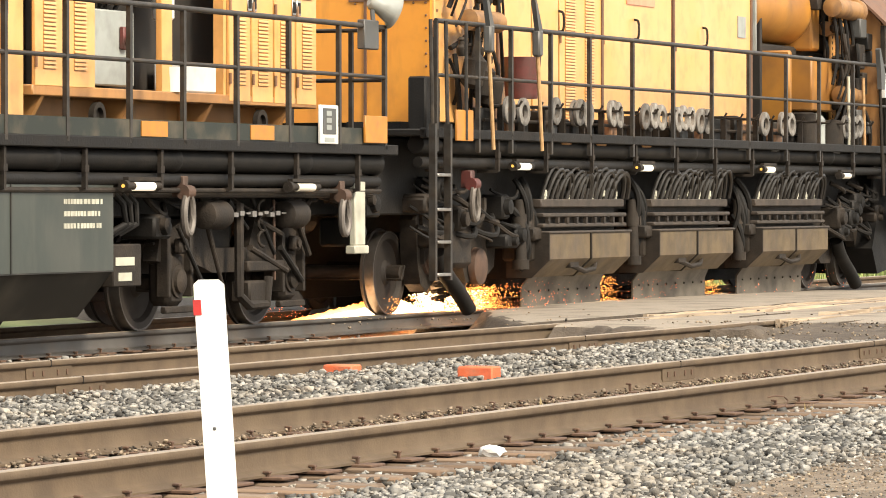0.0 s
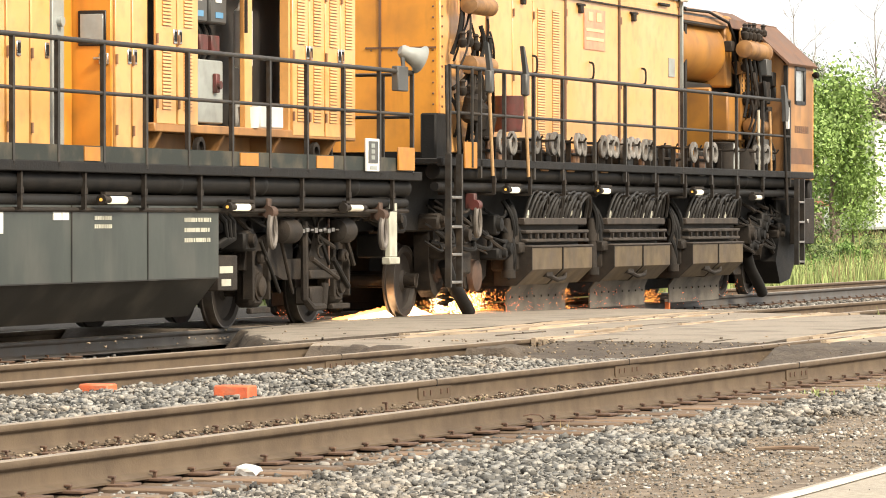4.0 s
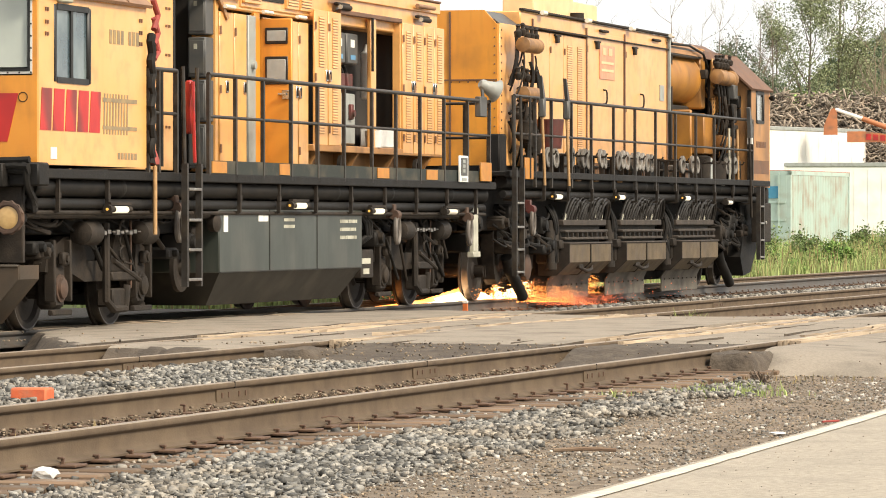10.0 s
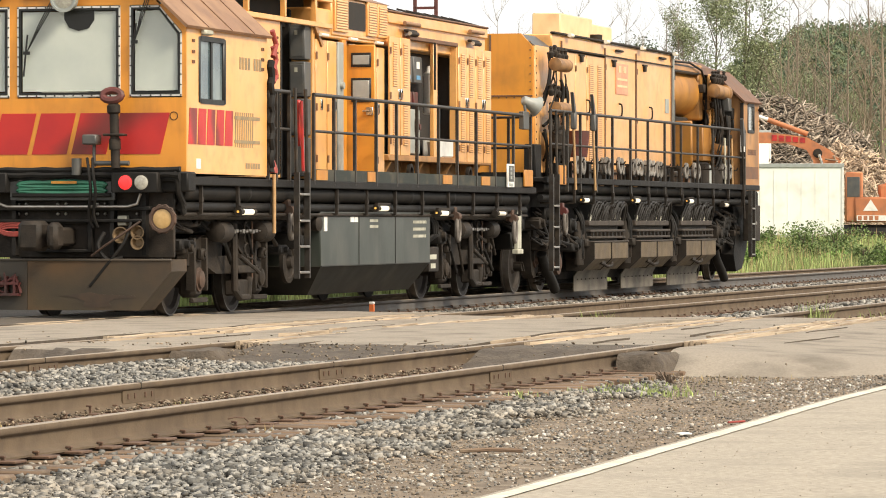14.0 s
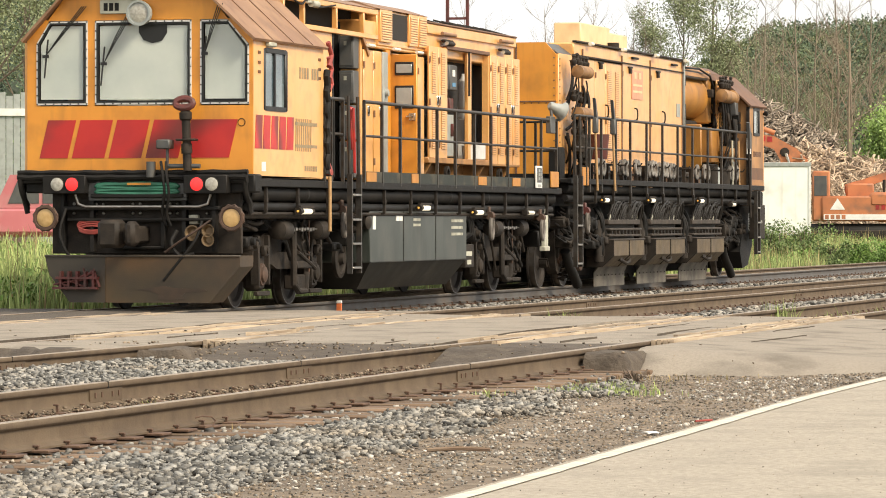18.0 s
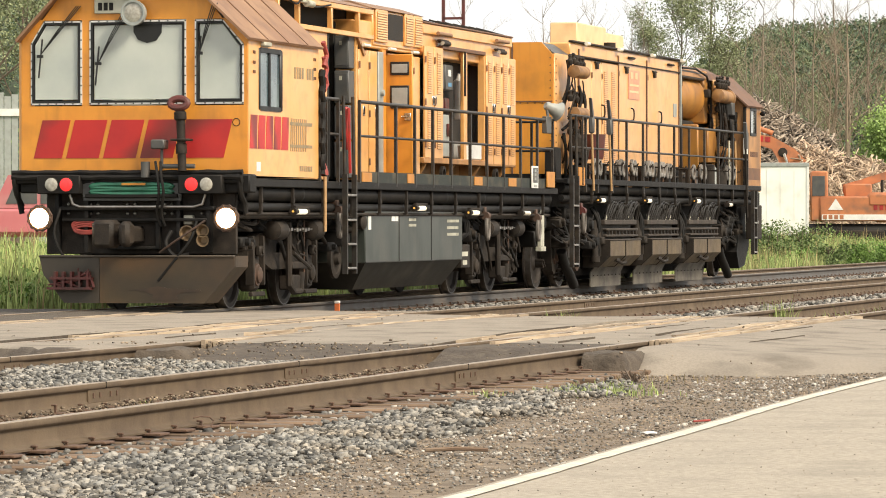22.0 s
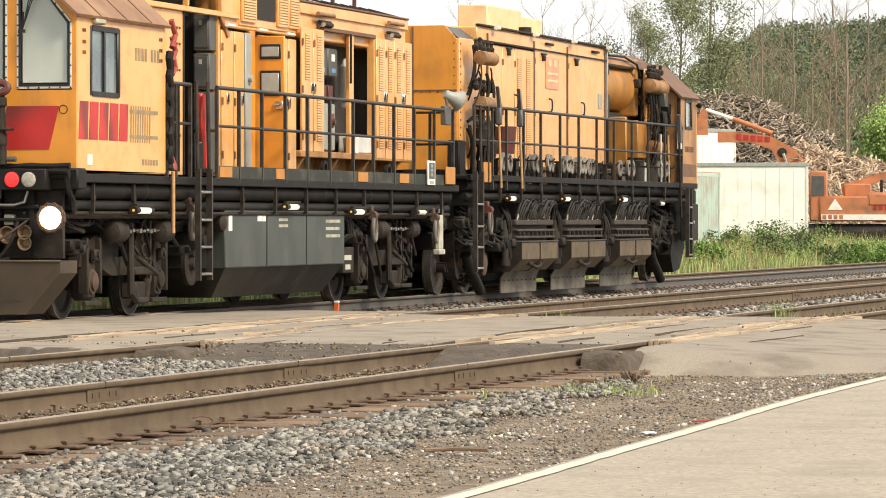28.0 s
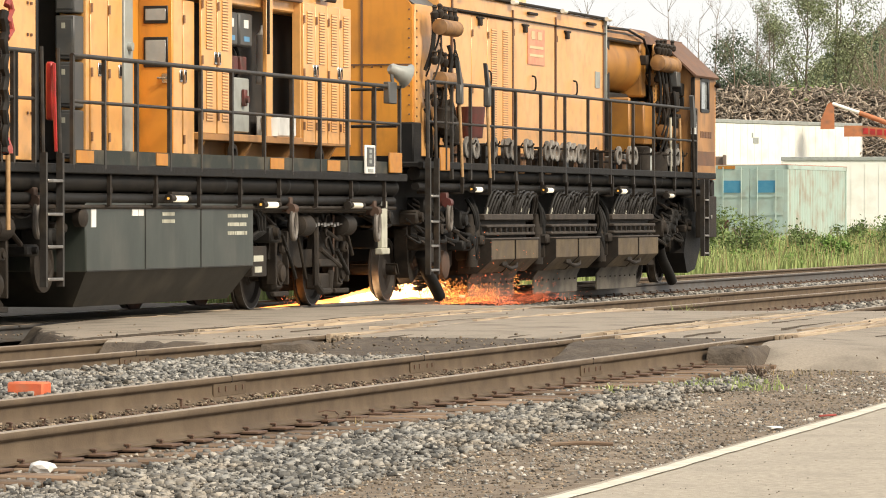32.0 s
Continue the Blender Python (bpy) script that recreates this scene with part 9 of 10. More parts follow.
def excavator(b, d, z, turn, label):
    e = thing("excavator", label, "excavator", Matrix.Translation(spot(b, d, z)) @ Matrix.Rotation(radians(turn), 4, "Z"))
    # local x: across the view to the right, y: away
    for y in (0.2, 2.4):
        tk = part("crawler", MB().box(-0.6, 3.4, y - 0.3, y + 0.3, 0.0, 0.85, 0.25), BLACK, e)
        part("crawler_frame", MB().box(-0.2, 3.0, y - 0.34, y + 0.34, 0.25, 0.6, 0.05), GRIME, tk)
    up = part("upper_body", MB().box(0.4, 3.9, -0.1, 2.7, 0.95, 1.95, 0.08).box(2.6, 4.1, -0.05, 2.65, 0.9, 2.0, 0.12), EXO, e, "orange upper works with white band")
    part("white_band", MB().box(0.5, 3.9, -0.115, -0.095, 1.0, 1.22), WHITEPAINT, up)
    part("warning_triangle", MB().prism([(0.75, 1.4), (1.35, 1.4), (1.05, 1.85)], 1, -0.118, -0.098), WHITEPAINT, up)
    wb = MB()
    for i in range(6):
        wb.box(2.55 + i * 0.23, 2.7 + i * 0.23, -0.118, -0.098, 1.4, 1.72)
    part("letter_shapes", wb, RED, up)
    wb = MB()
    for i in range(4):
        wb.box(0.55 + i * 0.22, 0.7 + i * 0.22, -0.12, -0.112, 1.03, 1.2)
    part("faded_marking", wb, EXO, up)
    cabn = part("cab", MB().box(0.05, 0.75, -0.02, 1.2, 0.95, 2.95, 0.06), EXO, e)
    part("cab_window", MB().box(0.12, 0.62, -0.04, -0.015, 1.95, 2.75, 0.02), DARKGREY, cabn)
    part("cab_window", MB().box(0.03, 0.055, 0.1, 1.1, 1.6, 2.75, 0.02), DARKGREY, cabn)
    part("exhaust", MB().rod((2.9, 0.8, 1.9), (2.9, 0.8, 2.6), 0.06, 10), GRIME, e)
    bm_ = MB()
    prof = [(1.35, 2.25), (2.2, 2.5), (3.3, 2.85), (5.0, 2.95)]
    for i in range(3):
        bm_.add([(prof[i][0], 1.3, prof[i][1] - 0.17), (prof[i + 1][0], 1.3, prof[i + 1][1] - 0.16), (prof[i + 1][0], 1.3, prof[i + 1][1] + 0.16), (prof[i][0], 1.3, prof[i][1] + 0.17),
                 (prof[i][0], 1.7, prof[i][1] - 0.17), (prof[i + 1][0], 1.7, prof[i + 1][1] - 0.16), (prof[i + 1][0], 1.7, prof[i + 1][1] + 0.16), (prof[i][0], 1.7, prof[i][1] + 0.17)],
                [(0, 1, 2, 3), (4, 7, 6, 5), (0, 4, 5, 1), (2, 6, 7, 3), (0, 3, 7, 4), (1, 5, 6, 2)])
    part("boom", bm_, EXO, e)
    part("boom_foot", MB().box(1.4, 2.5, 0.6, 1.9, 1.9, 2.45, 0.06), EXO, e)
    part("side_tank", MB().box(2.3, 3.6, -0.14, 0.4, 1.5, 2.1, 0.12), EXO, e)
    return e


excavator(9.62, 169, 0.35, -80.2, "orange tracked excavator parked by the wood pile")
# a second machine: only its raised boom shows behind the trailers
ex2 = thing("loader_boom", "curved orange loader boom behind white trailers", "excavator boom", Matrix.Translation(spot(10.75, 181, 0.0)) @ Matrix.Rotation(radians(-79.2), 4, "Z"))
arc = [(-0.3, 5.14), (0.43, 5.14), (1.98, 4.94), (2.97, 4.39), (3.5, 3.83), (3.5, 3.3), (2.4, 3.3), (2.25, 3.95), (1.98, 4.39), (1.1, 4.68), (-0.3, 4.68)]
part("boom", MB().prism(arc, 1, 0.0, 0.5), EXO, ex2)
part("side_plate", MB().box(0.0, 3.4, 0.1, 0.4, 2.2, 3.3), EXO, ex2)
wb = MB()
for i in range(5):
    wb.prism([(0.5 + i * 0.3, 4.78 - i * 0.02), (0.72 + i * 0.3, 4.77 - i * 0.02), (0.72 + i * 0.3, 5.03 - i * 0.03), (0.5 + i * 0.3, 5.04 - i * 0.03)], 1, -0.02, 0.0)
part("letter_shapes", wb, RED, ex2)
part("stick", MB().rod((0.34, 0.2, 5.69), (2.03, 0.2, 5.07), 0.11, 12), EXO, ex2)
part("stick_rod", MB().rod((-0.8, 0.2, 6.08), (0.34, 0.2, 5.69), 0.08, 12), TRAILER, ex2)
part("stick_end", MB().prism([(-1.3, 5.0), (-0.7, 5.0), (-0.72, 5.9), (-0.85, 6.15), (-1.0, 6.05), (-1.28, 5.4)], 1, 0.05, 0.5), EXO, ex2)
part("boom_joint", MB().lathe((2.45, -0.01, 4.25), (0, -1, 0), ((0, 0.2), (0.03, 0.19), (0.04, 0.08)), 16), GRIME, ex2)
part("boom_ram", MB().rod((2.5, -0.06, 4.2), (2.75, -0.06, 3.5), 0.07, 10), CHROME, ex2)

# ---- what shows past the far side of the cab: fence, tyres and a pink pickup
PINK = material("faded_pink_red_paint", (0.52, 0.16, 0.17), 0.4, alt=(0.46, 0.13, 0.14), scale=1.5, dirt=(0.4, 0.3, 0.27), dirt_scale=2, bump=0.03, coat=0.4)
pk_ = thing("pickup_truck", "faded pink-red pickup truck parked in the yard", "pickup", Matrix.Translation(spot(20.75, 96, 0.4)) @ Matrix.Rotation(radians(-70), 4, "Z"))
part("body", MB().box(-1.6, 4.0, 0, 1.8, 0.45, 1.15, 0.12), PINK, pk_)
cb_ = part("cabin", MB().prism([(0.2, 1.1), (2.2, 1.1), (1.95, 1.85), (0.55, 1.85)], 1, 0.05, 1.75), PINK, pk_)
part("side_window", MB().prism([(0.5, 1.2), (1.2, 1.2), (1.2, 1.72), (0.72, 1.72)], 1, 0.035, 0.055).prism([(1.28, 1.2), (2.0, 1.2), (1.8, 1.72), (1.28, 1.72)], 1, 0.035, 0.055), DARKGREY, cb_)
for x in (-0.7, 3.0):
    w_ = part("wheel", MB().lathe((x, -0.02, 0.36), (0, 1, 0), ((0, 0.2), (0.02, 0.36), (0.22, 0.36), (0.24, 0.2)), 20), BLACK, pk_)
    part("arch", MB().tube([(x + 0.45 * math.cos(a), -0.01, 0.4 + 0.45 * math.sin(a)) for a in np.linspace(0, 3.14, 10)], 0.05, 6), WHITEPAINT, w_)
fn = thing("board_fence", "weathered white board fence at the yard", "fence", Matrix.Translation(spot(21.2, 118, 0.4)) @ Matrix.Rotation(radians(-69), 4, "Z"))
for i in range(26):
    part("board", MB().box(-1.5 + i * 0.2, -1.32 + i * 0.2, 0, 0.03, 0.2, 4.3 + 0.05 * (i % 3), 0.004), GREYBOX, fn)
for z0, z1 in ((3.75, 3.95), (0.8, 0.95)):
    part("rail", MB().box(-1.5, 3.7, -0.06, 0, z0, z1), WHITEPAINT, fn)
for i, (b, r) in enumerate(((21.3, 0.5), (21.5, 0.5))):
    tagged(link("tyre", MB().lathe(tuple(spot(b, 104, 2.2)), (-1, -0.3, 0), ((0, 0.28), (0.0, r), (0.22, r), (0.22, 0.28)), 20), BLACK), "worn black tyre stacked by the fence", "tyre", "tyres")
stk = MB()
for i in range(3):
    p = spot(20.35 + 0.25 * i, 104.4)
    stk.box(p.x - 0.5, p.x + 0.5, p.y - 0.5, p.y + 0.5, 0.3, 1.72, 0.02)
tagged(link("pallet_stack", stk, RUSTY), "brown stack of pallets under the tyres", "pallets")

# ---------------- small things by the tracks ----------------
ORANGEBLOCK = material("orange_sprayed_block", (0.70, 0.15, 0.05), 0.7, alt=(0.6, 0.12, 0.05), scale=12, dirt=(0.35, 0.2, 0.13), dirt_scale=9, dirt_amount=0.5, bump=0.2)
tagged(link("marker_block", MB().box(26.58, 26.74, 10.55, 10.81, -0.22, -0.005, 0.012), ORANGEBLOCK), "orange painted block lying in the ballast", "marker block", "orange blocks")
tagged(link("marker_block", MB().box(27.6, 27.78, 12.03, 12.26, -0.22, -0.05, 0.012), ORANGEBLOCK), "small red-orange block half buried in ballast", "marker block", "orange blocks")
stake = thing("survey_stake", "orange survey stake with white top", "stake", pose(57.3, 16.42, 0))
part("stake", MB().box(-0.02, 0.02, -0.035, 0.035, -0.2, 0.0, 0.004), material("bright_orange_stake", (0.75, 0.19, 0.05), 0.6, bump=0.1), stake)
part("white_cap", MB().box(-0.024, 0.024, -0.04, 0.04, 0.0, 0.04, 0.01), WHITEPAINT, stake)

# white roadside post, leaning a little
postw = thing("marker_post", "white flexible roadside post with red reflector", "post", pose(11.247, 5.288, -0.19, 0, 0, 25.4) @ pose(0, 0, 0, -3.6, 0, 0))
body = MB().prism([(-0.045, 0.0), (0.045, 0.0), (0.045, 1.045), (0.03, 1.058), (-0.03, 1.055), (-0.045, 1.04)], 0, -0.012, 0.012)
part("post_body", body, material("bright_white_plastic", (0.9, 0.9, 0.88), 0.4, alt=(0.87, 0.87, 0.85), scale=8, dirt=(0.5, 0.47, 0.42), dirt_scale=7, dirt_amount=0.15, bump=0.02), postw)
part("reflector", MB().box(-0.016, 0.014, 0.026, 0.05, 0.955, 1.0), RED, postw, "red reflector strip")
part("fixing", MB().lathe((-0.012, 0.01, 0.62), (-1, 0, 0), ((0, 0.006), (0.004, 0.003)), 8), DARKGREY, postw)

# litter
def crumple(name, x, y, z, s, seed, label, flat=0.5):
    rg = random.Random(seed)
    bm = bmesh.new()
    bmesh.ops.create_icosphere(bm, subdivisions=2, radius=s)
    for v in bm.verts:
        v.co *= rg.uniform(0.65, 1.2)
        v.co.z *= flat
    me = bpy.data.meshes.new(name)
    bm.to_mesh(me)
    bm.free()
    me.materials.append(WHITEPAINT)
    o = new(name, me)
    o.location = (x, y, z)
    o.rotation_euler = (0, 0, 0.5)
    return tagged(o, label, "litter")


crumple("paper_scrap", 20.0, 7.95, -0.17, 0.075, 4, "crumpled white paper on the ballast")
crumple("paper_scrap", 25.38, 5.29, -0.18, 0.06, 6, "flat white scrap of paper on the earth", 0.14)
tagged(link("stick", MB().tube([(23.20, 6.13, -0.185), (23.28, 5.96, -0.178), (23.31, 5.79, -0.185)], 0.012, 6), TIEWOOD), "thin red-brown stick on the earth", "stick")
tagged(link("stick", MB().tube([(26.93, 5.32, -0.178), (27.03, 5.23, -0.175)], 0.007, 6), REDPIPE), "short red strip of plastic", "litter")
tagged(link("wire_loop", MB().tube([(24.9, 8.06, -0.10), (24.92, 8.02, -0.09), (24.98, 7.98, -0.095), (25.0, 7.96, -0.12), (24.97, 7.97, -0.155), (24.9, 8.0, -0.16)], 0.005, 6), SPIKE), "bent straw-coloured wire against the rail", "wire")
dead = MB()
rg = random.Random(3)
for q in range(16):
    a = rg.uniform(0, 6.28)
    dead.tube([(34.3, 7.28, -0.23), (34.3 + 0.03 * math.cos(a), 7.28 + 0.05 * math.sin(a), -0.17 + rg.uniform(-0.03, 0.03)), (34.3 + 0.08 * math.cos(a), 7.28 + 0.10 * math.sin(a), -0.15 + rg.uniform(-0.06, 0.06))], 0.008, 5)
tagged(link("dead_weed", dead, BARK), "dry brown dead weed", "weed")
gr2 = np.random.RandomState(44)


def tuft(x, y, n, r, h, mat, label, z=None, w=0.006):
    pts = [(x + gr2.normal(0, r), y + gr2.normal(0, r), (ground_z(x, y) if z is None else z)) for _ in range(n)]
    tagged(new("grass_tuft", blades("grass_tuft", pts, h * 0.5, h, w, int(x * 7) % 97, mat, 0.5)), label, "grass", "weeds by the rails", "stuff")


for x, y, n, r, h in ((32.4, 7.2, 260, 0.25, 0.10), (33.6, 7.35, 160, 0.2, 0.09), (31.1, 7.75, 60, 0.08, 0.1), (54.6, 9.66, 90, 0.12, 0.5), (51.9, 11.9, 80, 0.15, 0.35), (57.2, 9.3, 60, 0.3, 0.2), (58.6, 9.0, 40, 0.25, 0.3), (28.6, 9.55, 16, 0.06, 0.12), (49.6, 11.6, 40, 0.2, 0.25)):
    tuft(x, y, n, r, h, GRASS, "small tuft of green weeds by the rail")
for x, y, n, r, h in ((23.4, 9.45, 7, 0.03, 0.2), (24.5, 9.4, 9, 0.03, 0.18), (27.9, 9.42, 10, 0.03, 0.2), (25.3, 7.9, 5, 0.03, 0.16), (35.3, 7.3, 60, 0.4, 0.08), (33.0, 9.4, 18, 0.15, 0.1), (35.6, 9.0, 30, 0.2, 0.1)):
    tuft(x, y, n, r, h, STRAW, "dry straw stalks between the rails")

# ---------------- sparks and headlamp bulbs ----------------
HOT = material("white_hot_grinding_fire", (1, 0.8, 0.5), 0.5, bump=0, glow=(1.0, 0.60, 0.30), glow_power=8.0)
FIRE = material("yellow_sparks_and_rail_glow", (1, 0.6, 0.2), 0.5, bump=0, glow=(1.0, 0.30, 0.05), glow_power=2.2)
EMBER = material("red_orange_embers", (1, 0.3, 0.1), 0.5, bump=0, glow=(1.0, 0.17, 0.06), glow_power=1.6)
SPARKS = []
EARLY, LATE = (0.0, 12.3), (28.7, 32.0)  # when the stones are down


def bits(name, n, lx, ly, lz, smin, smax, seed, mat, u, y, z, low=1.0, when=(EARLY, LATE), fly=0.35):
    """A rigid burst of glowing grains; lx, ly, lz is the size of its cloud."""
    r = np.random.RandomState(seed)
    p = np.stack([r.uniform(-lx / 2, lx / 2, n), r.normal(0, ly / 2.5, n).clip(-ly, ly), lz * r.rand(n) ** low], 1)
    d = np.stack([r.uniform(0.5, 1, n), r.normal(0, 0.3, n), r.normal(0.1, fly, n)], 1)
    s = (smin + (smax - smin) * r.rand(n) ** 2)[:, None]
    e = np.cross(d, r.normal(size=(n, 3)))
    e /= np.linalg.norm(e, axis=1)[:, None]
    g = np.cross(d, e)
    g /= np.linalg.norm(g, axis=1)[:, None]
    v = np.stack([p - d * s, p + e * s * 0.5, p + g * s * 0.5, p - e * s * 0.5, p - g * s * 0.5, p + d * s], 1).reshape(-1, 3)
    o = (np.arange(n) * 6)[:, None]
    f = np.concatenate([o + q for q in ([0, 1, 2], [0, 2, 3], [0, 3, 4], [0, 4, 1], [5, 2, 1], [5, 3, 2], [5, 4, 3], [5, 1, 4])])
    ob = part(name, raw_mesh(name, v, f, mat), mat, mod_car, "burst of glowing grinding sparks")
    tagged(ob, kind="stuff")
    SPARKS.append((ob, u, y, z, 0.16, when))
    return ob


def tongue(prof, wide, y, u, seed, mat=None, when=(EARLY, LATE)):
    """A low ragged glowing strip, for hot metal and its glow on the rail; prof holds (along, height)."""
    rg = random.Random(seed)
    mb = MB()
    v, f, fine = [], [], []
    for (xa, ha), (xb, hb) in zip(prof, prof[1:]):
        n = max(1, int((xb - xa) / 0.06))
        fine += [(xa + (xb - xa) * i / n, ha + (hb - ha) * i / n) for i in range(n)]
    fine.append(prof[-1])
    for i, (x, h) in enumerate(fine):
        for k in range(7):
            a = math.pi * k / 6
            v.append((x, -wide / 2 * math.cos(a), max(h * math.sin(a) ** 0.7 * rg.uniform(0.93, 1.07), 0.002)))
        if i:
            f += [(7 * i - 7 + k, 7 * i + k, 7 * i + k + 1, 7 * i - 6 + k) for k in range(6)]
    ob = part("spark_jet", mb.add(v, f), mat or HOT, mod_car, "glowing plume of grinding sparks and its glow on the rail")
    SPARKS.append((ob, u, y, 0.0, 0.05, when))


# plume before and behind the bare wheel, seen past it
tongue([(-1.7, 0.004), (-1.3, 0.045), (-0.9, 0.075), (-0.4, 0.105), (0, 0.125), (0.2, 0.13)], 0.12, -0.66, 20.45, 1)
tongue([(-0.15, 0.16), (0.0, 0.2), (0.07, 0.25), (0.14, 0.19), (0.4, 0.13), (0.7, 0.08), (0.9, 0.05), (1.0, 0.01)], 0.12, -0.66, 21.0, 2)
tongue([(-1.9, 0.004), (-1.4, 0.06), (-0.8, 0.10), (-0.2, 0.14), (0.3, 0.18), (0.52, 0.22), (0.6, 0.31), (0.68, 0.22), (1.1, 0.14), (1.4, 0.05)], 0.1, -0.58, 20.35, 7, FIRE)
# flat glowing strip in place of the firelight reflected along the rail
tongue([(-2.7, 0.004), (-2.2, 0.012), (-1.4, 0.025), (-0.6, 0.04), (0.2, 0.06), (0.5, 0.02)], 0.1, -0.66, 18.6, 3, FIRE, ((4.6, 12.3), LATE))
tongue([(-0.16, 0.03), (-0.1, 0.13), (0.0, 0.15), (0.14, 0.12), (0.22, 0.02)], 0.12, -0.8, 26.4, 5, FIRE, (EARLY,))
tongue([(-0.25, 0.02), (-0.1, 0.06), (0.05, 0.08), (0.2, 0.05), (0.28, 0.01)], 0.12, -0.8, 30.25, 6, FIRE, ((0.0, 7.5),))
bits("spark_burst", 1100, 1.3, 0.1, 0.17, 0.006, 0.014, 24, HOT, 22.3, -0.78, 0.0, 1.2)
bits("spark_burst", 1100, 1.5, 0.1, 0.22, 0.006, 0.014, 25, FIRE, 22.6, -0.82, 0.0, 1.3)
bits("spark_burst", 420, 1.5, 0.16, 0.20, 0.006, 0.014, 21, HOT, 22.35, -0.86, 0.0, 1.5)
bits("spark_burst", 700, 1.7, 0.2, 0.26, 0.005, 0.013, 20, FIRE, 22.7, -0.92, -0.01, 1.7)
bits("spark_burst", 420, 1.5, 0.16, 0.16, 0.005, 0.012, 22, FIRE, 21.5, -0.9, 0.0, 1.6)
bits("spark_burst", 1500, 2.6, 0.26, 0.24, 0.005, 0.012, 2, FIRE, 23.3, -1.1, -0.1, 1.6, ((4.6, 12.3), LATE))
bits("spark_burst", 900, 3.0, 0.3, 0.2, 0.005, 0.011, 3, EMBER, 24.0, -1.2, -0.14, 1.5, ((4.6, 12.3), LATE))
bits("spark_burst", 700, 3.0, 0.3, 0.14, 0.004, 0.010, 4, EMBER, 26.0, -1.2, -0.16, 1.6, ((4.6, 10.0), (30.6, 32.0)))
bits("spark_burst", 420, 0.8, 0.16, 0.28, 0.006, 0.013, 5, FIRE, 26.45, -0.95, -0.02, 1.3, (EARLY, (30.8, 32.0)))
bits("spark_burst", 200, 0.7, 0.16, 0.18, 0.006, 0.013, 6, FIRE, 30.3, -0.95, -0.02, 1.3, ((0.0, 8.0),))
bits("ember_burst", 260, 2.6, 0.4, 0.32, 0.004, 0.010, 8, EMBER, 23.4, -1.2, -0.05, 2.0)
bits("ember_burst", 160, 2.4, 0.4, 0.34, 0.004, 0.009, 9, EMBER, 26.6, -1.3, -0.1, 2.0)
bits("ember_burst", 60, 3.4, 0.4, 0.3, 0.004, 0.009, 10, EMBER, 30.6, -1.3, -0.1, 2.0, (EARLY,))
bits("ember_burst", 40, 1.6, 0.3, 0.24, 0.004, 0.010, 11, EMBER, 34.0, -1.2, 0.0, 1.4, ((0.0, 8.0),))
bits("ember_burst", 240, 3.4, 0.5, 0.85, 0.004, 0.010, 13, EMBER, 24.2, -1.35, 0.0, 1.7, (LATE,), 0.8)
bits("ember_burst", 300, 3.6, 0.4, 0.12, 0.004, 0.009, 14, EMBER, 26.6, -1.35, -0.12, 1.5, (LATE,))
bits("ember_burst", 90, 1.6, 0.12, 0.10, 0.005, 0.011, 15, EMBER, 18.6, -0.4, 0.0, 1.6)
BULBS = []
for d in DITCH:
    s = 1 if d is DITCH[0] else -1
    b = part("bulb", MB().lathe((0, 0, 0), (-1, 0, 0), ((0, 0.125), (0.012, 0.12), (0.03, 0.09), (0.036, 0.03)), 24), BEAM, cab_car, "burning lamp bulb")
    BULBS.append((b, s))


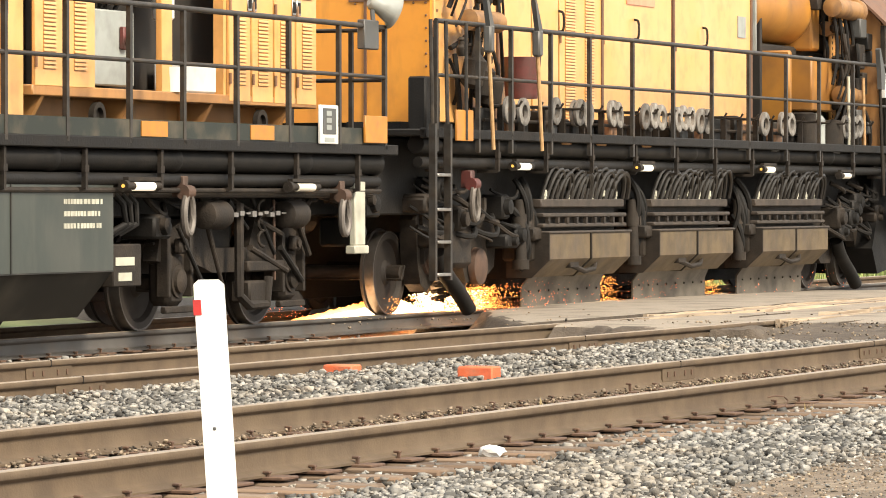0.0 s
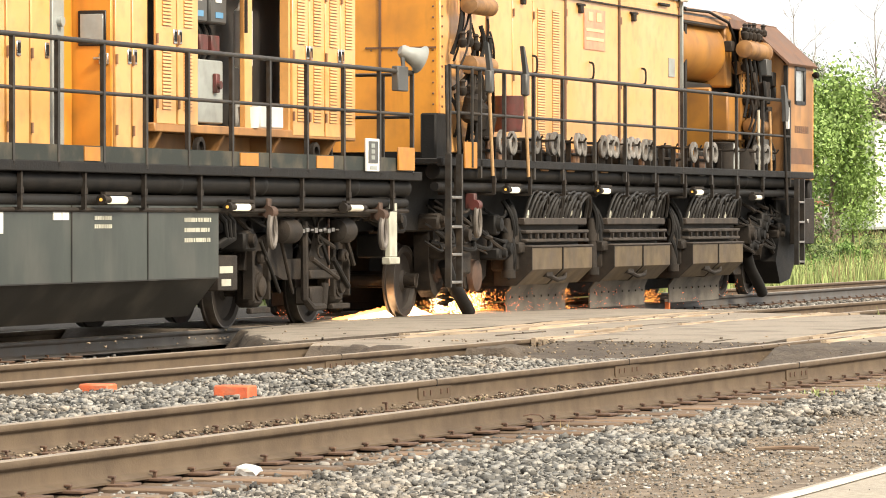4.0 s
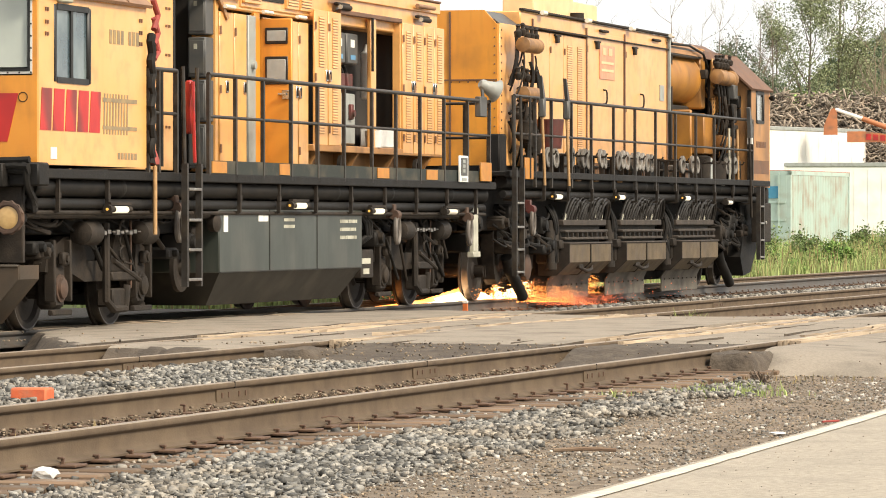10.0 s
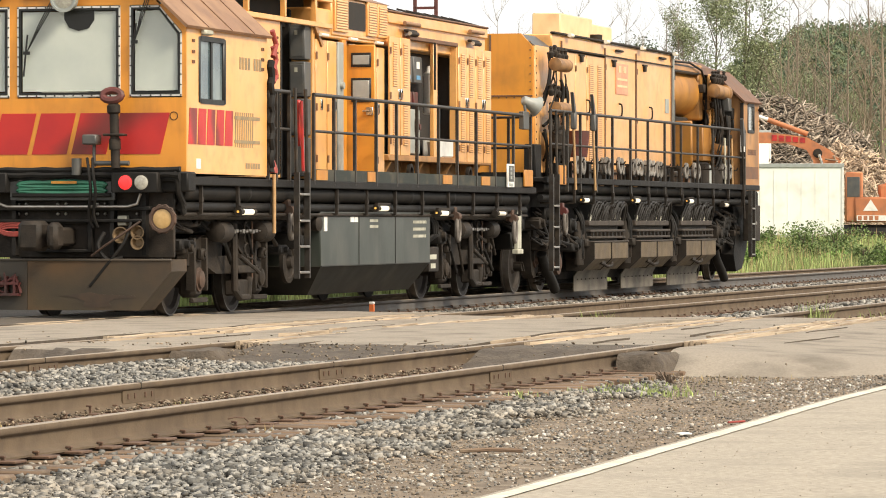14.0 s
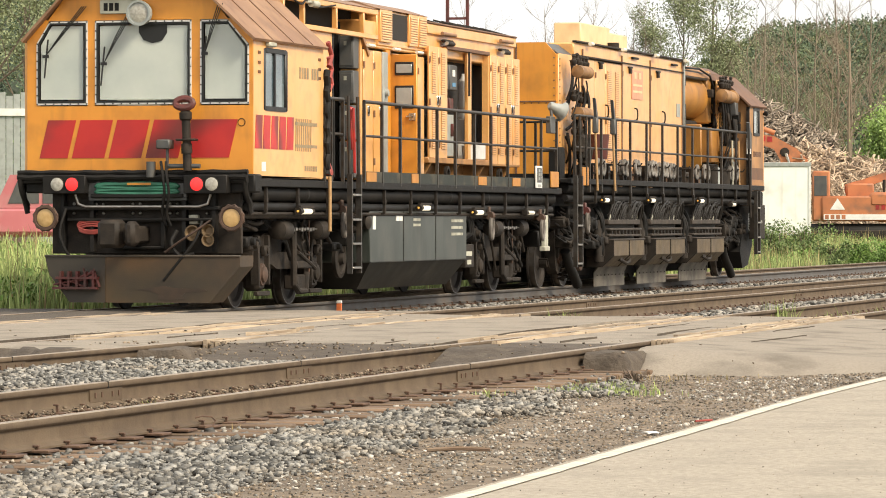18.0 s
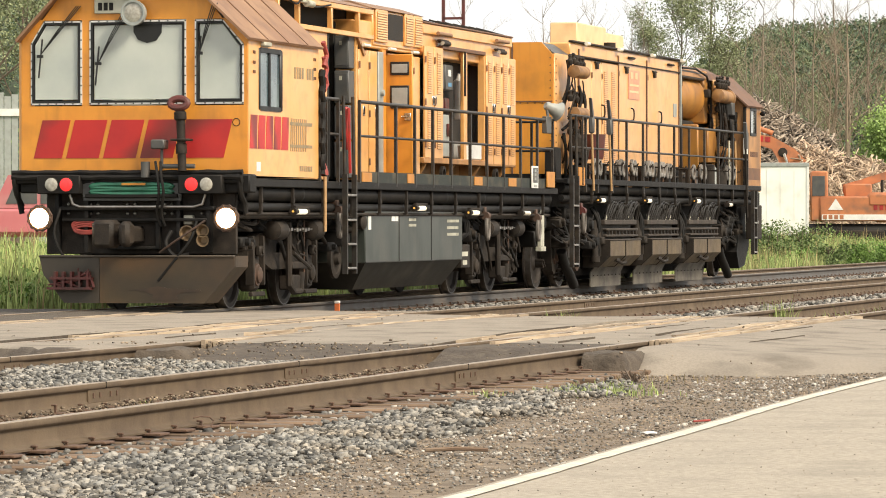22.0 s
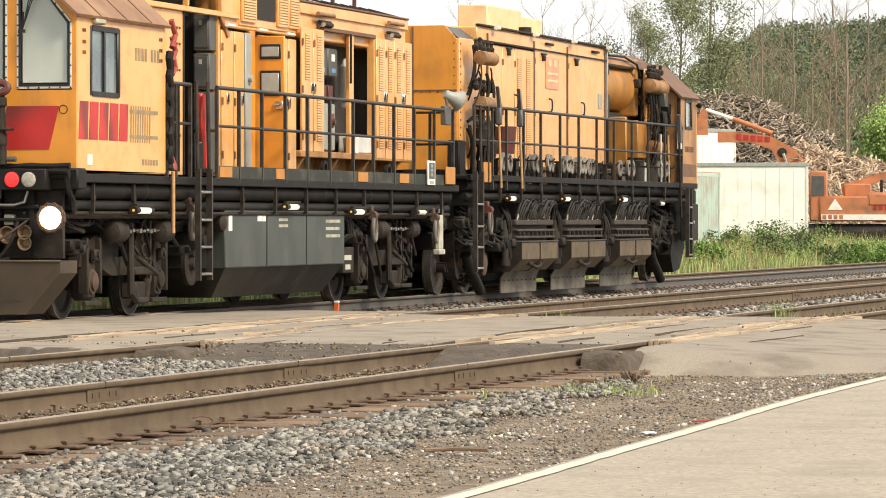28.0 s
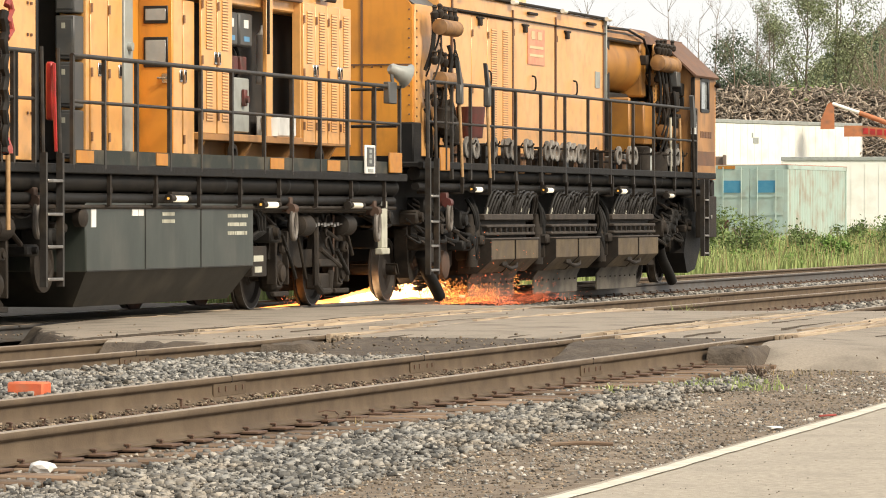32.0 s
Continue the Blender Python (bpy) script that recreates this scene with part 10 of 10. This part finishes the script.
# ---------------- what moves ----------------
RUN = [
    (0, -31.39), (0.5, -30.41), (1, -29.42), (1.5, -28.44), (2, -27.45), (2.5, -26.48), (3, -25.50), (3.5, -24.54),
    (4, -23.57), (4.5, -22.60), (5, -21.63), (5.5, -20.66), (6, -19.70), (6.5, -18.74), (7, -17.77), (7.5, -16.81),
    (8, -15.85), (8.5, -14.88), (9, -13.89), (9.5, -12.92), (10, -11.96), (10.5, -10.99), (11, -10.02), (11.5, -9.05),
    (12, -8.06), (12.5, -7.08), (13, -6.09), (13.5, -5.13), (14, -4.23), (14.5, -3.39), (15, -2.62), (15.5, -1.93),
    (16, -1.33), (16.5, -0.86), (17, -0.53), (17.5, -0.31), (18, -0.25), (18.5, -0.25), (19, -0.25), (19.5, -0.25),
    (20, -0.25), (20.5, -0.25), (21, -0.25), (21.5, -0.29), (22, -0.39), (22.5, -0.51), (23, -0.69), (23.5, -0.96),
    (24, -1.26), (24.5, -1.64), (25, -2.10), (25.5, -2.65), (26, -3.27), (26.5, -4.00), (27, -4.89), (27.5, -5.86),
    (28, -6.86), (28.5, -7.91), (29, -8.99), (29.5, -10.12), (30, -11.29), (30.5, -12.47), (31, -13.67), (31.5, -14.88),
    (32, -16.09),
]


def run_at(t):
    for (t0, a), (t1, b) in zip(RUN, RUN[1:]):
        if t0 <= t <= t1:
            return a + (b - a) * (t - t0) / (t1 - t0)
    return RUN[-1][1]


def motions():
    def on_track(x0, ua, ub):
        """Pose of a car whose bogies at ua and ub follow the bend of the far track."""
        ya, yb = sway(x0 + ua), sway(x0 + ub)
        slope = (yb - ya) / (ub - ua)
        return pose(x0, TRACK_MID + ya - slope * ua, GRADE * (x0 - 45.0), 0, -math.degrees(math.atan(GRADE)), math.degrees(math.atan(slope)))

    walk(cab_car, [(t, on_track(50.11 + s, 4.5, 16.0)) for t, s in RUN])
    walk(mod_car, [(t, on_track(50.37 + s, 21.5 * MOD_LONG, 35.75 * MOD_LONG)) for t, s in RUN])
    turn_times = [i * 0.25 for i in range(129)]
    for ax, u in WHEELS:
        walk(ax, [(t, pose(u, 0, 0.42, 0, math.degrees(run_at(t) / 0.42), 0)) for t in turn_times])
    # sparks fly while the stones are down and draw back into the frame when they lift
    rg = random.Random(17)
    for ob, u, y, z, shake, when in SPARKS:
        rows, last = [], None
        for i in range(161):
            t = i * 0.2
            on = any(a <= t + 1e-6 and t - 1e-6 <= b for a, b in when)
            if on:
                low = 0.055 if t < 4.6 and shake < 0.1 else 0.0
                m = pose(u + rg.uniform(-2, 2) * shake, y, z + rg.uniform(0, 0.2) * shake - low, rg.uniform(-40, 40) * shake, rg.uniform(-12, 12) * shake, 0)
            else:
                m = pose(u, 0, 1.12)
            if on or last or last is None or i == 160 or any(abs(t + 0.2 - a) < 0.21 for a, b in when):
                rows.append((t, m))
            last = on
        walk(ob, rows)
    for b, s in BULBS:
        t0 = 19.3 if s > 0 else 19.7
        y = s * 1.25 - 0.07 + OFF
        inside, front = pose(FX - 0.24, y, 1.18), pose(FX - 0.352, y, 1.18)
        walk(b, [(0, inside), (t0 - 0.1, inside), (t0 + 0.1, front), (32, front)])


motions()
